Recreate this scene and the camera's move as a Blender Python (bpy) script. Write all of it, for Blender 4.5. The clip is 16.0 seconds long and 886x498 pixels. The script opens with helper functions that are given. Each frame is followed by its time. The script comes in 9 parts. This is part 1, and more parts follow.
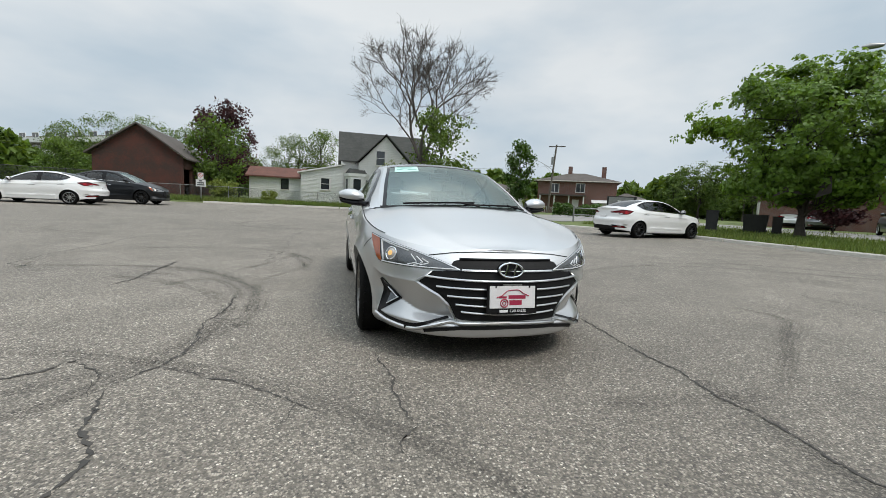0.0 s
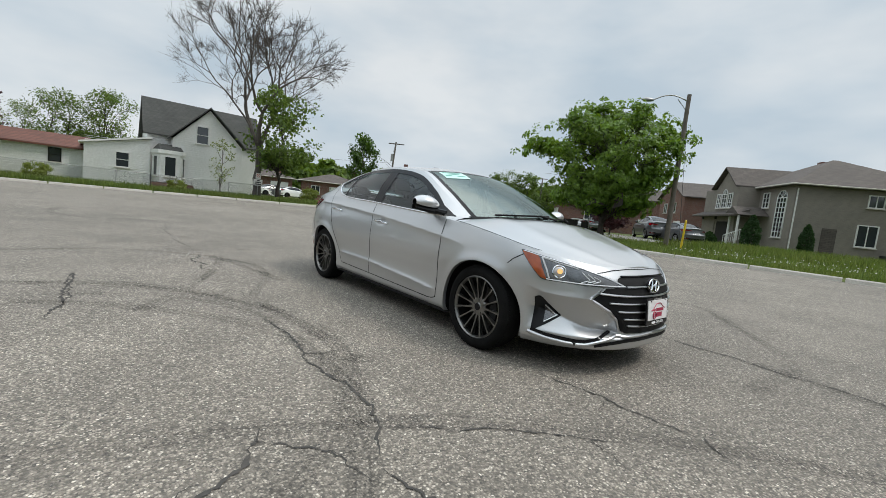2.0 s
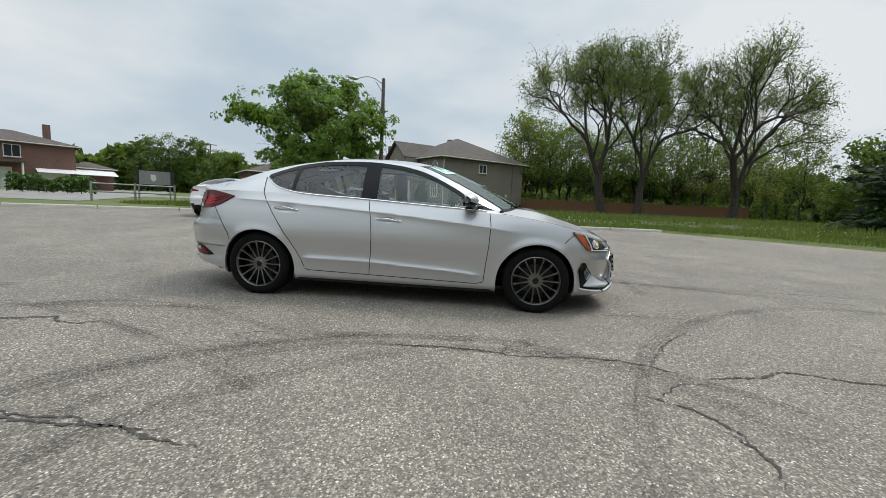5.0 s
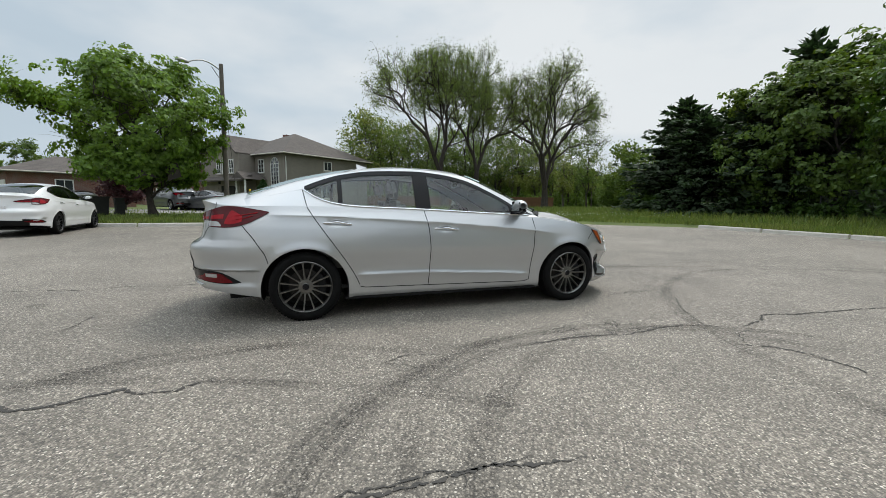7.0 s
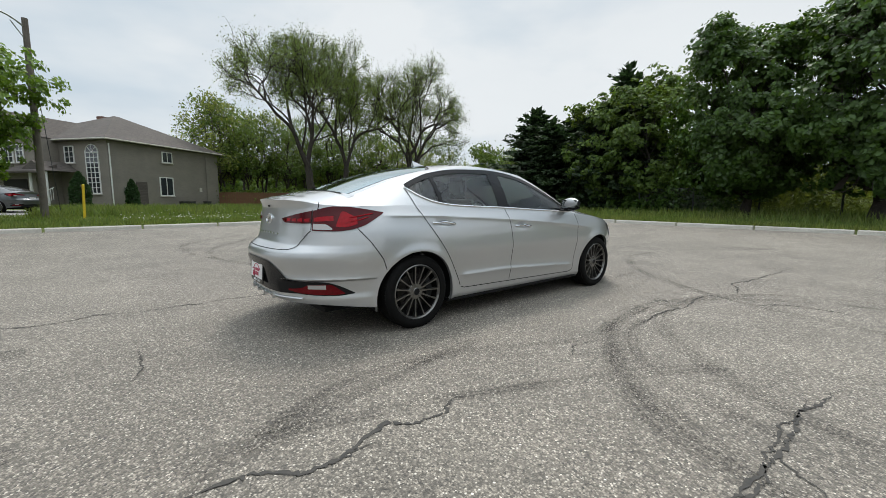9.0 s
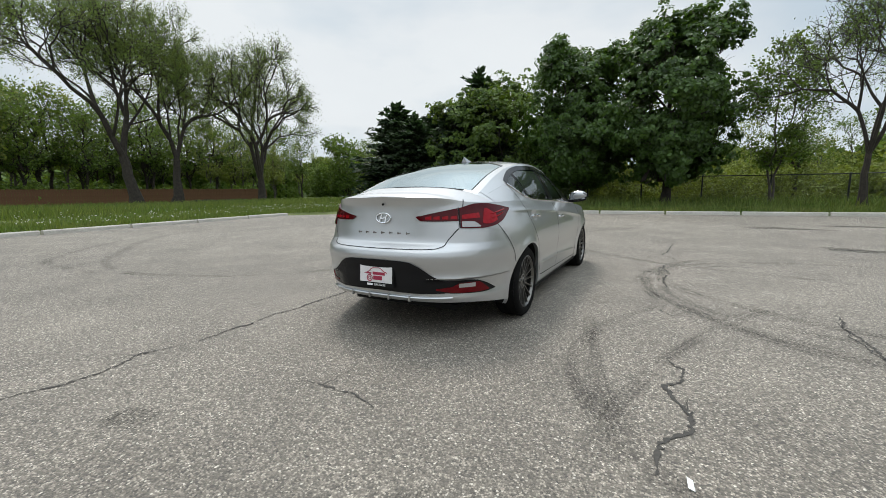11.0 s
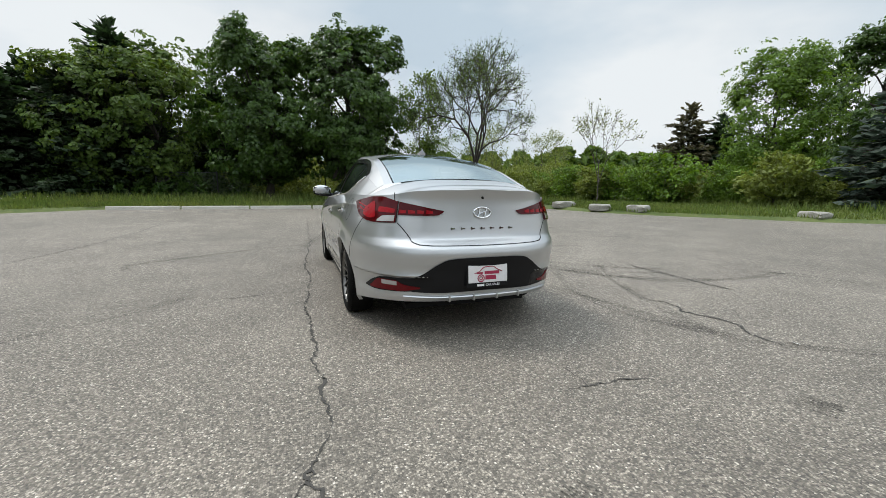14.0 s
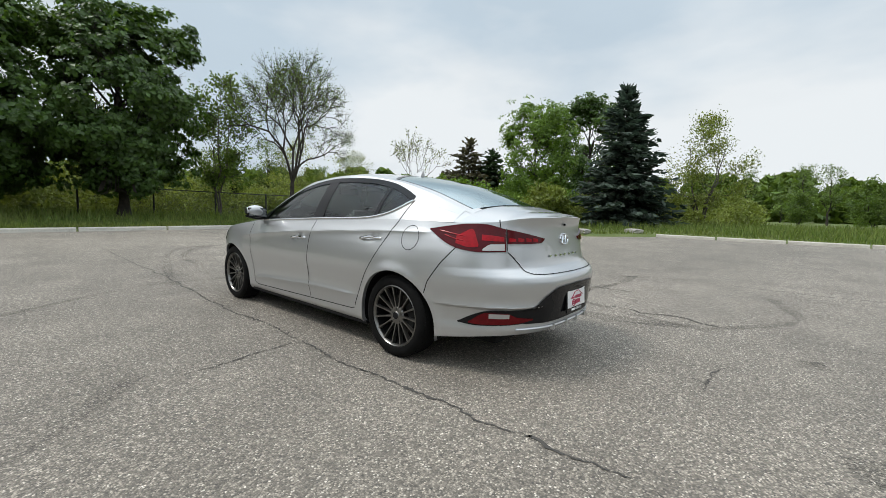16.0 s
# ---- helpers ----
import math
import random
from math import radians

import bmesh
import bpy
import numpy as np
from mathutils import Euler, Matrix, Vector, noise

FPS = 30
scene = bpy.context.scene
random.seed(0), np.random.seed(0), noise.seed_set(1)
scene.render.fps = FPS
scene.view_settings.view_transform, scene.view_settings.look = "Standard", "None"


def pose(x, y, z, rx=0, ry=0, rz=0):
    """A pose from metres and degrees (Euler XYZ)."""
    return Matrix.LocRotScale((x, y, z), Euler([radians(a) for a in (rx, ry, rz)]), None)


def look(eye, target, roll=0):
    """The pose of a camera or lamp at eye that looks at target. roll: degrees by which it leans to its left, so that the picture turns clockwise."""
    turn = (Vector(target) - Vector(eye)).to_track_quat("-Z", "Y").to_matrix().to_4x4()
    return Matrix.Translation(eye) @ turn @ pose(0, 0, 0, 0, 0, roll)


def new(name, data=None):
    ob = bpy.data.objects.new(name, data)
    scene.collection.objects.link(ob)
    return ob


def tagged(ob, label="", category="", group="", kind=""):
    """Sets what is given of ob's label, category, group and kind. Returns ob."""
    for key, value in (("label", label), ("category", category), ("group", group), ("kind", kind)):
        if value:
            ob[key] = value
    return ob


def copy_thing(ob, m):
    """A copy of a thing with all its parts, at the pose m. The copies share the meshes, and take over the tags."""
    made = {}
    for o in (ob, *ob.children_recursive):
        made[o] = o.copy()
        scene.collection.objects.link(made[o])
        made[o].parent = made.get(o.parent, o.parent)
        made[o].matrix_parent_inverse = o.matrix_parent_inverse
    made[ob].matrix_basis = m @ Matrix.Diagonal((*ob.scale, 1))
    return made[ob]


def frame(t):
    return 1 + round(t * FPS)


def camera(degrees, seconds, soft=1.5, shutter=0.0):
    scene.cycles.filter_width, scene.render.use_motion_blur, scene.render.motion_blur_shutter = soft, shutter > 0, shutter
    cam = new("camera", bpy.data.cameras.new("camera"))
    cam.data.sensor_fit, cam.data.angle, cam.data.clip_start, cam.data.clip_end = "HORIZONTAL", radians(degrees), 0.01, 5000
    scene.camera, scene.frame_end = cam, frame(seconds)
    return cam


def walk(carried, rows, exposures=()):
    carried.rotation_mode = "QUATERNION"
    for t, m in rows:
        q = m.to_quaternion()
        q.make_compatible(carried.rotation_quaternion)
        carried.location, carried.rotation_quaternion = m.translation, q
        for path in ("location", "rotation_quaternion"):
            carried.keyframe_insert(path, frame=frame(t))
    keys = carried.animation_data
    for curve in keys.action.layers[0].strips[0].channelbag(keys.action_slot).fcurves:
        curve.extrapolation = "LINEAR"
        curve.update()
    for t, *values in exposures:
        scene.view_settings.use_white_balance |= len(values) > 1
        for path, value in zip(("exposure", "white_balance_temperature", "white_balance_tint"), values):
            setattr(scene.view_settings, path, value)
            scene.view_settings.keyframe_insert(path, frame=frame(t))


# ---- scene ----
cam = camera(95.1, 16.0, soft=0.7)
PATH = [
    (0, (4.46, -1.056, 0.989), (2.542, -0.534, 0.765), 2.8),
    (0.5, (4.274, -1.548, 0.946), (2.424, -0.816, 0.741), 4.3),
    (1, (3.993, -1.982, 0.962), (2.227, -1.063, 0.77), 5.4),
    (1.5, (3.708, -2.49, 0.976), (2.048, -1.39, 0.789), 5.9),
    (2, (3.372, -2.929, 0.976), (1.85, -1.646, 0.783), 5.8),
    (2.5, (3.042, -3.306, 0.996), (1.695, -1.842, 0.791), 5.2),
    (3, (2.666, -3.661, 0.978), (1.532, -2.028, 0.764), 4.4),
    (3.5, (2.27, -3.973, 0.99), (1.372, -2.2, 0.766), 3.5),
    (4, (1.82, -4.296, 1.014), (1.165, -2.421, 0.782), 3.0),
    (4.5, (1.322, -4.464, 1.011), (0.907, -2.522, 0.774), 2.7),
    (4.7, (1.126, -4.528, 0.991), (0.809, -2.567, 0.756), 2.8),
    (5.75, (0.02, -4.695, 1.0), (0.137, -2.71, 0.772), 1.6),
    (6.8, (-1.092, -4.586, 1.015), (-0.536, -2.678, 0.791), 0.6),
    (7, (-1.307, -4.533, 1.049), (-0.681, -2.648, 0.82), 0.5),
    (7.5, (-1.853, -4.374, 1.069), (-1.059, -2.553, 0.845), 0.4),
    (8, (-2.352, -4.105, 1.053), (-1.397, -2.361, 0.827), 0.5),
    (8.2, (-2.541, -3.99, 1.066), (-1.524, -2.283, 0.84), 0.6),
    (9.25, (-3.465, -3.335, 1.044), (-2.146, -1.868, 0.797), 0.0),
    (10.3, (-4.251, -2.517, 1.014), (-2.669, -1.323, 0.747), -0.6),
    (10.5, (-4.405, -2.344, 1.053), (-2.776, -1.215, 0.784), -0.8),
    (11, (-4.758, -1.89, 1.086), (-3.019, -0.942, 0.808), -0.8),
    (11.5, (-5.0, -1.384, 1.076), (-3.162, -0.646, 0.798), -0.8),
    (12, (-5.119, -0.872, 1.093), (-3.203, -0.37, 0.814), -0.6),
    (12.5, (-5.175, -0.325, 1.084), (-3.209, -0.103, 0.795), -0.2),
    (13, (-5.137, 0.238, 1.096), (-3.161, 0.156, 0.795), 0.1),
    (13.5, (-5.042, 0.761, 1.105), (-3.105, 0.372, 0.797), 0.3),
    (14, (-4.854, 1.248, 1.072), (-2.997, 0.57, 0.769), 0.6),
    (14.5, (-4.588, 1.711, 1.093), (-2.844, 0.773, 0.812), 0.9),
    (15, (-4.288, 2.146, 1.102), (-2.679, 0.984, 0.855), 1.2),
    (15.5, (-3.896, 2.51, 1.074), (-2.438, 1.158, 0.861), 1.5),
    (16, (-3.49, 2.85, 1.089), (-2.203, 1.332, 0.894), 1.5),
]
walk(cam, [(t, look(e, a, r)) for t, e, a, r in PATH], ((0, -0.02), (4.5, -0.04), (8, 0.03), (10.5, 0.09), (12.5, 0.03), (14.5, 0.12), (16, 0.1)))

# ---- world and light ----
world = bpy.data.worlds.new("sky")
scene.world = world
world.use_nodes = True
wt = world.node_tree
wt.nodes.clear()


def wnode(kind, **kw):
    n = wt.nodes.new(kind)
    for k, v in kw.items():
        n.inputs[k].default_value = v
    return n


SUN_AZ, SUN_EL = radians(42), radians(58)      # where the sun stands: azimuth from +x towards +y, height
w_out = wnode("ShaderNodeOutputWorld")
w_bg = wnode("ShaderNodeBackground", Strength=1.0)
w_sky = wnode("ShaderNodeTexSky")
w_sky.sky_type, w_sky.sun_disc = "NISHITA", False
w_sky.sun_elevation, w_sky.sun_rotation = SUN_EL, radians(90) - SUN_AZ
w_sky.air_density, w_sky.dust_density = 1.2, 2.0
w_scale = wnode("ShaderNodeVectorMath")
w_scale.operation = "SCALE"
w_scale.inputs["Scale"].default_value = 0.06
w_co = wnode("ShaderNodeTexCoord")
w_map = wnode("ShaderNodeMapping", Scale=(1.0, 1.0, 2.6))
w_map.inputs["Rotation"].default_value = (0.1, 0.2, 0.9)
w_n1 = wnode("ShaderNodeTexNoise", Scale=1.7, Detail=7.0, Roughness=0.55)
w_n2 = wnode("ShaderNodeTexNoise", Scale=1.5, Detail=5.0)
w_r1 = wnode("ShaderNodeMapRange")
for k, v in (("From Min", 0.34), ("From Max", 0.62), ("To Min", 0.90), ("To Max", 0.99)):
    w_r1.inputs[k].default_value = v
w_r2 = wnode("ShaderNodeValToRGB")
w_r2.color_ramp.elements[0].position, w_r2.color_ramp.elements[1].position = 0.40, 0.60
w_r2.color_ramp.elements[0].color = (0.53, 0.63, 0.715, 1)
w_r2.color_ramp.elements[1].color = (0.78, 0.82, 0.845, 1)
w_sep = wnode("ShaderNodeSeparateXYZ")
w_up = wnode("ShaderNodeMapRange")
for k, v in (("From Min", 0.45), ("From Max", 1.0), ("To Min", 1.0), ("To Max", 2.65)):
    w_up.inputs[k].default_value = v
w_bright = wnode("ShaderNodeVectorMath")
w_bright.operation = "SCALE"
w_mix = wnode("ShaderNodeMix")
w_mix.data_type = "RGBA"
for a, b in ((w_sky.outputs[0], w_scale.inputs[0]), (w_co.outputs["Generated"], w_map.inputs[0]), (w_map.outputs[0], w_n1.inputs[0]),
             (w_map.outputs[0], w_n2.inputs[0]), (w_n1.outputs[0], w_r1.inputs[0]), (w_n2.outputs[0], w_r2.inputs[0]),
             (w_co.outputs["Generated"], w_sep.inputs[0]), (w_sep.outputs[2], w_up.inputs[0]), (w_r2.outputs[0], w_bright.inputs[0]),
             (w_up.outputs[0], w_bright.inputs["Scale"]), (w_r1.outputs[0], w_mix.inputs[0]), (w_scale.outputs[0], w_mix.inputs[6]),
             (w_bright.outputs[0], w_mix.inputs[7]), (w_mix.outputs[2], w_bg.inputs[0]), (w_bg.outputs[0], w_out.inputs[0])):
    wt.links.new(a, b)
sun = new("sun", bpy.data.lights.new("sun", "SUN"))
sun.data.energy, sun.data.angle, sun.data.color = 1.8, radians(14), (1.0, 0.96, 0.9)
sun.matrix_world = look((math.cos(SUN_AZ) * math.cos(SUN_EL) * 60, math.sin(SUN_AZ) * math.cos(SUN_EL) * 60, math.sin(SUN_EL) * 60), (0, 0, 0))

# ---- materials ----


def mat(name, col, rough=0.6, metal=0.0, col2=None, scale=6.0, amount=0.5, bump=0.0, bscale=40.0, grime=0.0, coat=0.0, spec=0.5, isl=0.0, back=None):
    """A surface with two scales of colour change (broad stains, fine grain) and fine relief."""
    m = bpy.data.materials.new(name)
    m.use_nodes = True
    t = m.node_tree
    b = t.nodes["Principled BSDF"]
    b.inputs["Roughness"].default_value, b.inputs["Metallic"].default_value = rough, metal
    b.inputs["Coat Weight"].default_value, b.inputs["Coat Roughness"].default_value = coat, 0.04
    b.inputs["Specular IOR Level"].default_value = spec
    b.inputs["Base Color"].default_value = (*col, 1)
    co = t.nodes.new("ShaderNodeTexCoord")
    if col2 is not None:
        n1, n2 = t.nodes.new("ShaderNodeTexNoise"), t.nodes.new("ShaderNodeTexNoise")
        n1.inputs["Scale"].default_value, n1.inputs["Detail"].default_value = scale, 5
        n2.inputs["Scale"].default_value, n2.inputs["Detail"].default_value = scale * 11, 3
        add, rng, mix = t.nodes.new("ShaderNodeMath"), t.nodes.new("ShaderNodeMapRange"), t.nodes.new("ShaderNodeMix")
        mix.data_type = "RGBA"
        rng.inputs["From Min"].default_value, rng.inputs["From Max"].default_value = 1.0 - 0.5 * (1.05 - amount), 1.0 + 0.5 * (1.05 - amount)
        t.links.new(co.outputs["Object"], n1.inputs["Vector"])
        t.links.new(co.outputs["Object"], n2.inputs["Vector"])
        t.links.new(n1.outputs[0], add.inputs[0])
        t.links.new(n2.outputs[0], add.inputs[1])
        t.links.new(add.outputs[0], rng.inputs[0])
        t.links.new(rng.outputs[0], mix.inputs[0])
        mix.inputs[6].default_value, mix.inputs[7].default_value = (*col, 1), (*col2, 1)
        out = mix.outputs[2]
        if isl:
            g, hsv, mr = t.nodes.new("ShaderNodeNewGeometry"), t.nodes.new("ShaderNodeHueSaturation"), t.nodes.new("ShaderNodeMapRange")
            mr.inputs["To Min"].default_value, mr.inputs["To Max"].default_value = 1 - isl, 1 + isl
            t.links.new(g.outputs["Random Per Island"], mr.inputs[0])
            t.links.new(mr.outputs[0], hsv.inputs["Value"])
            t.links.new(out, hsv.inputs["Color"])
            out = hsv.outputs[0]
        t.links.new(out, b.inputs["Base Color"])
        if back is not None:
            tr, ms, sc = t.nodes.new("ShaderNodeBsdfTranslucent"), t.nodes.new("ShaderNodeMixShader"), t.nodes.new("ShaderNodeMix")
            sc.data_type, sc.blend_type = "RGBA", "MULTIPLY"
            sc.inputs[0].default_value, sc.inputs[7].default_value = 1.0, (*back, 1)
            t.links.new(out, sc.inputs[6])
            t.links.new(sc.outputs[2], tr.inputs[0])
            ms.inputs[0].default_value = 0.38
            t.links.new(b.outputs[0], ms.inputs[1])
            t.links.new(tr.outputs[0], ms.inputs[2])
            t.links.new(ms.outputs[0], t.nodes["Material Output"].inputs[0])
    if bump:
        n3, bp = t.nodes.new("ShaderNodeTexNoise"), t.nodes.new("ShaderNodeBump")
        n3.inputs["Scale"].default_value, n3.inputs["Detail"].default_value = bscale, 4
        bp.inputs["Strength"].default_value, bp.inputs["Distance"].default_value = bump, 0.01
        t.links.new(co.outputs["Object"], n3.inputs["Vector"])
        t.links.new(n3.outputs[0], bp.inputs["Height"])
        t.links.new(bp.outputs[0], b.inputs["Normal"])
    return m


def asphalt_material():
    m = bpy.data.materials.new("asphalt")
    m.use_nodes = True
    t = m.node_tree
    b = t.nodes["Principled BSDF"]
    b.inputs["Roughness"].default_value = 0.72
    b.inputs["Specular IOR Level"].default_value = 0.5
    N, Lk = t.nodes.new, t.links.new
    co = N("ShaderNodeTexCoord")

    def noise_node(scale, detail, rough=0.5):
        n = N("ShaderNodeTexNoise")
        n.inputs["Scale"].default_value, n.inputs["Detail"].default_value, n.inputs["Roughness"].default_value = scale, detail, rough
        Lk(co.outputs["Object"], n.inputs["Vector"])
        return n

    vor = N("ShaderNodeTexVoronoi")
    vor.inputs["Scale"].default_value = 115
    Lk(co.outputs["Object"], vor.inputs["Vector"])
    stone = N("ShaderNodeValToRGB")          # aggregate: grey stones, some pale, some dark
    e = stone.color_ramp.elements
    e[0].position, e[0].color = 0.0, (0.05, 0.048, 0.044, 1)
    e[1].position, e[1].color = 1.0, (0.82, 0.76, 0.67, 1)
    for p, c in ((0.3, 0.126), (0.6, 0.226), (0.82, 0.40)):
        k = e.new(p)
        k.color = (c * 1.06, c * 0.94, c * 0.775, 1)
    Lk(vor.outputs["Color"], stone.inputs[0])
    tar = N("ShaderNodeMapRange")            # binder between the stones
    for k, v in (("From Min", 0.35), ("From Max", 0.75), ("To Min", 0.0), ("To Max", 0.65)):
        tar.inputs[k].default_value = v
    Lk(vor.outputs["Distance"], tar.inputs[0])
    m1 = N("ShaderNodeMix")
    m1.data_type = "RGBA"
    m1.inputs[7].default_value = (0.106, 0.094, 0.079, 1)
    Lk(tar.outputs[0], m1.inputs[0])
    Lk(stone.outputs[0], m1.inputs[6])
    big, mid, fine = noise_node(0.16, 4), noise_node(1.3, 5), noise_node(36, 4, 0.65)
    v1, v2, v3 = N("ShaderNodeMapRange"), N("ShaderNodeMapRange"), N("ShaderNodeMapRange")
    for n, s, lo, hi in ((big, v1, 0.82, 1.16), (mid, v2, 0.86, 1.12), (fine, v3, 0.74, 1.26)):
        s.inputs["From Min"].default_value, s.inputs["From Max"].default_value = 0.3, 0.7
        s.inputs["To Min"].default_value, s.inputs["To Max"].default_value = lo, hi
        Lk(n.outputs[0], s.inputs[0])
    a1, a2, sc = N("ShaderNodeMath"), N("ShaderNodeMath"), N("ShaderNodeVectorMath")
    a1.operation = a2.operation = "MULTIPLY"
    sc.operation = "SCALE"
    Lk(v1.outputs[0], a1.inputs[0])
    Lk(v2.outputs[0], a1.inputs[1])
    Lk(a1.outputs[0], a2.inputs[0])
    Lk(v3.outputs[0], a2.inputs[1])
    Lk(m1.outputs[2], sc.inputs[0])
    Lk(a2.outputs[0], sc.inputs["Scale"])
    Lk(sc.outputs[0], b.inputs["Base Color"])
    bp = N("ShaderNodeBump")
    bp.inputs["Strength"].default_value, bp.inputs["Distance"].default_value = 0.75, 0.007
    bp.invert = True
    Lk(vor.outputs["Distance"], bp.inputs["Height"])
    Lk(bp.outputs[0], b.inputs["Normal"])
    return m


def worn_material(name, col, cover, rough=0.9, scale=9.0):
    """A thin worn film (rubber on the ground, an oil stain) through which the ground shows in places."""
    m = bpy.data.materials.new(name)
    m.use_nodes = True
    t = m.node_tree
    b = t.nodes["Principled BSDF"]
    b.inputs["Base Color"].default_value, b.inputs["Roughness"].default_value = (*col, 1), rough
    b.inputs["Specular IOR Level"].default_value = 0.2
    co, n, f, r, v = (t.nodes.new("ShaderNode" + k) for k in ("TexCoord", "TexNoise", "TexNoise", "MapRange", "Math"))
    n.inputs["Scale"].default_value, n.inputs["Detail"].default_value = scale, 4
    f.inputs["Scale"].default_value, f.inputs["Detail"].default_value = 70, 3
    t.links.new(co.outputs["Object"], n.inputs["Vector"])
    t.links.new(co.outputs["Object"], f.inputs["Vector"])
    v.operation = "MULTIPLY"
    t.links.new(n.outputs[0], v.inputs[0])
    t.links.new(f.outputs[0], v.inputs[1])
    r.inputs["From Min"].default_value, r.inputs["From Max"].default_value = 0.14, 0.36
    r.inputs["To Min"].default_value, r.inputs["To Max"].default_value = 0.0, cover
    t.links.new(v.outputs[0], r.inputs[0])
    t.links.new(r.outputs[0], b.inputs["Alpha"])
    return m


def rubber_material():
    """Rubber laid down in streaks along a mark (map: u along in metres, v across), fading to its edges."""
    m = bpy.data.materials.new("tyre_rubber_film")
    m.use_nodes = True
    t = m.node_tree
    b = t.nodes["Principled BSDF"]
    b.inputs["Base Color"].default_value, b.inputs["Roughness"].default_value = (0.055, 0.052, 0.05, 1), 0.9
    b.inputs["Specular IOR Level"].default_value = 0.2
    N, Lk = t.nodes.new, t.links.new
    co, sep, mp, st, gr, bl = N("ShaderNodeTexCoord"), N("ShaderNodeSeparateXYZ"), N("ShaderNodeMapping"), N("ShaderNodeTexNoise"), N("ShaderNodeTexNoise"), N("ShaderNodeTexNoise")
    mp.inputs["Scale"].default_value = (1.2, 7.0, 1.0)
    st.inputs["Scale"].default_value, st.inputs["Detail"].default_value = 1.0, 3
    gr.inputs["Scale"].default_value, gr.inputs["Detail"].default_value = 75, 3
    bl.inputs["Scale"].default_value, bl.inputs["Detail"].default_value = 1.6, 3
    Lk(co.outputs["UV"], sep.inputs[0])
    Lk(co.outputs["UV"], mp.inputs[0])
    Lk(mp.outputs[0], st.inputs[0])
    Lk(co.outputs["Object"], gr.inputs[0])
    Lk(co.outputs["Object"], bl.inputs[0])

    def math_node(op, a, c):
        n = N("ShaderNodeMath")
        n.operation, n.use_clamp = op, op == "SUBTRACT"
        for i, v in enumerate((a, c)):
            if isinstance(v, float):
                n.inputs[i].default_value = v
            else:
                Lk(v, n.inputs[i])
        return n.outputs[0]

    def span(v, lo, hi, to):
        n = N("ShaderNodeMapRange")
        n.inputs["From Min"].default_value, n.inputs["From Max"].default_value, n.inputs["To Max"].default_value = lo, hi, to
        Lk(v, n.inputs[0])
        return n.outputs[0]

    v = sep.outputs[1]
    edge = span(math_node("MULTIPLY", v, math_node("SUBTRACT", 1.0, v)), 0.0, 0.20, 1.0)
    a = math_node("MULTIPLY", edge, span(st.outputs[0], 0.30, 0.62, 1.0))
    a = math_node("MULTIPLY", a, span(gr.outputs[0], 0.36, 0.60, 1.0))
    a = math_node("MULTIPLY", a, span(bl.outputs[0], 0.22, 0.62, 0.54))
    Lk(a, b.inputs["Alpha"])
    return m


M_ASPHALT = asphalt_material()
M_CRACK = mat("crack_shadow", (0.045, 0.043, 0.04), 0.95, col2=(0.075, 0.068, 0.06), scale=5)
M_SKID = rubber_material()
M_OIL = worn_material("oil_stain", (0.04, 0.04, 0.036), 0.62, 0.7)
M_GRASS = mat("grass_ground", (0.065, 0.105, 0.022), 0.95, col2=(0.135, 0.155, 0.045), scale=0.9, bump=0.6, bscale=25)
M_BLADE = mat("grass_blades", (0.10, 0.165, 0.028), 0.7, col2=(0.185, 0.215, 0.06), scale=0.6, isl=0.35, back=(1.0, 1.0, 0.5))
M_PUFF = mat("dandelion_heads", (0.62, 0.62, 0.56), 0.9)
M_CONC = mat("kerb_concrete", (0.58, 0.55, 0.49), 0.9, col2=(0.42, 0.395, 0.35), scale=2.5, bump=0.4, bscale=60)
M_ROCK = mat("pale_limestone", (0.42, 0.40, 0.365), 0.9, col2=(0.24, 0.23, 0.20), scale=3, bump=0.8, bscale=14)
M_BARK = mat("grey_brown_bark", (0.062, 0.050, 0.040), 0.95, col2=(0.026, 0.022, 0.019), scale=6, bump=1.0, bscale=22)
M_BARKP = mat("pale_grey_bark", (0.125, 0.108, 0.095), 0.95, col2=(0.07, 0.06, 0.053), scale=6, bump=0.6, bscale=30)
M_LMAPLE = mat("maple_leaves", (0.046, 0.096, 0.018), 0.42, col2=(0.080, 0.148, 0.028), scale=0.5, isl=0.35, back=(1.3, 1.25, 0.5))
M_LFRESH = mat("fresh_green_leaves", (0.105, 0.195, 0.024), 0.5, col2=(0.16, 0.265, 0.035), scale=0.5, isl=0.35, back=(1.4, 1.3, 0.45))
M_LPALE = mat("pale_spring_leaves", (0.165, 0.215, 0.046), 0.6, col2=(0.24, 0.28, 0.072), scale=0.5, isl=0.35, back=(1.2, 1.15, 0.5))
M_LWILLOW = mat("sparse_willow_leaves", (0.11, 0.17, 0.04), 0.6, col2=(0.17, 0.225, 0.058), scale=0.5, isl=0.35, back=(1.2, 1.15, 0.5))
M_LWOOD = mat("woodland_leaves", (0.080, 0.145, 0.025), 0.6, col2=(0.135, 0.20, 0.04), scale=0.3, isl=0.4, back=(1.3, 1.2, 0.5))
M_LPURPLE = mat("copper_leaves", (0.045, 0.018, 0.02), 0.6, col2=(0.075, 0.028, 0.028), scale=0.5, isl=0.4, back=(1.2, 0.7, 0.7))
M_NEEDLE = mat("dark_spruce_needles", (0.026, 0.05, 0.021), 0.7, col2=(0.05, 0.082, 0.032), scale=0.6, isl=0.4, back=(0.8, 0.9, 0.6))
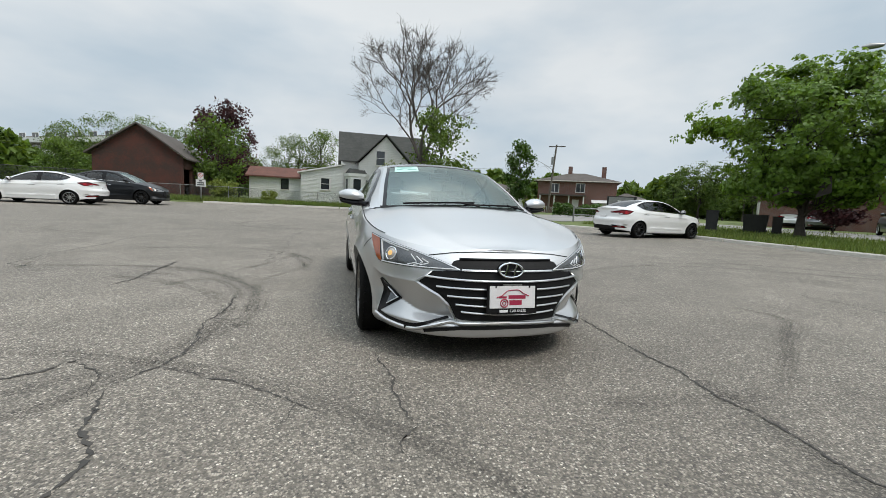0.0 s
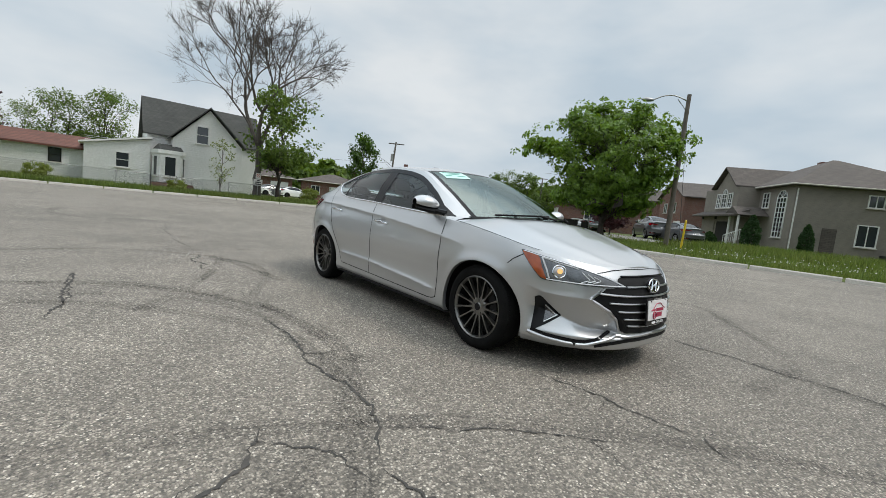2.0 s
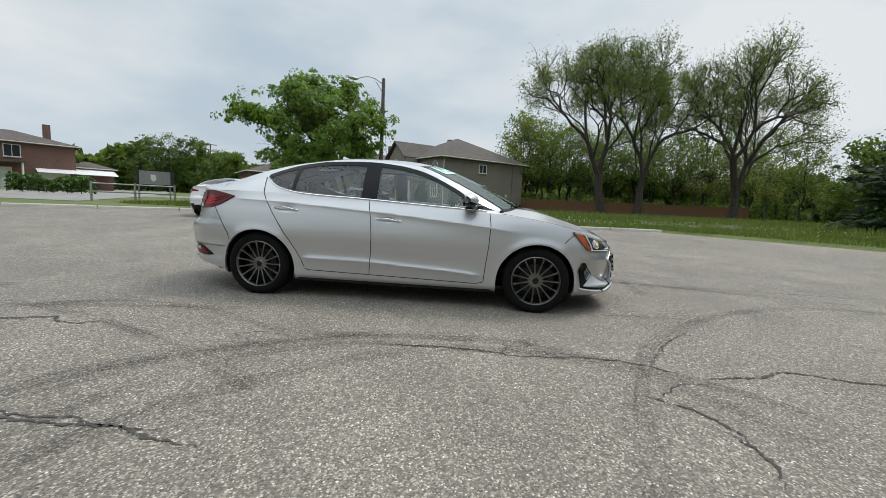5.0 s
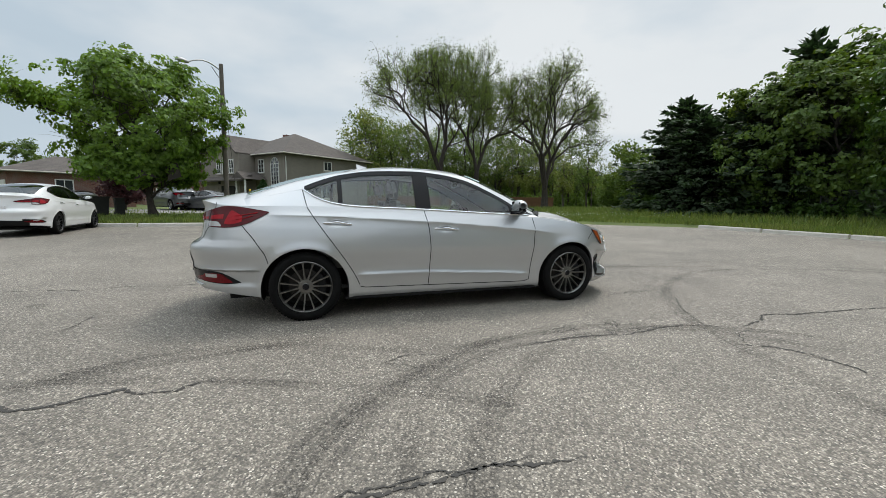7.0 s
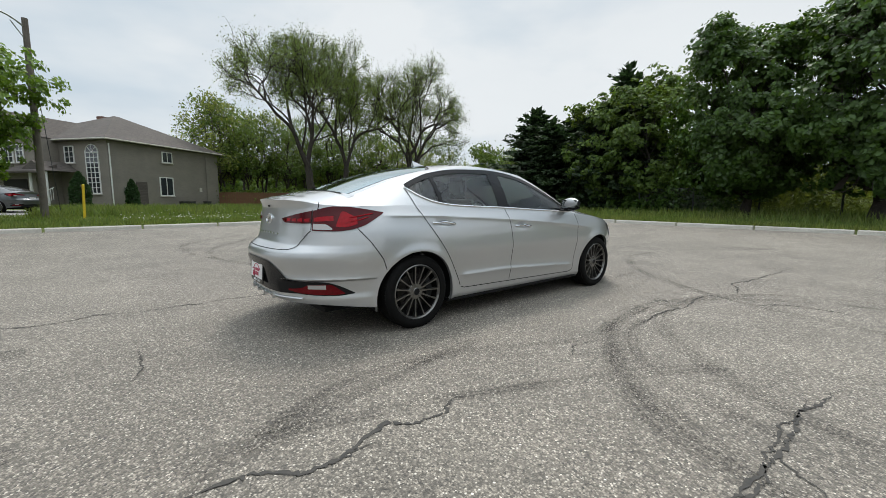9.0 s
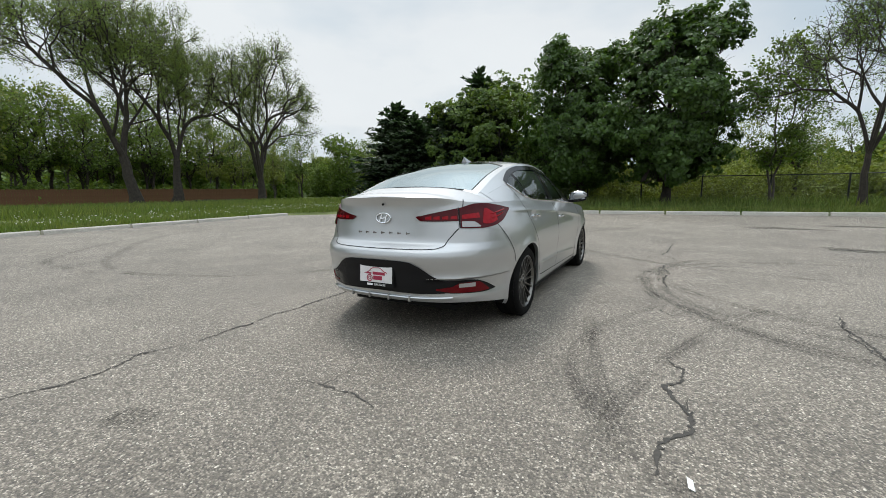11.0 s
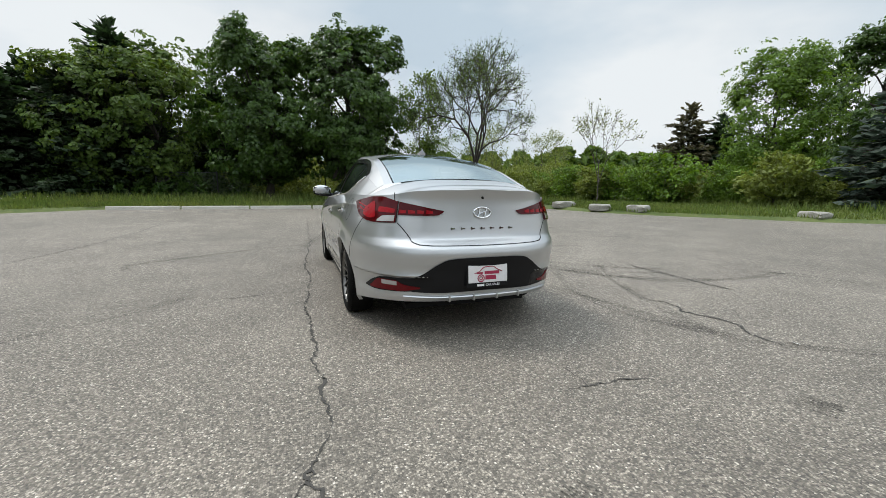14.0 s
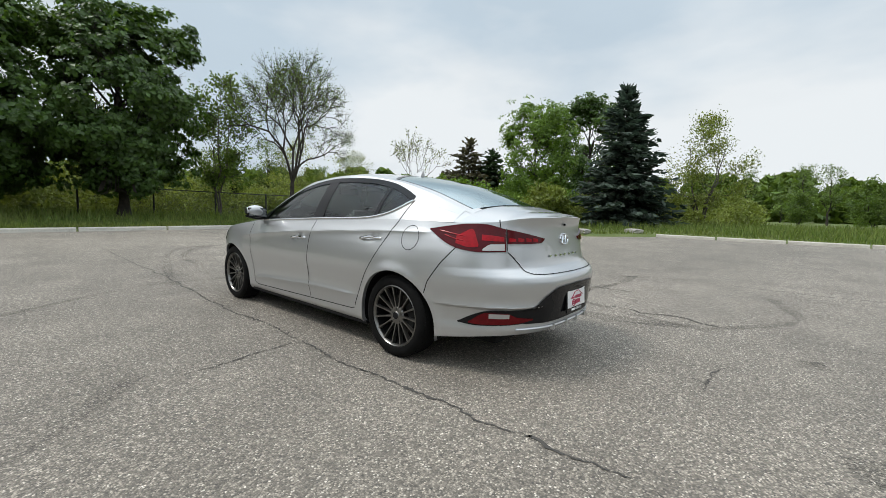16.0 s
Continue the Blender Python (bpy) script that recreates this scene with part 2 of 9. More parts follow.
M_NEEDLEBR = mat("thin_brown_needles", (0.13, 0.112, 0.075), 0.8, col2=(0.09, 0.088, 0.052), scale=0.6, isl=0.35, back=(0.9, 0.9, 0.6))
M_NEEDLEB = mat("blue_spruce_needles", (0.044, 0.066, 0.048), 0.7, col2=(0.078, 0.108, 0.082), scale=0.6, isl=0.35, back=(0.8, 0.9, 0.8))

# ---- building blocks ----


def add_mesh(name, V, F, material, parent=None, label="", smooth=False):
    me = bpy.data.meshes.new(name)
    me.from_pydata(np.asarray(V, float).tolist(), [], F.tolist() if isinstance(F, np.ndarray) else [tuple(map(int, f)) for f in F])
    me.materials.append(material)
    if smooth:
        me.polygons.foreach_set("use_smooth", [True] * len(me.polygons))
    me.update()
    ob = new(name, me)
    if parent is not None:
        ob.parent = parent
    if label:
        tagged(ob, label)
    return ob


def part(name, bm, material, parent, label="", smooth=True):
    """Links a bmesh as ONE mesh object under a thing or a part."""
    me = bpy.data.meshes.new(name)
    bmesh.ops.recalc_face_normals(bm, faces=bm.faces)
    bm.to_mesh(me)
    bm.free()
    me.materials.append(material)
    me.polygons.foreach_set("use_smooth", [smooth] * len(me.polygons))
    if smooth:
        me.set_sharp_from_angle(angle=radians(35))
    ob = new(name, me)
    if parent is not None:
        ob.parent = parent
    if label:
        tagged(ob, label)
    return ob


def thing(name, label, category, m=None, group="", kind=""):
    ob = new(name)
    ob.empty_display_size = 0.1
    if m is not None:
        ob.matrix_basis = m
    return tagged(ob, label, category, group, kind)


def box_bm(x0, x1, y0, y1, z0, z1, bevel=0.0, bm=None):
    own = bm is None
    bm = bm or bmesh.new()
    r = bmesh.ops.create_cube(bm, size=1.0)["verts"]
    bmesh.ops.scale(bm, vec=(x1 - x0, y1 - y0, z1 - z0), verts=r)
    bmesh.ops.translate(bm, vec=((x0 + x1) / 2, (y0 + y1) / 2, (z0 + z1) / 2), verts=r)
    if bevel:
        es = list({e for v in r for e in v.link_edges})
        bmesh.ops.bevel(bm, geom=es, offset=bevel, segments=2, affect="EDGES")
    return bm


class Geo:
    """Collects tubes, quads and grids as plain arrays."""

    def __init__(self):
        self.V, self.F, self.n = [], [], 0

    def add(self, V, F):
        V = np.asarray(V, float).reshape(-1, 3)
        self.V.append(V)
        self.F += [tuple(int(i) + self.n for i in f) for f in F]
        self.n += len(V)

    def tube(self, pts, radii, sides=6, cap=True):
        pts = np.asarray(pts, float)
        radii = np.broadcast_to(np.asarray(radii, float), (len(pts),))
        tan = np.gradient(pts, axis=0)
        tan /= np.linalg.norm(tan, axis=1)[:, None] + 1e-12
        ref = np.array([0, 0, 1.0]) if abs(tan[0][2]) < 0.9 else np.array([1.0, 0, 0])
        rings = []
        for p, r, t in zip(pts, radii, tan):
            u = np.cross(ref, t)
            u /= np.linalg.norm(u) + 1e-12
            v = np.cross(t, u)
            ref = np.cross(t, u) if abs(np.dot(ref, t)) > 0.95 else ref
            a = np.arange(sides) * 2 * math.pi / sides
            rings.append(p + r * (np.cos(a)[:, None] * u + np.sin(a)[:, None] * v))
        k = len(pts)
        F = [(i * sides + j, i * sides + (j + 1) % sides, (i + 1) * sides + (j + 1) % sides, (i + 1) * sides + j) for i in range(k - 1) for j in range(sides)]
        if cap:
            F += [tuple(range(sides))[::-1], tuple((k - 1) * sides + j for j in range(sides))]
        self.add(np.concatenate(rings), F)

    def grid(self, P):
        """P: rows x columns x 3."""
        P = np.asarray(P, float)
        r, c = P.shape[:2]
        self.add(P.reshape(-1, 3), [(i * c + j, i * c + j + 1, (i + 1) * c + j + 1, (i + 1) * c + j) for i in range(r - 1) for j in range(c - 1)])

    def box(self, x0, x1, y0, y1, z0, z1):
        V = [(x, y, z) for z in (z0, z1) for y in (y0, y1) for x in (x0, x1)]
        self.add(V, [(0, 2, 3, 1), (4, 5, 7, 6), (0, 1, 5, 4), (2, 6, 7, 3), (0, 4, 6, 2), (1, 3, 7, 5)])

    def prism(self, outline, depth_vec):
        """A flat outline (3D points) pushed along a vector."""
        A = np.asarray(outline, float)
        k = len(A)
        self.add(np.concatenate([A, A + np.asarray(depth_vec, float)]), [tuple(range(k)), tuple(range(2 * k - 1, k - 1, -1))] + [(i, i + k, (i + 1) % k + k, (i + 1) % k) for i in range(k)])

    def face_out(self, c=(0, 0, 0.6)):
        """Turns faces so that they look away from c."""
        V = np.concatenate(self.V)
        for k, f in enumerate(self.F):
            p = V[list(f)]
            n = np.cross(p[1] - p[0], p[2] - p[0]) if len(f) == 3 else np.cross(p[2] - p[0], p[3] - p[1])
            if np.dot(n, p.mean(0) - np.asarray(c)) < 0:
                self.F[k] = f[::-1]
        return self

    def to(self, name, material, parent=None, label="", smooth=True, sharp=35, normals=None):
        me = bpy.data.meshes.new(name)
        V = np.concatenate(self.V) if self.V else np.zeros((0, 3))
        me.from_pydata(V.tolist(), [], self.F)
        me.materials.append(material)
        me.polygons.foreach_set("use_smooth", [smooth] * len(me.polygons))
        me.update()
        if smooth and sharp:
            me.set_sharp_from_angle(angle=radians(sharp))
        ob = new(name, me)
        if parent is not None:
            ob.parent = parent
        if label:
            tagged(ob, label)
        return ob


# ---- ground: a lot that falls gently to its middle, kerbs, grass to the horizon ----
LOT = [(13.8, -9.6), (13.8, 8.1), (8.6, 13.65), (-2.5, 12.95), (-9.5, 12.55), (-16.2, 8.1), (-25.3, 11.9), (-27.2, 4.0), (-27.6, -10.0),
       (-26.5, -20.0), (-20, -24), (-8, -17.65), (1.0, -17.05), (3.0, -14.5), (7.6, -11.2), (9.6, -10.5)]


def lot_edge(a):
    """How far the lot reaches from its middle in the direction a."""
    d, best = (math.cos(a), math.sin(a)), 0.0
    for (x0, y0), (x1, y1) in zip(LOT, LOT[1:] + LOT[:1]):
        ex, ey = x1 - x0, y1 - y0
        den = d[0] * ey - d[1] * ex
        if abs(den) < 1e-9:
            continue
        r = (x0 * ey - y0 * ex) / den
        s = (x0 * d[1] - y0 * d[0]) / den
        if r > 0 and -1e-6 <= s <= 1 + 1e-6:
            best = max(best, r)
    return best


def lot_height(r):
    return 0.009 * max(0.0, r - 5.5) if r < 60 else 0.5


def ground_height(x, y):
    r = math.hypot(x, y)
    e = lot_edge(math.atan2(y, x))
    if r <= e:
        return lot_height(r)
    b = lot_height(e) + 0.10
    return b + 0.22 * (1 - math.exp(-(r - e) / 12.0)) + 0.05 * math.sin(x * 0.31 + 1) * math.cos(y * 0.27) * min(1, (r - e) / 4)


def build_ground():
    angs = sorted(set([i * 2 * math.pi / 240 - math.pi for i in range(240)] + [math.atan2(y, x) for x, y in LOT]))
    k = len(angs)
    edge = [lot_edge(a) for a in angs]
    g = Geo()
    V, F = [(0, 0, 0)], []
    steps = [0.08, 0.16, 0.24, 0.34, 0.45, 0.56, 0.67, 0.78, 0.9, 1.0]
    for s in steps:
        V += [(math.cos(a) * e * s, math.sin(a) * e * s, lot_height(e * s)) for a, e in zip(angs, edge)]
    F += [(0, 1 + j, 1 + (j + 1) % k) for j in range(k)]
    F += [(1 + i * k + j, 1 + (i + 1) * k + j, 1 + (i + 1) * k + (j + 1) % k, 1 + i * k + (j + 1) % k) for i in range(len(steps) - 1) for j in range(k)]
    g.add(V, F)
    tagged(g.to("pavement", M_ASPHALT, smooth=True, sharp=0), "weathered light grey asphalt parking lot with cracks and tyre marks", "parking lot", kind="structure")
    g = Geo()
    outs = [0.0, 0.5, 1.2, 2.2, 3.5, 5, 7, 10, 14, 19, 26, 36, 55, 90, 160, 400, 1200, 3000]
    V = []
    for o in outs:
        for a, e in zip(angs, edge):
            r = e + o
            V.append((math.cos(a) * r, math.sin(a) * r, lot_height(e) - 0.03 if o == 0 else ground_height(math.cos(a) * r, math.sin(a) * r)))
    F = [(i * k + j, (i + 1) * k + j, (i + 1) * k + (j + 1) % k, i * k + (j + 1) % k) for i in range(len(outs) - 1) for j in range(k)]
    g.add(V, F)
    tagged(g.to("ground", M_GRASS, smooth=True, sharp=0), "rough green grass with weeds and bare patches", "ground", kind="structure")


build_ground()


def on_ground(x, y):
    return ground_height(x, y)


# ---- trees ----


def curve_pts(p0, p1, n, wob, rng, sag=0.0):
    t = np.linspace(0, 1, n)[:, None]
    P = p0 + (p1 - p0) * t
    L = np.linalg.norm(p1 - p0)
    off = rng.normal(0, 1, (n, 3)) * wob * L
    off[0] = off[-1] = 0
    P = P + off * np.sin(math.pi * t)
    P[:, 2] += sag * L * np.sin(math.pi * t[:, 0])
    return P


def leaf_quads(C, size, rng, flat=0.0):
    n = len(C)
    u = rng.normal(0, 1, (n, 3))
    u /= np.linalg.norm(u, axis=1)[:, None]
    w = rng.normal(0, 1, (n, 3))
    w[:, 2] += flat * 3
    v = np.cross(u, w)
    v /= np.linalg.norm(v, axis=1)[:, None] + 1e-9
    s = size * rng.uniform(0.55, 1.3, (n, 1))
    k = np.cross(u, v) * s * 0.22
    P = np.stack([C + u * s, C + v * s * 0.62 + k, C - u * s, C - v * s * 0.62 + k], 1).reshape(-1, 3)
    return P, np.arange(4 * n).reshape(-1, 4)


def leaf_faces(C, Nrm, size, rng):
    """Leaves that face roughly along Nrm, bent a little along their middle."""
    n = len(C)
    w = Nrm + rng.normal(0, 0.45, (n, 3))
    w /= np.linalg.norm(w, axis=1)[:, None] + 1e-9
    u = np.cross(w, rng.normal(0, 1, (n, 3)))
    u /= np.linalg.norm(u, axis=1)[:, None] + 1e-9
    v = np.cross(w, u)
    s = size * rng.uniform(0.6, 1.3, (n, 1))
    P = np.stack([C + u * s - w * s * 0.25, C + v * s * 0.7, C - u * s, C - v * s * 0.7], 1).reshape(-1, 3)
    return P, np.arange(4 * n).reshape(-1, 4)


def make_tree(name, label, x, y, h, rad, bark, leaf, seed, low=0.25, limbs=14, subs=8, twigs=3, leaves=14, size=0.14, spread=0.35, trunk=0.02, fork=1,
              lean=(0, 0), rz=None, lift=0.0, group="", open_top=0.0, droop=0.0, wood_only=False, flat_low=0.0, up=0.0, gaps=0.0, clump=None):
    """A tapered trunk with limbs, branches and twigs; the crown is many small leaves round the twigs."""
    rng = np.random.default_rng(seed)
    ob = thing(name, label, "tree", pose(x, y, on_ground(x, y) - 0.05, 0, 0, 0), group)
    W, C = Geo(), []
    top = np.array([lean[0], lean[1], h * 0.80])
    zc = h * (low + 1) / 2 + lift
    rzv = rz or h * (1 - low) / 2
    rt = trunk * h
    stems = []
    for f in range(fork):
        a = rng.uniform(0, 2 * math.pi) + f * 2 * math.pi / fork
        sp = 0.0 if fork == 1 else rad * 0.38
        end = top + np.array([math.cos(a) * sp, math.sin(a) * sp, -h * 0.08 * f])
        start = np.array([math.cos(a) * rt * 0.5 * (fork > 1), math.sin(a) * rt * 0.5 * (fork > 1), 0])
        P = curve_pts(start, end, 9, 0.022, rng)
        R = rt * (1.0 if fork == 1 else 0.72) * np.linspace(1, 0.22, 9) ** 0.8
        R[0] *= 1.5
        W.tube(P, R, 8)
        stems.append((P, R))
    lobes = rng.uniform(0, 2 * math.pi, 6)
    for i in range(limbs):
        P, R = stems[i % fork]
        f = low * 0.7 + (0.98 - low * 0.7) * (i + rng.uniform(0.1, 0.9)) / limbs
        k = min(f * 8, 7.99)
        j = int(k)
        s = P[j] + (P[j + 1] - P[j]) * (k - j)
        az = i * 2.399963 + rng.uniform(-0.4, 0.4)
        el = min(1.5, rng.uniform(-0.15, 0.35) + up + 1.1 * max(0, f - 0.55) / 0.45)
        bul = 1 + 0.16 * math.sin(3 * az + lobes[0]) + 0.12 * math.sin(5 * az + lobes[1] + 4 * f)
        zt = (s[2] - zc) / rzv
        reach = rad * bul * math.sqrt(max(0.12, 1 - min(0.95, abs(zt)) ** 2)) * rng.uniform(0.72, 1.0)
        e = np.array([P[-1][0] * f + math.cos(az) * math.cos(el) * reach, P[-1][1] * f + math.sin(az) * math.cos(el) * reach, s[2] + reach * (math.sin(el) + 0.25 - droop)])
        e[2] = min(max(e[2], h * low * (1 - flat_low) + 0.3), h * 1.0)
        L = curve_pts(s, e, 7, 0.045, rng, 0.08)
        r0 = max(0.02, R[j] * 0.52)
        W.tube(L, r0 * np.linspace(1, 0.2, 7), 5, False)
        for b in range(subs):
            fb = rng.uniform(0.25, 1.0)
            q = min(fb * 6, 5.99)
            p = L[int(q)] + (L[int(q) + 1] - L[int(q)]) * (q - int(q))
            d = rng.normal(0, 1, 3)
            d /= np.linalg.norm(d)
            d = d * 0.75 + (e - s) / (np.linalg.norm(e - s) + 1e-6) * 0.5 + np.array([0, 0, 0.35 - droop])
            ln = rad * rng.uniform(0.22, 0.5)
            e2 = p + d * ln
            e2[2] = max(e2[2], h * low * 0.8)
            B = curve_pts(p, e2, 5, 0.06, rng, 0.05)
            W.tube(B, r0 * 0.34 * np.linspace(1, 0.25, 5), 4, False)
            for tw in range(twigs):
                q = rng.uniform(0.8, 3.99)
                p3 = B[int(q)] + (B[int(q) + 1] - B[int(q)]) * (q - int(q))
                d3 = rng.normal(0, 1, 3) * 0.7 + d * 0.6 + np.array([0, 0, 0.25 - droop])
                e3 = p3 + d3 * ln * rng.uniform(0.3, 0.6)
                T = curve_pts(p3, e3, 4, 0.08, rng)
                W.tube(T, r0 * 0.13 * np.linspace(1, 0.4, 4) + 0.003, 3, False)
                if wood_only:
                    for t2 in range(3):
                        p4 = T[rng.integers(1, 4)]
                        W.tube(np.array([p4, p4 + (d3 + rng.normal(0, 0.7, 3)) * ln * 0.22]), (r0 * 0.07 + 0.003, 0.003), 3, False)
                if leaves:
                    n = rng.poisson(leaves)
                    tt = rng.uniform(0.1, 1.1, (n, 1))
                    C.append(p3 + (e3 - p3) * tt + rng.normal(0, spread, (n, 3)) * np.array([1, 1, 0.75]))
    allv = np.concatenate(C) if C else np.concatenate(W.V)
    kz = h / (allv[:, 2].max() if wood_only else np.percentile(allv[:, 2], 98.5))
    kr_ = rad / np.percentile(np.hypot(allv[:, 0] - lean[0] * 0.6, allv[:, 1] - lean[1] * 0.6), 96)
    W.V = [v * np.array([kr_, kr_, kz]) for v in W.V]
    mid = np.array([lean[0] * 0.6, lean[1] * 0.6, zc])

    def outside(Q):
        q = (Q - mid) / np.array([rad, rad, rzv])
        az = np.arctan2(q[:, 1], q[:, 0])
        lump = 1 + 0.12 * np.sin(3 * az + lobes[2] + 2.2 * q[:, 2]) + 0.09 * np.sin(7 * az + lobes[3] - 3 * q[:, 2])
        return np.sum(np.abs(q) ** 2.4, 1) ** (1 / 2.4) / lump

    lim = 1.0 if wood_only or leaves < 5 else 0.88
    for k, v in enumerate(W.V):
        o = outside(v)
        W.V[k] = np.where(((o > lim) & (v[:, 2] > h * low))[:, None], mid + (v - mid) / np.maximum(o / lim, 1)[:, None], v)
    if C:
        C = np.concatenate(C) * np.array([kr_, kr_, kz])
        if gaps:                                     # leaves stand in clumps, with sky between
            kf = 2 * math.pi / (rad * 0.42)
            ph = rng.uniform(0, 6.28, 6)
            d = (np.sin(C[:, 0] * kf + ph[0] + 1.3 * np.sin(C[:, 2] * kf * 0.7 + ph[1])) + np.sin(C[:, 1] * kf * 1.1 + ph[2] + 1.2 * np.sin(C[:, 0] * kf * 0.6 + ph[3]))
                 + np.sin(C[:, 2] * kf * 1.35 + ph[4] + 1.1 * np.sin(C[:, 1] * kf * 0.8 + ph[5])))
            C = C[d + rng.normal(0, 0.35, len(C)) > -3 + 3 * gaps]
        ee = outside(C)
        C = np.where((ee > 1)[:, None], mid + (C - mid) / np.maximum(ee, 1e-3)[:, None] * rng.uniform(0.86, 1.03, (len(C), 1)), C)
        if clump:                                    # sprays of leaves at the branch ends, shading one another
            n_c, per, rc = clump
            e = outside(C) ** 1.6
            K = C[rng.choice(len(C), n_c, p=e / e.sum())]
            D = (K - mid) / np.array([rad, rad, rzv])
            D /= np.linalg.norm(D, axis=1)[:, None] + 1e-6
            D = D * np.array([1, 1, 0.6]) + np.array([0, 0, 0.45])
            D /= np.linalg.norm(D, axis=1)[:, None]
            R = rc * rng.uniform(0.55, 1.35, n_c)
            O = rng.normal(0, 1, (n_c, per, 3))
            O /= np.linalg.norm(O, axis=2)[..., None]
            O = np.where((np.einsum("ijk,ik->ij", O, D) < -0.15)[..., None], -O, O)
            X = K[:, None] + O * (R[:, None] * rng.uniform(0.15, 1, (n_c, per)) ** 0.45)[..., None] * np.array([1.1, 1.1, 0.75])
            P, F = leaf_faces(X.reshape(-1, 3), (O * 0.8 + D[:, None] * 0.7).reshape(-1, 3), size, rng)
        else:
            P, F = leaf_quads(C, size, rng, 0.4)
        add_mesh("crown", P, F, leaf, ob)
    W.to("trunk", bark, ob)
    return ob


def make_forked(name, label, x, y, h, rad, bark, leaf, seed, stems=2, depth=7, trunk=0.3, r0=0.03, angle=0.48, lift=0.10, twigs=4, leaves=10, size=0.085, spread=0.22, lean=(0.0, 0.0), group="", open_low=0.0):
    """A tree whose trunk forks again and again into an open fan of limbs, with leaves at the twigs alone."""
    rng = np.random.default_rng(seed)
    ob = thing(name, label, "tree", pose(x, y, on_ground(x, y) - 0.05), group)
    W, B, C = Geo(), Geo(), []

    def grow(p, d, ln, r, lev):
        bend = rng.normal(0, 0.16, 3)
        mid = p + d * ln * 0.5 + bend * ln * 0.25
        e = p + d * ln + rng.normal(0, 0.05, 3) * ln
        (W if lev < 4 else B).tube(np.array([p, (p + mid) / 2 + bend * ln * 0.06, mid, e]), r * np.array([1.0, 0.9, 0.82, 0.7]), 7 if lev < 3 else 4, False)
        if lev >= depth - 1:
            for k in range(twigs if lev >= depth else 2):
                s = p + (e - p) * rng.uniform(0.2, 1.0)
                t = d * 0.6 + rng.normal(0, 0.6, 3) + np.array([0, 0, 0.1])
                q = s + t * ln * rng.uniform(0.35, 0.8)
                B.tube(np.array([s, (s + q) / 2 + rng.normal(0, 0.04, 3) * ln, q]), (r * 0.4 + 0.003, r * 0.3 + 0.003, 0.003), 3, False)
                n = rng.poisson(leaves) if leaves else 0
                if n:
                    C.append(s + (q - s) * rng.uniform(0.15, 1.1, (n, 1)) + rng.normal(0, spread, (n, 3)))
        if lev >= depth:
            return
        kids = 2 + (rng.uniform() < 0.45)
        a0 = rng.uniform(0, 2 * math.pi)
        u = np.cross(d, rng.normal(0, 1, 3))
        u /= np.linalg.norm(u)
        v = np.cross(d, u)
        for k in range(kids):
            a, th = a0 + k * 2 * math.pi / kids + rng.uniform(-0.4, 0.4), angle * rng.uniform(0.55, 1.35)
            nd = d * math.cos(th) + (u * math.cos(a) + v * math.sin(a)) * math.sin(th) + np.array([0, 0, lift])
            nd /= np.linalg.norm(nd)
            grow(e if k < 2 else mid, nd, ln * rng.uniform(0.68, 0.9), r * (0.68 if k < 2 else 0.5), lev + 1)

    base = h * trunk
    rt = r0 * h
    top = np.array([lean[0] * 0.25, lean[1] * 0.25, base])
    W.tube(curve_pts(np.zeros(3), top, 6, 0.02, rng), rt * np.array([1.5, 1.12, 1.0, 0.95, 0.92, 0.9]), 9)
    for k in range(stems):
        a = 2 * math.pi * k / stems + rng.uniform(-0.5, 0.5)
        d = np.array([math.cos(a) * 0.42 + lean[0] * 0.05, math.sin(a) * 0.42 + lean[1] * 0.05, 1.0])
        grow(top, d / np.linalg.norm(d), h * 0.2, rt * 0.72, 1)
    V = np.concatenate(W.V + B.V)
    up = V[:, 2] > base
    kz = (h - base) / (np.percentile(V[up][:, 2], 99.6) - base)
    kr = rad / np.percentile(np.hypot(V[up][:, 0], V[up][:, 1]), 97.5)

    def fit(v):
        w = np.clip(v[:, 2:3] / base, 0, 1)
        o = v * np.concatenate([1 + (kr - 1) * w, 1 + (kr - 1) * w, np.ones_like(w)], 1)
        o[:, 2] = np.where(v[:, 2] > base, base + (v[:, 2] - base) * kz, v[:, 2])
        o[:, :2] = np.where(v[:, 2:3] > base, o[:, :2] / np.maximum(1, np.hypot(o[:, 0], o[:, 1]) / (rad * 1.3))[:, None], o[:, :2])
        return o

    W.V = [fit(np.asarray(v, float)) for v in W.V]
    B.V = [fit(np.asarray(v, float)) for v in B.V]
    W.to("trunk", bark, ob)
    B.to("branch", bark, ob)
    if C:
        P, F = leaf_quads(fit(np.concatenate(C)), size, rng, 0.4)
        add_mesh("crown", P, F, leaf, ob)
    return ob


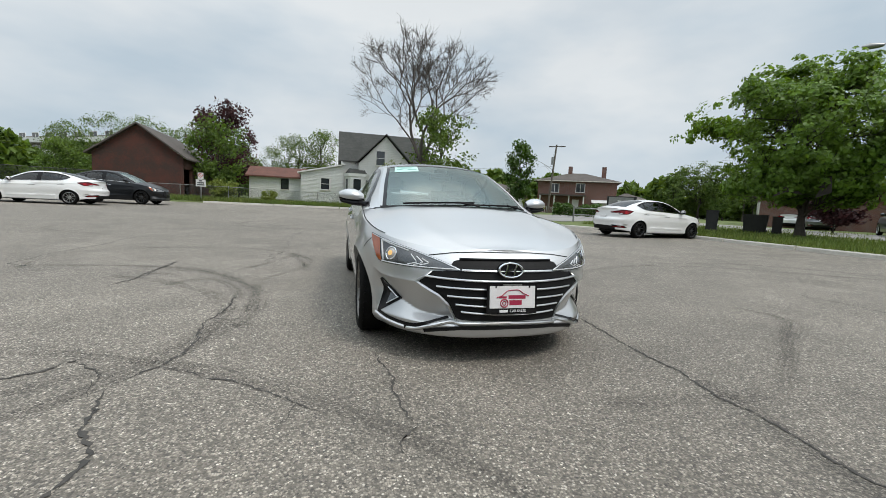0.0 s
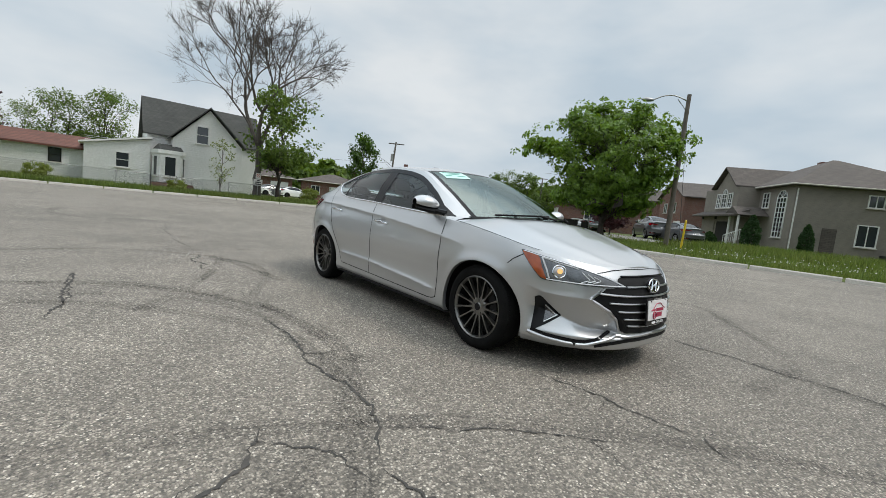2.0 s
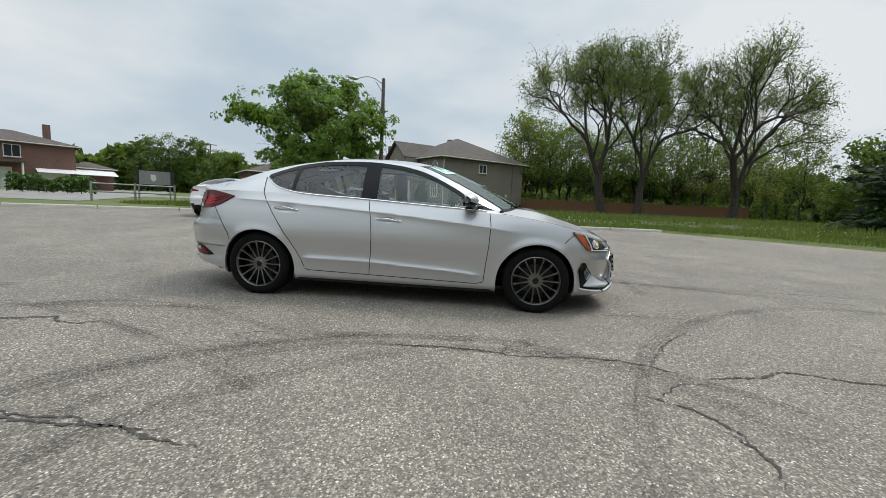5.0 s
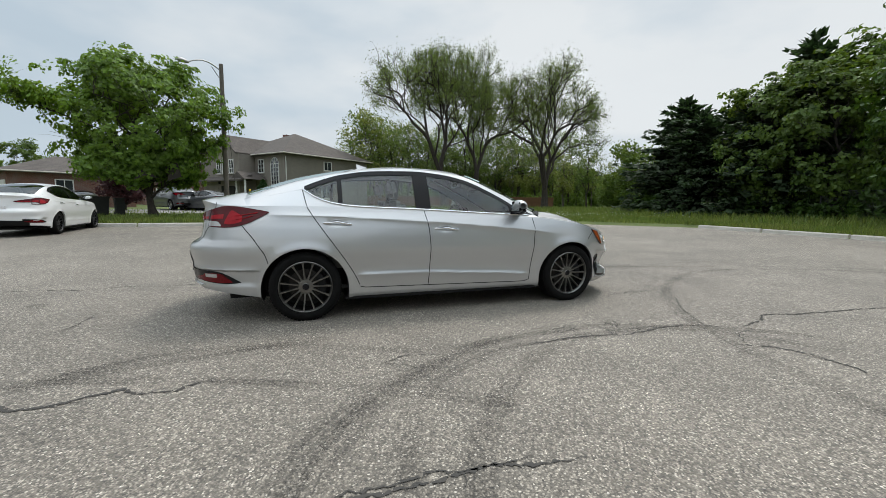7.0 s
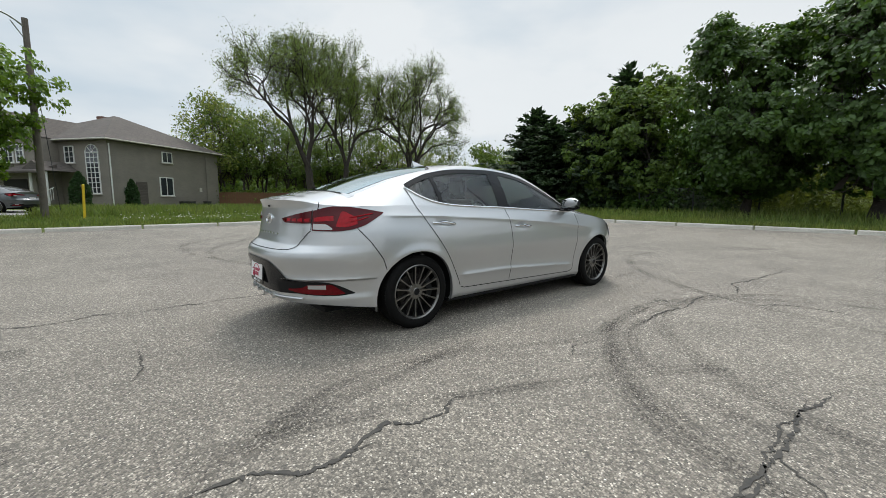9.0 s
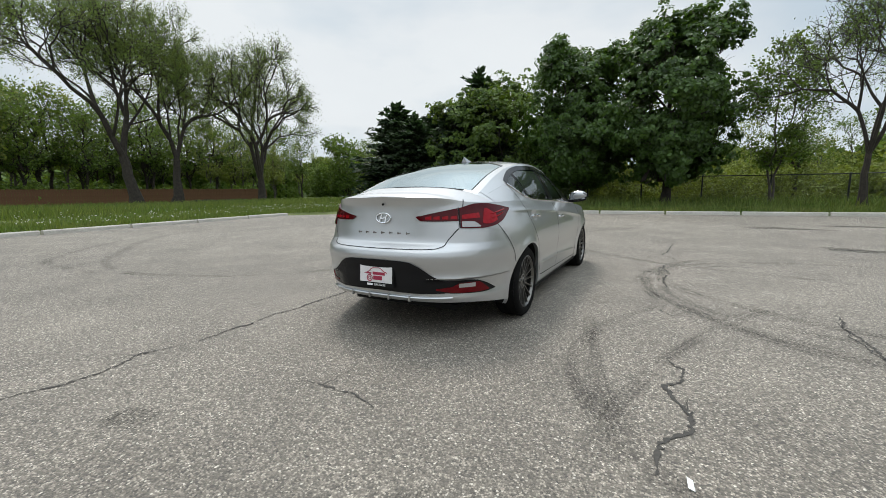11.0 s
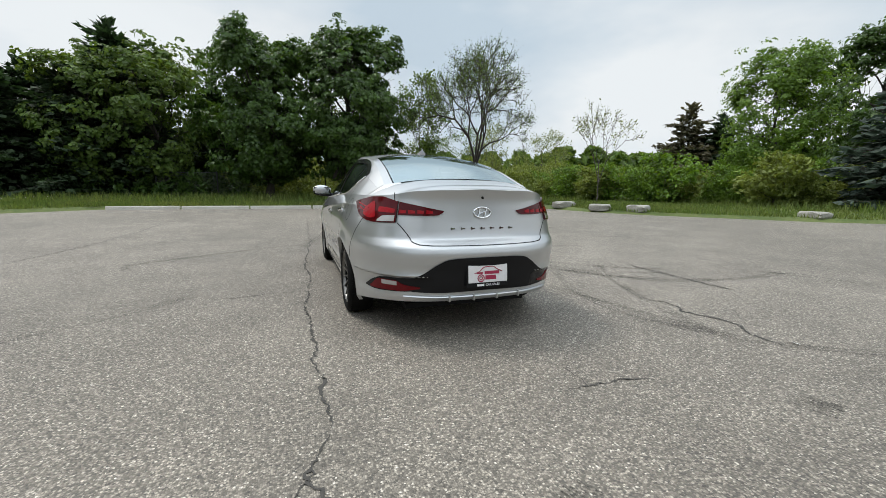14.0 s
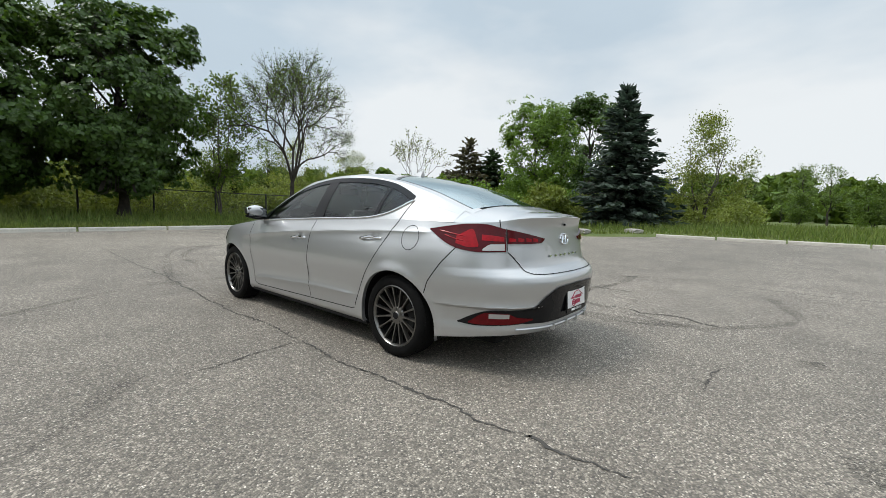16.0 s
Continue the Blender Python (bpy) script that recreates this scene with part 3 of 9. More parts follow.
def make_conifer(name, label, x, y, h, rad, leaf, seed, group="", levels=34, arms=9, bare=0.03, card=0.32, ragged=0.25, power=0.82):
    rng = np.random.default_rng(seed)
    ob = thing(name, label, "tree", pose(x, y, on_ground(x, y) - 0.05), group)
    W = Geo()
    W.tube(curve_pts(np.zeros(3), np.array([0, 0, h]), 8, 0.004, rng), 0.018 * h * np.linspace(1, 0.08, 8), 7)
    C, U = [], []
    for i in range(levels):
        f = bare + (0.985 - bare) * i / (levels - 1)
        z = f * h
        R = rad * (1 - f) ** power * rng.uniform(1 - ragged, 1 + ragged * 0.6) + 0.1
        for k in range(max(4, int(arms * (1 - 0.5 * f)))):
            a = rng.uniform(0, 2 * math.pi)
            ln = R * rng.uniform(0.7, 1.08)
            e = np.array([math.cos(a) * ln, math.sin(a) * ln, z - ln * rng.uniform(0.02, 0.22) + 0.5 * f])
            s = np.array([0, 0, z + ln * 0.12])
            B = curve_pts(s, e, 5, 0.03, rng, -0.07)
            W.tube(B, 0.004 * h * (1 - f * 0.7) * np.linspace(1, 0.3, 5), 3, False)
            n = max(4, int(ln / card * 3.4))
            q = rng.uniform(0.12, 1.02, n)
            base = s + (e - s) * q[:, None]
            base[:, 2] -= 0.07 * ln * np.sin(math.pi * q)
            side = np.array([-math.sin(a), math.cos(a), 0])
            w = rng.uniform(-1, 1, n) * 0.34 * ln * (1.05 - q) + rng.normal(0, 0.04, n)
            c = base + side * w[:, None] + np.stack([np.zeros(n), np.zeros(n), rng.uniform(-0.16, 0.03, n)], 1)
            C.append(c)
            U.append(np.tile(e - s, (n, 1)) / (ln + 1e-6) + side * np.sign(w)[:, None] * 0.8 + rng.normal(0, 0.3, (n, 3)))
    C, U = np.concatenate(C), np.concatenate(U)
    U /= np.linalg.norm(U, axis=1)[:, None]
    V = np.cross(U, rng.normal(0, 0.5, C.shape) + np.array([0, 0, 1.0]))
    V /= np.linalg.norm(V, axis=1)[:, None]
    s = card * rng.uniform(0.6, 1.3, (len(C), 1))
    P = np.stack([C - U * s * 0.6, C + V * s * 0.42, C + U * s, C - V * s * 0.42 + np.array([0, 0, -0.05])], 1).reshape(-1, 3)
    W.to("trunk", M_BARK, ob)
    add_mesh("crown", P, np.arange(len(P)).reshape(-1, 4), leaf, ob)
    return ob


def place(ob, x, y, turn, s=1.0):
    c = copy_thing(ob, pose(x, y, on_ground(x, y) - 0.05, 0, 0, turn))
    c.scale = (s, s, s * (0.92 + 0.16 * ((x * 7.3 + y * 3.1) % 1)))
    return c

# ---- the sedan ----


def pchip(*pts):
    """A smooth curve through a few points, with no overshoot."""
    X = np.array([p[0] for p in pts], float)
    Y = np.array([p[1] for p in pts], float)
    if X[0] > X[-1]:
        X, Y = X[::-1], Y[::-1]
    h = np.diff(X)
    d = np.diff(Y) / h
    m = np.zeros(len(X))
    m[0], m[-1] = d[0], d[-1]
    for i in range(1, len(X) - 1):
        if d[i - 1] * d[i] > 0:
            a, b = 2 * h[i] + h[i - 1], h[i] + 2 * h[i - 1]
            m[i] = (a + b) / (a / d[i - 1] + b / d[i])

    def f(x):
        x = np.clip(np.asarray(x, float), X[0], X[-1])
        i = np.clip(np.searchsorted(X, x) - 1, 0, len(h) - 1)
        t = (x - X[i]) / h[i]
        return Y[i] * (1 + 2 * t) * (1 - t) ** 2 + m[i] * h[i] * t * (1 - t) ** 2 + Y[i + 1] * t * t * (3 - 2 * t) + m[i + 1] * h[i] * t * t * (t - 1)
    return f


HALF_W, NOSE, TAIL = 0.88, 2.225, 2.365
AXLE_F, AXLE_R, ARCH_R, ARCH_Z, HUB_Z, TYRE_R = 1.345, -1.345, 0.370, 0.272, 0.302, 0.306


def plan_table():
    th = np.linspace(0, math.pi / 2, 700)
    n, nr = 2 / 2.55, 2 / 2.9
    f = np.stack([1.15 + (NOSE - 1.15) * np.cos(th) ** n, HALF_W * np.sin(th) ** n], 1)
    r = np.stack([-1.15 - (TAIL - 1.15) * np.cos(th[::-1]) ** nr, HALF_W * np.sin(th[::-1]) ** nr], 1)
    s = np.stack([np.linspace(1.15, -1.15, 400)[1:-1], np.full(398, HALF_W)], 1)
    P = np.concatenate([f, s, r])
    L = np.concatenate([[0], np.cumsum(np.linalg.norm(np.diff(P, axis=0), axis=1))])
    return L, P


PLAN_L, PLAN_P = plan_table()
PLAN_U = PLAN_L[-1]
PLAN_T = np.gradient(PLAN_P, axis=0)
PLAN_T /= np.linalg.norm(PLAN_T, axis=1)[:, None] + 1e-12
IN_F = pchip((0.12, 0.16), (0.17, 0.03), (0.205, 0.006), (0.25, 0.0), (0.30, 0.012), (0.45, 0.022), (0.56, 0.045), (0.62, 0.075), (0.68, 0.13), (0.74, 0.215), (0.80, 0.34), (0.9, 0.6))
IN_S = pchip((0.14, 0.11), (0.18, 0.06), (0.225, 0.036), (0.29, 0.032), (0.37, 0.027), (0.43, 0.022), (0.52, 0.010), (0.62, 0.0), (0.72, 0.007), (0.80, 0.020), (0.88, 0.045), (0.95, 0.076), (1.02, 0.105), (1.1, 0.15))
IN_R = pchip((0.2, 0.20), (0.26, 0.09), (0.32, 0.048), (0.40, 0.030), (0.44, 0.026), (0.50, 0.022), (0.56, 0.008), (0.615, 0.0), (0.655, 0.012), (0.69, 0.055), (0.72, 0.095), (0.80, 0.118), (0.90, 0.132), (0.98, 0.138), (1.03, 0.125), (1.07, 0.105))
Z_TOP = pchip((2.3, 0.695), (2.12, 0.71), (1.9, 0.748), (1.7, 0.784), (1.5, 0.826), (1.3, 0.86), (0.95, 0.902), (0.6, 0.925), (0.0, 0.956), (-0.35, 0.972), (-1.0, 0.998), (-1.4, 1.008), (-1.8, 1.004), (-2.1, 1.015), (-2.25, 1.04), (-2.4, 1.055))
Z_LOW = pchip((2.3, 0.185), (1.8, 0.165), (1.0, 0.172), (0, 0.176), (-1.0, 0.182), (-1.7, 0.225), (-2.1, 0.27), (-2.4, 0.285))


Z_CREASE = pchip((1.30, 0.722), (1.086, 0.746), (0.885, 0.772), (0.624, 0.797), (0.083, 0.844), (-0.26, 0.868), (-0.75, 0.897), (-1.12, 0.918), (-1.67, 0.932))
Z_LEDGE = pchip((0.95, 0.312), (0.806, 0.323), (0.541, 0.346), (0.106, 0.368), (-0.239, 0.388), (-0.867, 0.394))
U_GRILLE = pchip((0.25, 0.32), (0.305, 0.34), (0.39, 0.39), (0.443, 0.458), (0.507, 0.60), (0.56, 0.63))
Z_FOLD = pchip((0.4, 0.50), (0.58, 0.503), (0.86, 0.512), (1.03, 0.553))
Z_DIP = pchip((0.33, 0.286), (0.57, 0.304), (0.76, 0.358), (0.95, 0.40), (1.03, 0.42))
HANDLES = ((-0.053, 0.800), (-1.064, 0.858))


def ease(x, a, b):
    """0 at a, 1 at b, smooth between."""
    t = np.clip((x - a) / (b - a), 0, 1)
    return t * t * (3 - 2 * t)


def creases(x, u, z, side):
    """How far the pressed lines of the panels stand out (+) or in (-)."""
    s = z - Z_CREASE(x)                                         # shoulder line through the door handles
    out = 0.016 * np.where(s > 0, np.exp(-s / 0.07), np.exp(s / 0.028)) * ease(x, 1.22, 0.85) * ease(x, -1.72, -1.5) * side
    s = z - Z_LEDGE(x)                                          # ledge low on the doors
    out = out + 0.019 * np.where(s > 0, np.exp(-s / 0.026), np.exp(s / 0.06)) * ease(x, 0.90, 0.74) * ease(x, -0.93, -0.80) * side
    for hx, hz in HANDLES:                                      # finger hollows
        out = out - 0.020 * np.exp(-((x - hx) / 0.062) ** 2 - ((z - hz - 0.008) / 0.026) ** 2) * side
    zf, zd = Z_FOLD(u), Z_DIP(u)                                # folded bumper corner between grille and fog lamp
    dent = np.where(z > zd, np.clip((zf - z) / (zf - zd), 0, 1), np.clip((z - 0.258) / (zd - 0.258), 0, 1))
    out = out - 0.066 * dent * ease(u, U_GRILLE(z) - 0.02, U_GRILLE(z) + 0.05) * ease(u, 1.05, 0.92)
    out = out + 0.010 * np.exp(-np.abs(z - zf) / 0.035) * ease(u, 0.58, 0.66) * ease(u, 1.06, 0.90)
    r, s = PLAN_U - u, z - 0.463                                # sharp line over the rear bumper's insert
    out = out + np.where(s > 0, 0.014 * np.exp(-s / 0.03), 0.014 - 0.026 * ease(-s, 0.0, 0.014)) * ease(-s, 0.16, 0.10) * ease(r, 1.24, 1.10) * ease(r, 0.36, 0.48)
    return out


def plan(u):
    u = np.asarray(u, float)
    return np.stack([np.interp(u, PLAN_L, PLAN_P[:, k]) for k in (0, 1)], -1), np.stack([np.interp(u, PLAN_L, -PLAN_T[:, 1]), np.interp(u, PLAN_L, PLAN_T[:, 0])], -1) * -1


def u_at(x):
    """Where along the outline the side stands at x."""
    return float(np.interp(-x, -PLAN_P[:, 0], PLAN_L))


def hull(u, z, off=0.0):
    """A point of the car's lower body, on its left: u metres round the outline from the nose, at height z."""
    u, z = np.broadcast_arrays(np.asarray(u, float), np.asarray(z, float))
    p, n = plan(u)
    nx = n[..., 0]
    wf, wr = np.where(nx > 0, nx ** 2, 0), np.where(nx < 0, nx ** 2, 0)
    d = wf * IN_F(z) + wr * IN_R(z) + (1 - wf - wr) * IN_S(z)
    side = 1 - wf - wr
    for xc in (AXLE_F, AXLE_R):
        rho = np.hypot(p[..., 0] - xc, z - ARCH_Z) - ARCH_R
        d = d - side * 0.013 * np.exp(-(np.maximum(rho, 0) / 0.045) ** 2)
        d = d - side * 0.010 * np.exp(-((p[..., 0] - xc) / 0.5) ** 2) * np.exp(-((z - 0.66) / 0.16) ** 2)
    d = d - creases(p[..., 0], u, z, side)
    q = p - n * (d - off)[..., None]
    return np.concatenate([q, z[..., None]], -1)


def hull_n(u, z):
    e = 0.004
    a = hull(u + e, z) - hull(u - e, z)
    b = hull(u, z + e) - hull(u, z - e)
    n = np.cross(a, b)
    n /= np.linalg.norm(n, axis=-1)[..., None] + 1e-12
    return n


def hull_patch(u, z, off):
    return hull(u, z) + hull_n(u, z) * off


# roof rails (half), and the middle of windscreen, roof and rear window, from cowl to boot
RAIL = [pchip(*zip((0, 0.5, 1, 2, 3, 3.5, 4), v)) for v in ((0.98, 0.57, 0.13, -0.42, -1.0, -1.38, -1.78), (0.705, 0.64, 0.565, 0.565, 0.55, 0.575, 0.605), (0.93, 1.15, 1.328, 1.372, 1.312, 1.222, 1.085))]
SPINE = [pchip(*zip((0, 0.5, 1, 1.5, 2, 3, 3.5, 4), v)) for v in ((1.27, 0.80, 0.33, 0.0, -0.40, -0.80, -1.32, -1.86), (0.955, 1.188, 1.362, 1.408, 1.418, 1.392, 1.305, 1.135))]
_t = np.linspace(0, 4, 600)
RAIL_TAB = np.stack([f(_t) for f in RAIL], 1)


def rail_at(x):
    return np.stack([np.interp(-np.asarray(x, float), -RAIL_TAB[:, 0], RAIL_TAB[:, k]) for k in (1, 2)], -1)


def cap(t, q, off=0.0):
    """A point of windscreen, roof or rear window: t along the car, q from -1 (right rail) to 1."""
    t, q = np.broadcast_arrays(np.asarray(t, float), np.asarray(q, float))
    rx, ry, rz = (f(t) for f in RAIL)
    sx, sz = (f(t) for f in SPINE)
    k = 1 - np.abs(q) ** 2.3
    return np.stack([rx + (sx - rx) * k, ry * q, rz + (sz - rz) * k + off], -1)


def band(x, w, off=0.0):
    """A point between the shoulder and the roof rail on the left: w 0 at the shoulder, 1 at the rail."""
    x, w = np.broadcast_arrays(np.asarray(x, float), np.asarray(w, float))
    us = np.interp(-x, -PLAN_P[:, 0], PLAN_L)
    B = hull(us, Z_TOP(x))
    r = rail_at(x)
    yb, zb = B[..., 1], B[..., 2]
    y = yb + (r[..., 0] - yb) * w + 0.022 * np.sin(math.pi * w) * np.clip((r[..., 1] - zb) / 0.3, 0, 1) + off
    return np.stack([x, y, zb + (r[..., 1] - zb) * w], -1)


def w_of(x, z):
    zb, zr = Z_TOP(x), rail_at(x)[..., 1]
    return np.clip((z - zb) / np.maximum(zr - zb, 1e-3), 0, 1)


Z_SILL = pchip((0.80, 0.934), (0.58, 0.942), (-0.34, 0.988), (-0.9, 1.012), (-1.1, 1.04), (-1.25, 1.095), (-1.335, 1.155))
Z_HEAD = pchip((0.80, 0.945), (0.52, 1.112), (0.18, 1.258), (-0.05, 1.302), (-0.32, 1.322), (-0.72, 1.312), (-1.02, 1.268), (-1.22, 1.205), (-1.335, 1.157))


def mirror(P):
    return np.asarray(P) * np.array([1, -1, 1])


def paint_material(name, col, metal, rough=0.32):
    m = mat(name, col, rough, metal, col2=tuple(c * 0.93 for c in col), scale=160, coat=1.0, spec=0.5)
    return m


def glass_material(name, tint, gloss=0.03, ior=1.6, least=0.0, sheen=(0.95, 0.96, 0.96)):
    m = bpy.data.materials.new(name)
    m.use_nodes = True
    t = m.node_tree
    t.nodes.clear()
    o, mx, tr, gl, fr = (t.nodes.new("ShaderNode" + k) for k in ("OutputMaterial", "MixShader", "BsdfTransparent", "BsdfGlossy", "Fresnel"))
    tr.inputs[0].default_value = (*tint, 1)
    gl.inputs["Roughness"].default_value = gloss
    fr.inputs["IOR"].default_value = ior
    gl.inputs[0].default_value = (*sheen, 1)
    up = t.nodes.new("ShaderNodeMath")               # floor on the mirror share, raised to brighten panes with reflected sky
    up.operation, up.inputs[1].default_value = "MAXIMUM", least
    t.links.new(fr.outputs[0], up.inputs[0])
    t.links.new(up.outputs[0], mx.inputs[0])
    t.links.new(tr.outputs[0], mx.inputs[1])
    t.links.new(gl.outputs[0], mx.inputs[2])
    t.links.new(mx.outputs[0], o.inputs[0])
    return m


M_SILVER = paint_material("silver_metallic_paint", (0.55, 0.555, 0.56), 0.72, 0.35)
M_WHITECAR = paint_material("white_car_paint", (0.80, 0.80, 0.79), 0.0, 0.3)
M_BLACKCAR = mat("black_car_paint", (0.008, 0.009, 0.011), 0.3, 0.0, col2=(0.011, 0.012, 0.014), scale=40, coat=0.25, spec=0.3)
M_GREYCAR = paint_material("grey_car_paint", (0.10, 0.105, 0.11), 0.5, 0.3)
M_REDCAR = paint_material("dark_red_car_paint", (0.10, 0.012, 0.015), 0.2, 0.3)
M_GLASS = glass_material("tinted_glass", (0.74, 0.82, 0.78), gloss=0.01, ior=1.5, least=0.07)
M_GLASSD = glass_material("dark_tinted_glass", (0.14, 0.16, 0.16))
M_GLASSW = glass_material("windscreen_glass", (0.74, 0.82, 0.78), ior=2.1, least=0.28, sheen=(0.84, 0.95, 0.90))
M_GLASSR = glass_material("rear_window_glass", (0.34, 0.39, 0.38), ior=2.9, least=0.72, sheen=(0.83, 0.93, 0.94))
M_TRIM = mat("gloss_black_trim", (0.012, 0.012, 0.013), 0.12, spec=0.16)
M_PLASTIC = mat("matt_black_plastic", (0.006, 0.006, 0.0065), 0.6, col2=(0.012, 0.012, 0.012), scale=30, spec=0.18)
M_GAP = mat("panel_gap", (0.006, 0.006, 0.006), 0.9)
M_CHROME = mat("chrome", (0.78, 0.79, 0.80), 0.08, 1.0)
M_SATIN = mat("satin_silver_trim", (0.62, 0.63, 0.64), 0.28, 1.0)
M_TYRE = mat("tyre_rubber", (0.005, 0.005, 0.005), 0.75, col2=(0.010, 0.0098, 0.0095), scale=12, spec=0.1, bump=0.2, bscale=80)
M_RIM = mat("gunmetal_alloy", (0.22, 0.213, 0.20), 0.28, 0.9, col2=(0.17, 0.165, 0.155), scale=14)
M_DISC = mat("brake_disc_steel", (0.05, 0.047, 0.044), 0.6, 0.6, col2=(0.03, 0.025, 0.02), scale=9)
M_LAMPRED = mat("red_lamp_lens", (0.085, 0.0016, 0.005), 0.10, col2=(0.055, 0.001, 0.003), scale=25, spec=0.3)
# lit look of the tail lamps put into a brighter base colour
M_LAMPBRIGHT = mat("bright_red_lens", (0.38, 0.006, 0.014), 0.2, spec=0.25, col2=(0.22, 0.004, 0.008), scale=40)
M_LAMPREFL = mat("red_reflector", (0.15, 0.003, 0.007), 0.2, col2=(0.09, 0.002, 0.004), scale=40, spec=0.25)
M_LAMPCLEAR = mat("clear_lamp_lens", (0.46, 0.44, 0.43), 0.12, 0.3, coat=1.0)
M_LAMPDARK = mat("smoked_lamp_housing", (0.075, 0.078, 0.082), 0.25, 0.6, coat=1.0, col2=(0.13, 0.135, 0.14), scale=14)
M_AMBER = mat("amber_reflector", (0.40, 0.085, 0.018), 0.2, coat=1.0, col2=(0.28, 0.05, 0.012), scale=30)
M_LED = mat("white_lamp_strip", (0.62, 0.63, 0.64), 0.2, coat=1.0)
# weak emission stands in for a warm glow in the lens
M_WARMDISC = mat("warm_emissive_disc", (0.9, 0.55, 0.18), 0.3)
M_WARMDISC.node_tree.nodes["Principled BSDF"].inputs["Emission Color"].default_value = (1.0, 0.62, 0.25, 1)
M_WARMDISC.node_tree.nodes["Principled BSDF"].inputs["Emission Strength"].default_value = 0.3
M_SEAT = mat("grey_seat_fabric", (0.24, 0.24, 0.24), 0.85, col2=(0.17, 0.17, 0.17), scale=30)
M_DASH = mat("dark_dashboard", (0.03, 0.03, 0.032), 0.7, col2=(0.045, 0.045, 0.046), scale=20)
M_PLATE = mat("white_plate", (0.82, 0.80, 0.80), 0.4, col2=(0.74, 0.72, 0.72), scale=20)
M_LOGORED = mat("crimson_print", (0.35, 0.02, 0.06), 0.5)
M_STICKER = mat("pale_green_sticker", (0.55, 0.78, 0.72), 0.5, col2=(0.48, 0.72, 0.66), scale=15)
M_PRINTGREEN = mat("green_print", (0.10, 0.38, 0.30), 0.5)
M_WHITEPRINT = mat("white_print", (0.85, 0.85, 0.85), 0.5)


def set_normals(ob, N):
    ob.data.normals_split_custom_set_from_vertices([tuple(map(float, v)) for v in N])


def ribbon(g, P, N, width, lift=0.0015):
    """A flat band along points of a surface."""
    P, N = np.asarray(P, float), np.asarray(N, float)
    T = np.gradient(P, axis=0)
    S = np.cross(N, T)
    S /= np.linalg.norm(S, axis=1)[:, None] + 1e-12
    w = np.broadcast_to(np.asarray(width, float), (len(P),))[:, None]
    g.grid(np.stack([P + N * lift - S * w / 2, P + N * lift + S * w / 2], 1))


def hull_line(pts, n=24):
    """Points along a broken line on the side, given as (x, z)."""
    pts = np.asarray(pts, float)
    L = np.concatenate([[0], np.cumsum(np.linalg.norm(np.diff(pts, axis=0), axis=1))])
    s = np.linspace(0, L[-1], n)
    x, z = np.interp(s, L, pts[:, 0]), np.interp(s, L, pts[:, 1])
    u = np.interp(-x, -PLAN_P[:, 0], PLAN_L)
    return hull(u, z), hull_n(u, z)


def uz_line(pts, n=24):
    pts = np.asarray(pts, float)
    L = np.concatenate([[0], np.cumsum(np.linalg.norm(np.diff(pts, axis=0), axis=1))])
    s = np.linspace(0, L[-1], n)
    u, z = np.interp(s, L, pts[:, 0]), np.interp(s, L, pts[:, 1])
    return hull(u, z), hull_n(u, z)


def patch_between(lo, hi, off, nu=26, nz=7, rim=0.012):
    """A lens or panel on the hull between a lower and an upper edge over u, with turned-in rims."""
    u0, u1 = lo[0][0], lo[-1][0]
    fl, fh = pchip(*lo), pchip(*hi)
    u = np.linspace(u0, u1, nu)
    P = []
    for k in range(nz):
        q = k / (nz - 1)
        z = fl(u) + (fh(u) - fl(u)) * q
        P.append(hull_patch(u, z, off))
    P = np.stack(P, 0)
    return P


def solid(g, P, thick, N=None):
    """A grid with its four rims turned back by thick."""
    P = np.asarray(P, float)
    a, b = P[:, -1] - P[:, 0], P[-1] - P[0]
    n = np.cross(np.gradient(P, axis=1), np.gradient(P, axis=0))
    n /= np.linalg.norm(n, axis=-1)[..., None] + 1e-9
    c = P.mean((0, 1))
    if np.dot(n.mean((0, 1)), c - np.array([0, 0, 0.6])) < 0:
        n = -n
    g.grid(P)
    Q = P - n * thick
    for A, B in ((P[0], Q[0]), (P[-1], Q[-1]), (P[:, 0], Q[:, 0]), (P[:, -1], Q[:, -1])):
        g.grid(np.stack([A, B], 0))


def lathe(g, prof, sides, axis_y=True, a0=0.0):
    """prof: (radius, y) pairs turned round the wheel's axle."""
    P = []
    for k in range(sides + 1):
        a = a0 + 2 * math.pi * k / sides
        P.append([(r * math.cos(a), y, r * math.sin(a)) for r, y in prof])
    g.grid(np.array(P))


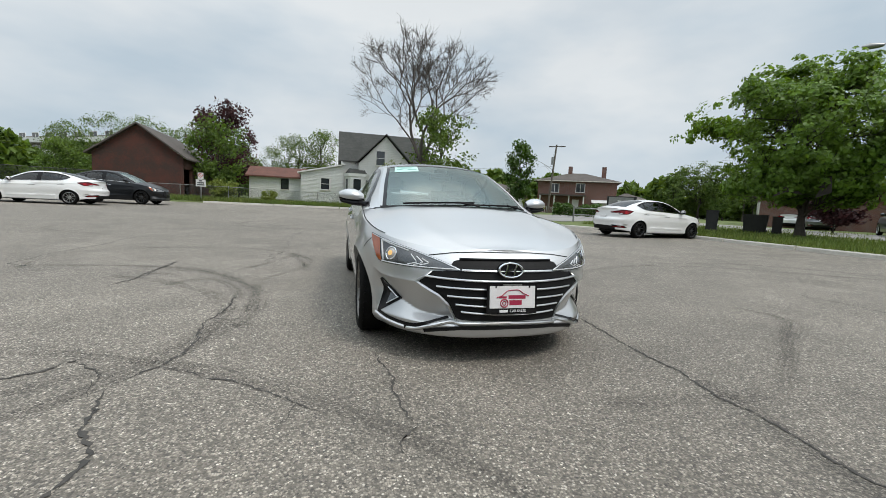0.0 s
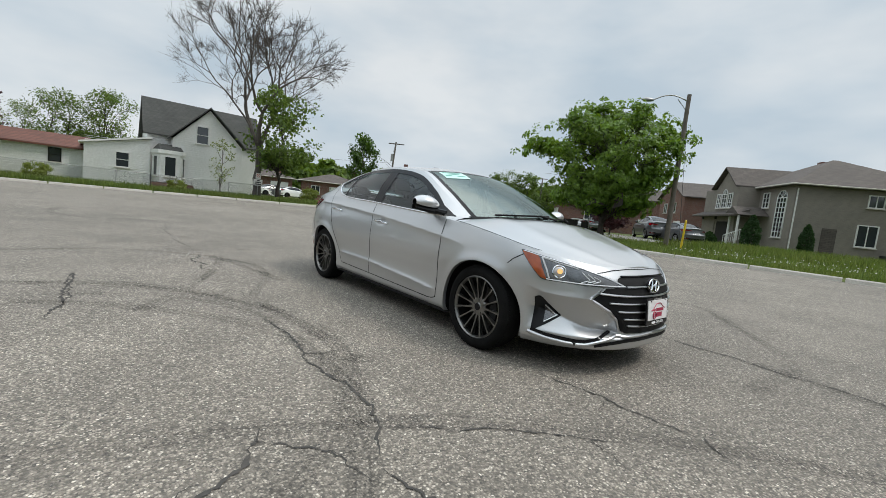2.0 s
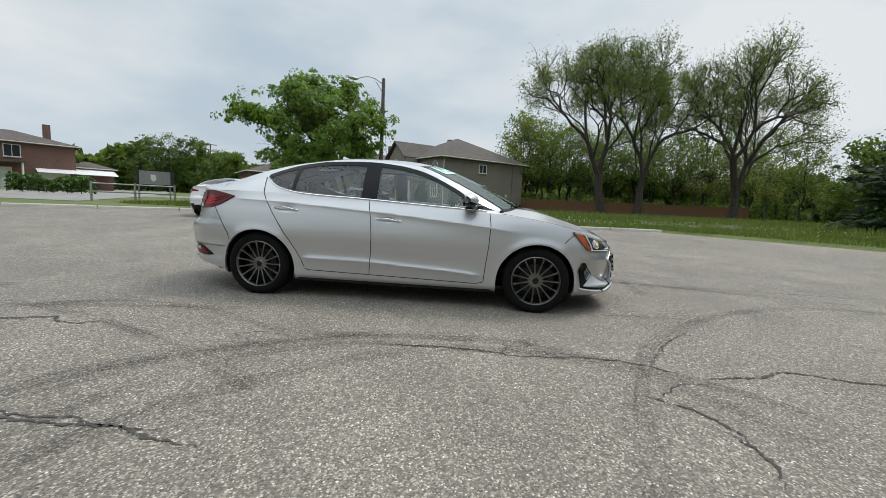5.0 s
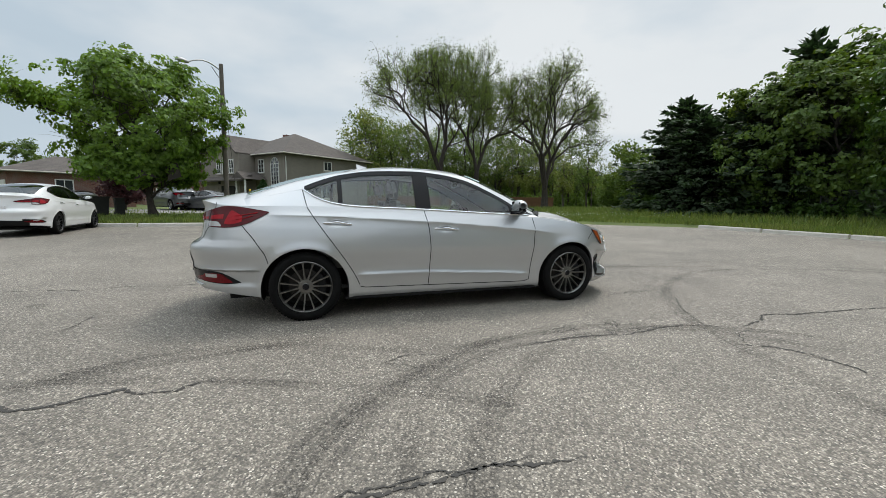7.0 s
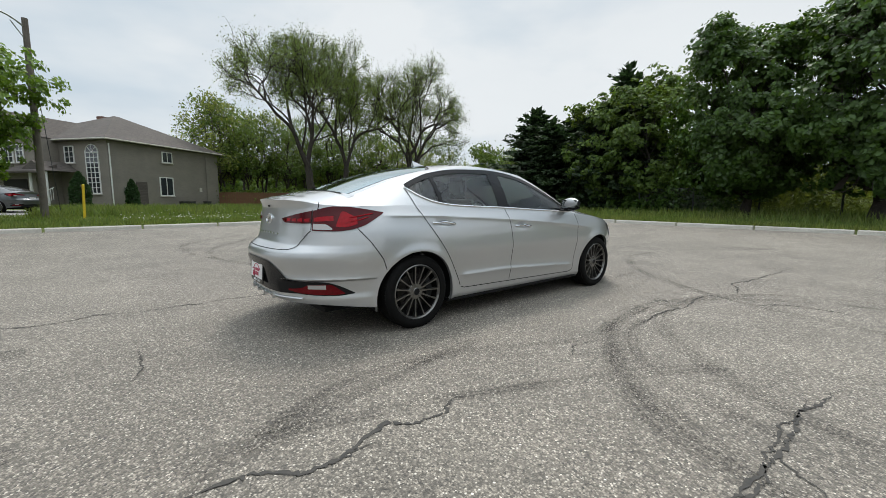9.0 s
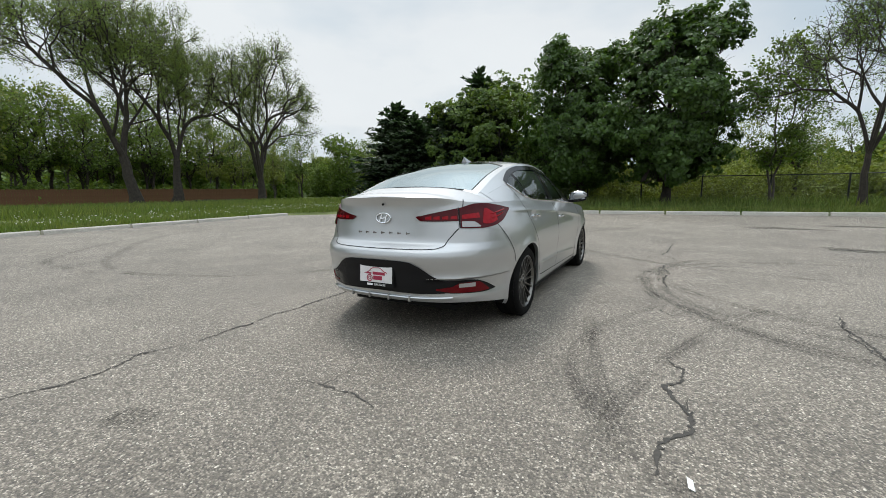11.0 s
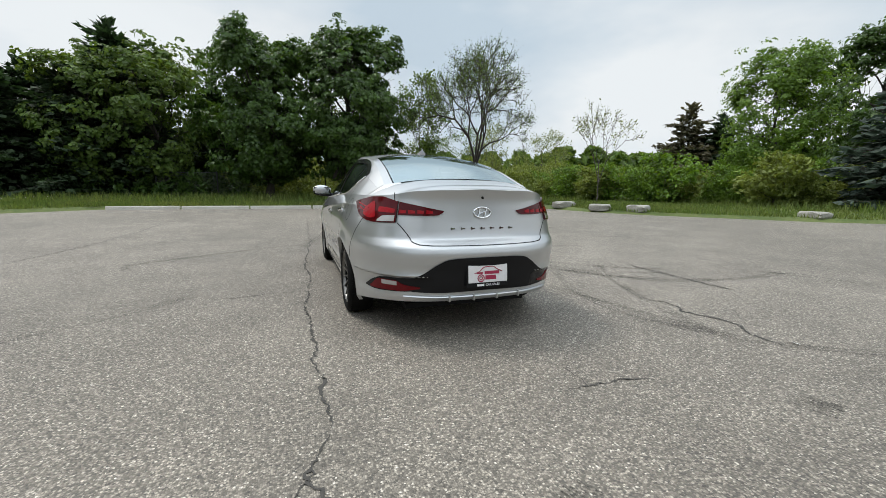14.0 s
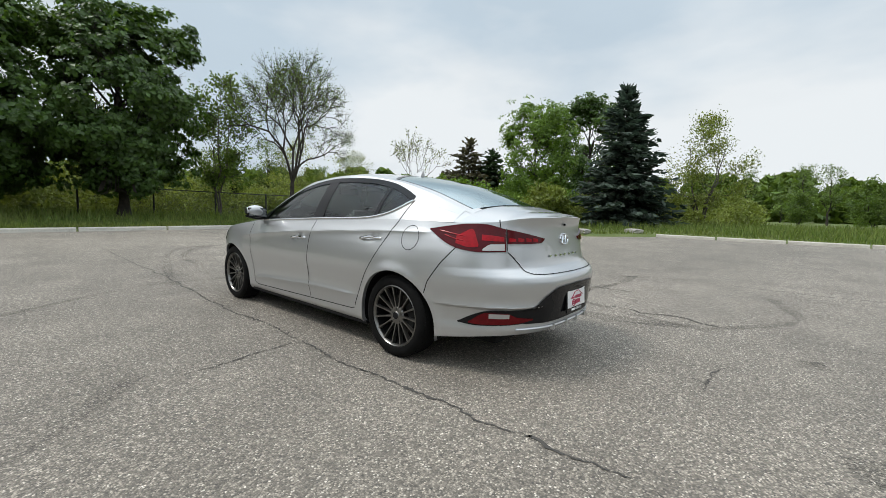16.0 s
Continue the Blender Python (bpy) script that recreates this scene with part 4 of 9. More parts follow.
def build_wheel(car, x, y, spokes=15, rim_mat=None, detail=True):
    """A tyre on a multi-spoke alloy; the outer face looks to +y before it is turned."""
    rim_mat = rim_mat or M_RIM
    s = 1 if y > 0 else -1
    hub = Geo()
    R, w = TYRE_R, 0.105
    lathe(hub, [(0.0, 0.005), (0.145, 0.005), (0.145, -0.015), (0.0, -0.015)], 40)
    ob = hub.to("wheel", M_DISC, car)
    ob.matrix_basis = pose(x, y, HUB_Z, 0, 0, 0 if s > 0 else 180)
    t = Geo()
    lathe(t, [(0.222, 0.085), (0.232, 0.1), (0.262, 0.108), (0.285, 0.1), (R - 0.006, 0.082), (R, 0.06), (R, -0.06), (R - 0.006, -0.082), (0.285, -0.1), (0.24, -0.1), (0.222, -0.085), (0.222, 0.085)], 64 if detail else 32)
    if detail:
        for k in range(60):                       # tread blocks at the shoulder
            a = 2 * math.pi * k / 60
            c, sn = math.cos(a), math.sin(a)
            for y0, y1 in ((0.058, 0.08), (-0.03, 0.03)):
                r0, r1, h = R - 0.012, R + 0.0005, 0.011
                V = [((r * c - q * sn), yy, (r * sn + q * c)) for r in (r0, r1) for q in (-h, h) for yy in (y0, y1)]
                t.add(V, [(4, 5, 7, 6), (0, 1, 5, 4), (2, 6, 7, 3), (0, 4, 6, 2), (1, 3, 7, 5)])
    t.to("tyre", M_TYRE, ob, "worn black tyre")
    r = Geo()
    lathe(r, [(0.222, 0.086), (0.228, 0.094), (0.221, 0.098), (0.212, 0.088), (0.209, 0.075)], 60 if detail else 30)
    lathe(r, [(0.0, 0.076), (0.026, 0.076), (0.032, 0.07), (0.062, 0.066), (0.07, 0.055), (0.07, 0.03), (0.0, 0.03)], 30)
    for k in range(spokes):
        a = 2 * math.pi * (k + 0.5) / spokes
        c, sn = math.cos(a), math.sin(a)
        prof = [(0.058, 0.066, 0.010), (0.11, 0.073, 0.0065), (0.165, 0.083, 0.0058), (0.214, 0.09, 0.010)]
        P = [[(rr * c - q * sn, yy - dy, rr * sn + q * c) for q, dy in ((-h, 0.03), (-h * 0.7, 0.0), (h * 0.7, 0.0), (h, 0.03))] for rr, yy, h in prof]
        r.grid(np.array(P))
    # barrel and closed back coloured black, as shade between the spokes
    bar = Geo()
    lathe(bar, [(0.209, 0.075), (0.206, 0.04), (0.2, -0.07), (0.222, -0.085)], 60 if detail else 30)
    lathe(bar, [(0.0, -0.03), (0.2, -0.03)], 30)
    bar.to("rim_barrel", M_PLASTIC, ob, "rim barrel coloured black for the shade behind the spokes")
    r.to("rim", rim_mat, ob, "gunmetal multi-spoke alloy rim" if rim_mat is M_RIM else "")
    if detail:
        cp = Geo()
        lathe(cp, [(0.0, 0.0795), (0.024, 0.0795), (0.0275, 0.076)], 24)
        cp.to("centre_cap", M_TRIM, ob)
        for k in range(5):
            a = 2 * math.pi * k / 5 + 0.3
            n = Geo()
            n.tube([(0.047 * math.cos(a), 0.05, 0.047 * math.sin(a)), (0.047 * math.cos(a), 0.074, 0.047 * math.sin(a))], 0.0085, 6)
            n.to("wheel_nut", M_RIM, ob)
        cal = Geo()
        cal.grid(np.array([[(rr * math.cos(a), yy, rr * math.sin(a)) for rr, yy in ((0.11, 0.045), (0.11, 0.055), (0.17, 0.055), (0.175, 0.02))] for a in np.linspace(2.4, 3.7, 9)]))
        cal.to("brake_caliper", M_PLASTIC, ob)
    return ob


DOOR_F = 0.885      # front edge of the front door
SEAM_B = -0.235
CUT = pchip((1.10, -1.375), (0.95, -1.29), (0.80, -1.19), (0.67, -1.10), (0.50, -0.985), (0.36, -0.905), (0.25, -0.86))


def build_sedan(name, label, m, paint, detail=True, group="", wheel_mat=None, glass=None):
    car = thing(name, label, "car", m, group)
    glass_side = glass or M_GLASS
    # stations round the outline
    fine = 0.03 if detail else 0.07
    us = list(np.arange(0, u_at(1.75), fine)) + list(np.arange(u_at(-1.72), PLAN_U, fine)) + [PLAN_U, 0.0]
    xs = list(np.arange(0.96, -0.98, -fine * 1.2))
    for xc in (AXLE_F, AXLE_R):
        for a in np.linspace(0, math.pi, 41 if detail else 17):
            xs.append(xc + ARCH_R * math.cos(a))
        xs += [xc + ARCH_R + 0.0008, xc - ARCH_R - 0.0008]
    us += [u_at(x) for x in xs]
    us = np.array(sorted(us))
    us = us[np.concatenate([[True], np.diff(us) > 2e-4])]
    P0, _ = plan(us)
    zb = Z_LOW(P0[:, 0])
    for xc in (AXLE_F, AXLE_R):
        d = ARCH_R ** 2 - (P0[:, 0] - xc) ** 2
        zb = np.where(d >= -1e-5, ARCH_Z + np.sqrt(np.maximum(d, 0)), zb)
    zt = Z_TOP(P0[:, 0])
    nv = 76 if detail else 16
    v = np.linspace(0, 1, nv)
    U = np.tile(us[:, None], (1, nv))
    Zg = zb[:, None] + (zt - zb)[:, None] * v
    G = hull(U, Zg)
    N = hull_n(U, Zg)
    # faces sorted into panels
    uc, zc = (U[1:, 1:] + U[:-1, :-1]) / 2, (Zg[1:, 1:] + Zg[:-1, :-1]) / 2
    xc = (G[1:, 1:, 0] + G[:-1, :-1, 0]) / 2
    sill = 0.268 - 0.03 * (xc + 0.9) / 1.8
    code = np.full(xc.shape, 0)
    code[(xc > 0.96)] = 1                                                     # fender
    code[(xc > 1.70) | ((xc > 1.64) & (zc < 0.70))] = 2                       # front bumper
    code[(xc <= DOOR_F) & (xc > SEAM_B) & (zc > sill)] = 3                    # front door
    code[(xc <= SEAM_B) & (xc > CUT(zc)) & (zc > sill)] = 4                   # rear door
    code[(xc <= DOOR_F) & (xc > -0.985) & (zc <= sill)] = 5                   # rocker
    code[(xc <= CUT(zc)) & (xc > -2.4) & (zc > sill) & (code == 0)] = 6       # quarter panel
    code[(code == 0) & (xc > DOOR_F)] = 1
    code[(code == 0)] = 6
    rear_u = PLAN_U - uc
    code[(xc < -1.72) & (zc < 0.84 - 0.10 * np.clip((-1.72 - xc) / 0.5, 0, 1) - 0.045 * (rear_u < 0.62)) & (zc < 0.56 + 0.28 * np.clip((-xc - 1.62) / 0.3, 0, 1))] = 7
    code[(rear_u < 0.72) & (zc > 0.665) & (xc < -1.9)] = 8                    # boot lid, upright part
    names = {1: "fender", 2: "front_bumper", 3: "front_door", 4: "rear_door", 5: "rocker_panel", 6: "quarter_panel", 7: "rear_bumper", 8: "boot_lid"}
    nr, nc = G.shape[:2]
    idx = np.arange(nr * nc).reshape(nr, nc)
    doors = {}
    for k, nm in names.items():
        I, J = np.nonzero(code == k)
        if not len(I):
            continue
        quads = np.stack([idx[I, J], idx[I + 1, J], idx[I + 1, J + 1], idx[I, J + 1]], 1)
        used, inv = np.unique(quads, return_inverse=True)
        inv = inv.reshape(quads.shape)
        V, Nn = G.reshape(-1, 3)[used], N.reshape(-1, 3)[used]
        if k in (2, 7, 8):                        # across the middle: one piece
            ob = add_mesh(nm, np.concatenate([V, mirror(V)]), np.concatenate([inv, inv[:, ::-1] + len(V)]), paint, car, smooth=True)
            set_normals(ob, np.concatenate([Nn, mirror(Nn)]))
        else:
            for sgn in (1, -1):
                ob = add_mesh(nm, V if sgn > 0 else mirror(V), inv if sgn > 0 else inv[:, ::-1], paint, car, smooth=True)
                set_normals(ob, Nn if sgn > 0 else mirror(Nn))
                doors[(nm, sgn)] = ob
    # bonnet: cross lines from the nose to the cowl
    u_h = np.linspace(0.0, u_at(0.95), 60 if detail else 24)
    E = hull(u_h, Z_TOP(plan(u_h)[0][:, 0]))
    bow = np.clip((1.62 - E[:, 0]) / 0.67, 0, 1) ** 1.6 * 0.33
    crown = pchip((2.25, 0.0), (2.06, 0.012), (1.95, 0.034), (1.8, 0.056), (1.6, 0.077), (1.3, 0.086), (0.95, 0.062))(E[:, 0])
    q = np.linspace(-1, 1, 41 if detail else 15)
    crease = 0.010 * np.exp(-((np.abs(q) - 0.62) / 0.10) ** 2)
    B = np.stack([E[:, :1] + bow[:, None] * (1 - q ** 2), E[:, 1:2] * q, E[:, 2:3] + crown[:, None] * (1 - np.abs(q) ** 2.2) + crease * np.clip(crown[:, None] / 0.07, 0, 1)], -1)
    g = Geo()
    g.grid(B)
    g.to("bonnet", paint, car, sharp=0)
    # boot deck
    u_r = np.linspace(u_at(-1.55), PLAN_U, 50 if detail else 20)
    E = hull(u_r, Z_TOP(plan(u_r)[0][:, 0]))
    crown = pchip((-1.55, 0.10), (-1.70, 0.118), (-1.80, 0.124), (-1.95, 0.098), (-2.08, 0.062), (-2.16, 0.034), (-2.22, 0.012), (-2.3, 0.0))(E[:, 0])
    bow = -0.10 * np.clip((E[:, 0] + 2.2) / 0.45, 0, 1)
    E[:, 2] -= 0.006 * np.clip((E[:, 0] + 1.8) / 0.05, 0, 1)
    D = np.stack([E[:, :1] + bow[:, None] * (1 - q ** 2), E[:, 1:2] * q, E[:, 2:3] + crown[:, None] * (1 - np.abs(q) ** 3.4)], -1)
    g = Geo()
    g.grid(D)
    g.to("boot_deck", paint, car, sharp=0)
    # roof, windscreen, rear window
    def cap_part(nm, t0, t1, q0, q1, nt, nq, material, lab="", lift=0.0):
        T, Q = np.meshgrid(np.linspace(t0, t1, nt), np.linspace(q0, q1, nq), indexing="ij")
        gg = Geo()
        gg.grid(cap(T, Q, lift))
        gg.face_out()
        return gg.to(nm, material, car, lab, sharp=0)
    roof = Geo()
    T, Q = np.meshgrid(np.linspace(0.97, 3.03, 40), np.linspace(-1, 1, 31), indexing="ij")
    roof.grid(cap(T, Q))
    roof.to("roof", paint, car, sharp=0)
    for sgn in (-1, 1):
        cap_part("windscreen_pillar", 0, 0.98, 0.945 * sgn, sgn, 20, 4, paint)
        cap_part("rear_pillar", 3.02, 4, 0.90 * sgn, sgn, 20, 4, paint)
        S = hull(np.array([u_at(-1.78)]), np.array([Z_TOP(-1.78)]))[0]
        S2 = hull(np.array([u_at(-1.96)]), np.array([Z_TOP(-1.96)]))[0]
        top0, top1 = cap(4.0, 1.0), np.array([-1.96, 0.54, S2[2] + 0.035])
        wq = np.linspace(0, 1, 5)[:, None]
        edge = band(np.full(5, -1.772), wq[:, 0])
        rows = [edge * (1 - k) + (S2 + (top1 - S2) * wq) * k - np.array([0, 0.001, 0.001]) for k in np.linspace(0, 1, 5)]
        gg = Geo()
        gg.grid(np.stack(rows, 0) * np.array([1, sgn, 1]))
        gg.to("quarter_shoulder", paint, car, sharp=0)
        Qf = np.linspace(0.80, 1.0, 8) * sgn
        foot = cap(np.full(8, 4.0), Qf)
        gg = Geo()
        gg.grid(np.stack([foot + np.array([-0.05 * k, 0, -0.022 * k]) for k in range(4)], 0))
        gg.to("pillar_foot", paint, car, sharp=0)
        cap_part("windscreen_edge", 0, 0.98, 0.90 * sgn, 0.9448 * sgn, 20, 3, M_TRIM)
        cap_part("rear_window_edge", 3.02, 4, 0.882 * sgn, 0.8998 * sgn, 20, 3, M_TRIM)
    cap_part("windscreen", 0.0, 0.98, -0.9, 0.9, 22, 23, M_GLASSW, lift=0.0)
    cap_part("rear_window", 3.03, 4.0, -0.882, 0.882, 22, 23, M_GLASSD if not detail else M_GLASSR)
    if detail:
        cap_part("rear_window_band", 3.0, 3.06, -0.9, 0.9, 3, 15, M_TRIM, lift=0.003)
        cap_part("windscreen_band", 0.93, 0.99, -0.9, 0.9, 3, 15, M_TRIM, lift=0.002)
    # sides above the shoulder
    for sgn in (1, -1):
        fl = (lambda P: P) if sgn > 0 else mirror
        X = np.concatenate([np.linspace(0.98, 0.80, 8), np.linspace(0.795, -1.33, 60 if detail else 26), np.linspace(-1.335, -1.78, 14)])
        wl = w_of(X, np.where((X <= 0.80) & (X >= -1.335), Z_SILL(X), Z_TOP(X) + 0.02))
        wh = w_of(X, np.where((X <= 0.80) & (X >= -1.335), Z_HEAD(X), Z_TOP(X) + 0.02))
        out = (X > 0.80) | (X < -1.335)
        wl = np.where(out, np.where(X > 0, w_of(0.8, 0.934), w_of(-1.335, 1.155)), wl)
        wh = np.where(out, wl + 0.004, np.maximum(wh, wl + 0.004))
        g = Geo()
        g.grid(fl(np.stack([band(X, wl * k / 3) for k in range(4)], 0)))
        g.grid(fl(np.stack([band(X, wh + (1 - wh) * k / 3) for k in range(4)], 0)))
        g.to("side_panel", paint, car, sharp=0)
        side = "left" if sgn > 0 else "right"
        # glass, with black pillars between
        lean = 0.10
        cuts = ((0.795, -0.195), (-0.335, -1.015), (-1.045, -1.33))
        for k, (xa, xb) in enumerate(cuts):
            Xw = np.linspace(xa, xb, 22)
            R = []
            for f in np.linspace(0.0, 1.0, 7):
                xx = Xw + (0.0 if k else 0.0)
                z = Z_SILL(xx) + (Z_HEAD(xx) - Z_SILL(xx)) * f
                R.append(band(xx, w_of(xx, z), -0.004))
            g = Geo()
            g.grid(fl(np.stack(R, 0)))
            g.face_out()
            g.to("quarter_window" if k == 2 else "door_window", glass_side, car, sharp=0)
        for xa, xb, nm in ((-0.19, -0.34, "door_pillar"), (-1.01, -1.05, "window_divider")):
            Xw = np.linspace(xa, xb, 5)
            g = Geo()
            g.grid(fl(np.stack([band(Xw, w_of(Xw, Z_SILL(Xw) + (Z_HEAD(Xw) - Z_SILL(Xw)) * f), 0.002) for f in np.linspace(0, 1, 6)], 0)))
            g.to(nm, M_TRIM, car, sharp=0)
        # black surround and bright line below the glass
        Xw = np.linspace(0.80, -1.335, 60)
        g = Geo()
        A = band(Xw, w_of(Xw, Z_HEAD(Xw)), 0.0035)
        Bq = band(Xw, w_of(Xw, Z_HEAD(Xw) + 0.026), 0.0035)
        C2 = band(Xw, w_of(Xw, Z_HEAD(Xw) - 0.014), 0.0035)
        g.grid(fl(np.stack([C2, A, Bq], 0)))
        g.to("window_surround", M_TRIM, car, sharp=0)
        g = Geo()
        Xs = np.linspace(0.86, -1.34, 60)
        zs = np.where(Xs > 0.8, 0.934 - (Xs - 0.8) * 0.12, Z_SILL(Xs))
        g.tube(fl(band(Xs, w_of(Xs, zs - 0.004), 0.006)), 0.0075, 6)
        g.to("window_moulding", M_CHROME, car, "bright chrome window moulding")
        tri = Geo()
        Xm = np.linspace(0.93, 0.66, 8)
        tri.grid(fl(np.stack([band(Xm, w_of(Xm, np.minimum(Z_SILL(np.minimum(Xm, 0.8)), 9) - 0.004), 0.004), band(Xm, w_of(Xm, np.maximum(Z_SILL(np.minimum(Xm, 0.8)), 0.93 + (0.93 - Xm) * 0.42)), 0.004)], 0)))
        tri.to("mirror_corner", M_TRIM, car, sharp=0)
        # wheel arches: lips turned in, and dark wells
        for xc in (AXLE_F, AXLE_R):
            a = np.linspace(-0.25, math.pi + 0.25, 40)
            xa, za = xc + ARCH_R * np.cos(a), ARCH_Z + ARCH_R * np.sin(a)
            u = np.interp(-xa, -PLAN_P[:, 0], PLAN_L)
            O = hull(u, np.maximum(za, 0.17))
            I = O.copy()
            I[:, 1] -= 0.03
            g = Geo()
            g.grid(fl(np.stack([O, I], 0)))
            g.to("arch_lip", paint, car, sharp=0)
            I2 = I.copy()
            I2[:, 1] = 0.50
            g = Geo()
            g.grid(fl(np.stack([I, I2], 0)))
            g.prism(fl([(x_, 0.50, z_) for x_, z_ in zip(xa, za)]), (0, -0.01 * sgn, 0))
            g.to("wheel_well", M_PLASTIC, car)
        # handles
        for hx, hz in HANDLES:
            p, n = hull_line([(hx + 0.118, hz - 0.008), (hx - 0.118, hz + 0.006)], 16)
            g = Geo()
            arch = np.sin(np.linspace(0, math.pi, 16)) ** 0.4 * 0.020 + 0.004
            g.tube(fl(p + n * arch[:, None] + np.array([0, 0, -0.004])), 0.0115, 8)
            owner = doors[("front_door" if hx > -0.5 else "rear_door", sgn)]
            g.to("door_handle", M_CHROME, owner, "chrome door handle")
            if detail:
                g = Geo()
                ribbon(g, fl(p + n * (arch + 0.010)[:, None]), fl(n), 0.003, 0.001)
                g.to("handle_seam", M_GAP, owner, sharp=0)
        # mirror
        g = Geo()
        th = np.linspace(-0.45, 2 * math.pi - 0.45, 19)
        Pm = []
        for s_ in np.linspace(0, 1, 9):
            k = math.sin(math.pi * (0.08 + 0.84 * s_)) ** 0.55
            cx, cz = 0.70 - 0.03 * s_, 1.005 + 0.012 * s_
            cy = 0.80 + 0.215 * s_
            Pm.append([(cx + 0.086 * k * (1.15 if math.cos(a) > 0 else 0.5) * math.cos(a), cy, cz + 0.070 * k * math.sin(a) * (1.0 if math.sin(a) > 0 else 0.85)) for a in th])
        Pm = np.array(Pm)
        g.grid(fl(Pm[:, :13]))
        mir = g.to("mirror", paint, car, sharp=0)
        g = Geo()
        g.grid(fl(Pm[:, 12:]))
        g.add(fl([(0.661, 0.80, 0.955), (0.649, 1.005, 0.962), (0.649, 1.01, 1.056), (0.661, 0.82, 1.058)]), [(0, 1, 2, 3)])
        g.to("mirror_case", M_TRIM, mir, "black lower mirror case", sharp=40)
        g = Geo()
        g.add(fl([(0.658, 0.815, 0.965), (0.646, 1.0, 0.975), (0.646, 1.0, 1.048), (0.658, 0.825, 1.05)]), [(0, 1, 2, 3)])
        g.to("mirror_glass", M_CHROME, mir, smooth=False)
        g = Geo()
        g.tube(fl([(0.80, 0.77, 0.945), (0.76, 0.82, 0.957), (0.72, 0.88, 0.966)]), (0.03, 0.024, 0.02), 8)
        g.tube(fl(np.array([(0.735, 0.81, 0.95), (0.75, 0.9, 0.957), (0.715, 1.0, 0.972)])), (0.022, 0.022, 0.012), 8)
        g.to("mirror_foot", M_TRIM, mir)
    # glass-run details, wheels, underside
    for x_ in (AXLE_F, AXLE_R):
        for sgn in (1, -1):
            build_wheel(car, x_, sgn * 0.765, 15 if detail else 10, wheel_mat, detail)
    g = Geo()
    g.box(-1.95, 2.0, -0.52, 0.52, 0.205, 0.23)
    g.box(-0.96, 0.94, -0.80, 0.80, 0.19, 0.22)
    g.box(1.72, 2.02, -0.62, 0.62, 0.20, 0.22)
    g.box(-1.98, -1.74, -0.6, 0.6, 0.30, 0.32)
    g.box(-1.0, 0.98, -0.83, 0.83, 0.165, 0.19)
    g.box(-2.0, 1.9, -0.5, 0.5, 0.165, 0.204)
    g.to("underbody", M_PLASTIC, car, smooth=False)
    # cabin
    g = Geo()
    g.grid(np.array([[(x_, y_, z_) for y_ in (-0.70, -0.3, 0, 0.3, 0.70)] for x_, z_ in ((1.15, 0.91), (0.85, 0.93), (0.62, 0.93), (0.50, 0.86), (0.52, 0.55))]))
    g.to("dashboard", M_DASH, car)
    g = Geo()
    g.box(-1.3, 0.9, -0.7, 0.7, 0.24, 0.28)
    g.box(-1.75, -1.2, -0.66, 0.66, 0.9, 0.94)
    g.to("cabin_floor", M_DASH, car, smooth=False)
    for y_ in (-0.37, 0.37):
        bm = box_bm(-0.32, 0.22, y_ - 0.25, y_ + 0.25, 0.40, 0.54, 0.05)
        part("front_seat_cushion", bm, M_SEAT, car)
        bm = box_bm(-0.07, 0.07, -0.24, 0.24, 0.0, 0.58, 0.05)
        bmesh.ops.transform(bm, matrix=pose(-0.30, y_, 0.50, 0, -17, 0), verts=bm.verts)
        part("front_seat_back", bm, M_SEAT, car)
        bm = box_bm(-0.045, 0.045, -0.125, 0.125, 0, 0.19, 0.04)
        bmesh.ops.transform(bm, matrix=pose(-0.48, y_, 1.095, 0, -14, 0), verts=bm.verts)
        part("headrest", bm, M_SEAT, car)
    bm = box_bm(-1.15, -0.62, -0.66, 0.66, 0.42, 0.56, 0.05)
    part("rear_seat_cushion", bm, M_SEAT, car)
    bm = box_bm(-0.08, 0.08, -0.66, 0.66, 0, 0.56, 0.06)
    bmesh.ops.transform(bm, matrix=pose(-1.12, 0, 0.50, 0, -24, 0), verts=bm.verts)
    part("rear_seat_back", bm, M_SEAT, car)
    for y_ in (-0.4, 0.4):
        bm = box_bm(-0.05, 0.05, -0.13, 0.13, 0, 0.15, 0.04)
        bmesh.ops.transform(bm, matrix=pose(-1.34, y_, 1.02, 0, -20, 0), verts=bm.verts)
        part("headrest", bm, M_SEAT, car)
    g = Geo()
    a = np.linspace(0, 2 * math.pi, 25)
    g.tube(np.stack([0.42 + 0.17 * np.sin(a) * 0.42, 0.37 + 0.18 * np.cos(a), 0.87 + 0.17 * np.sin(a) * 0.9], 1), 0.014, 6, False)
    g.tube([(0.42, 0.20, 0.87), (0.44, 0.37, 0.855), (0.42, 0.54, 0.87)], 0.018, 6)
    g.tube([(0.44, 0.37, 0.86), (0.62, 0.37, 0.80)], 0.03, 6)
    g.to("steering_wheel", M_TRIM, car)
    return car, doors


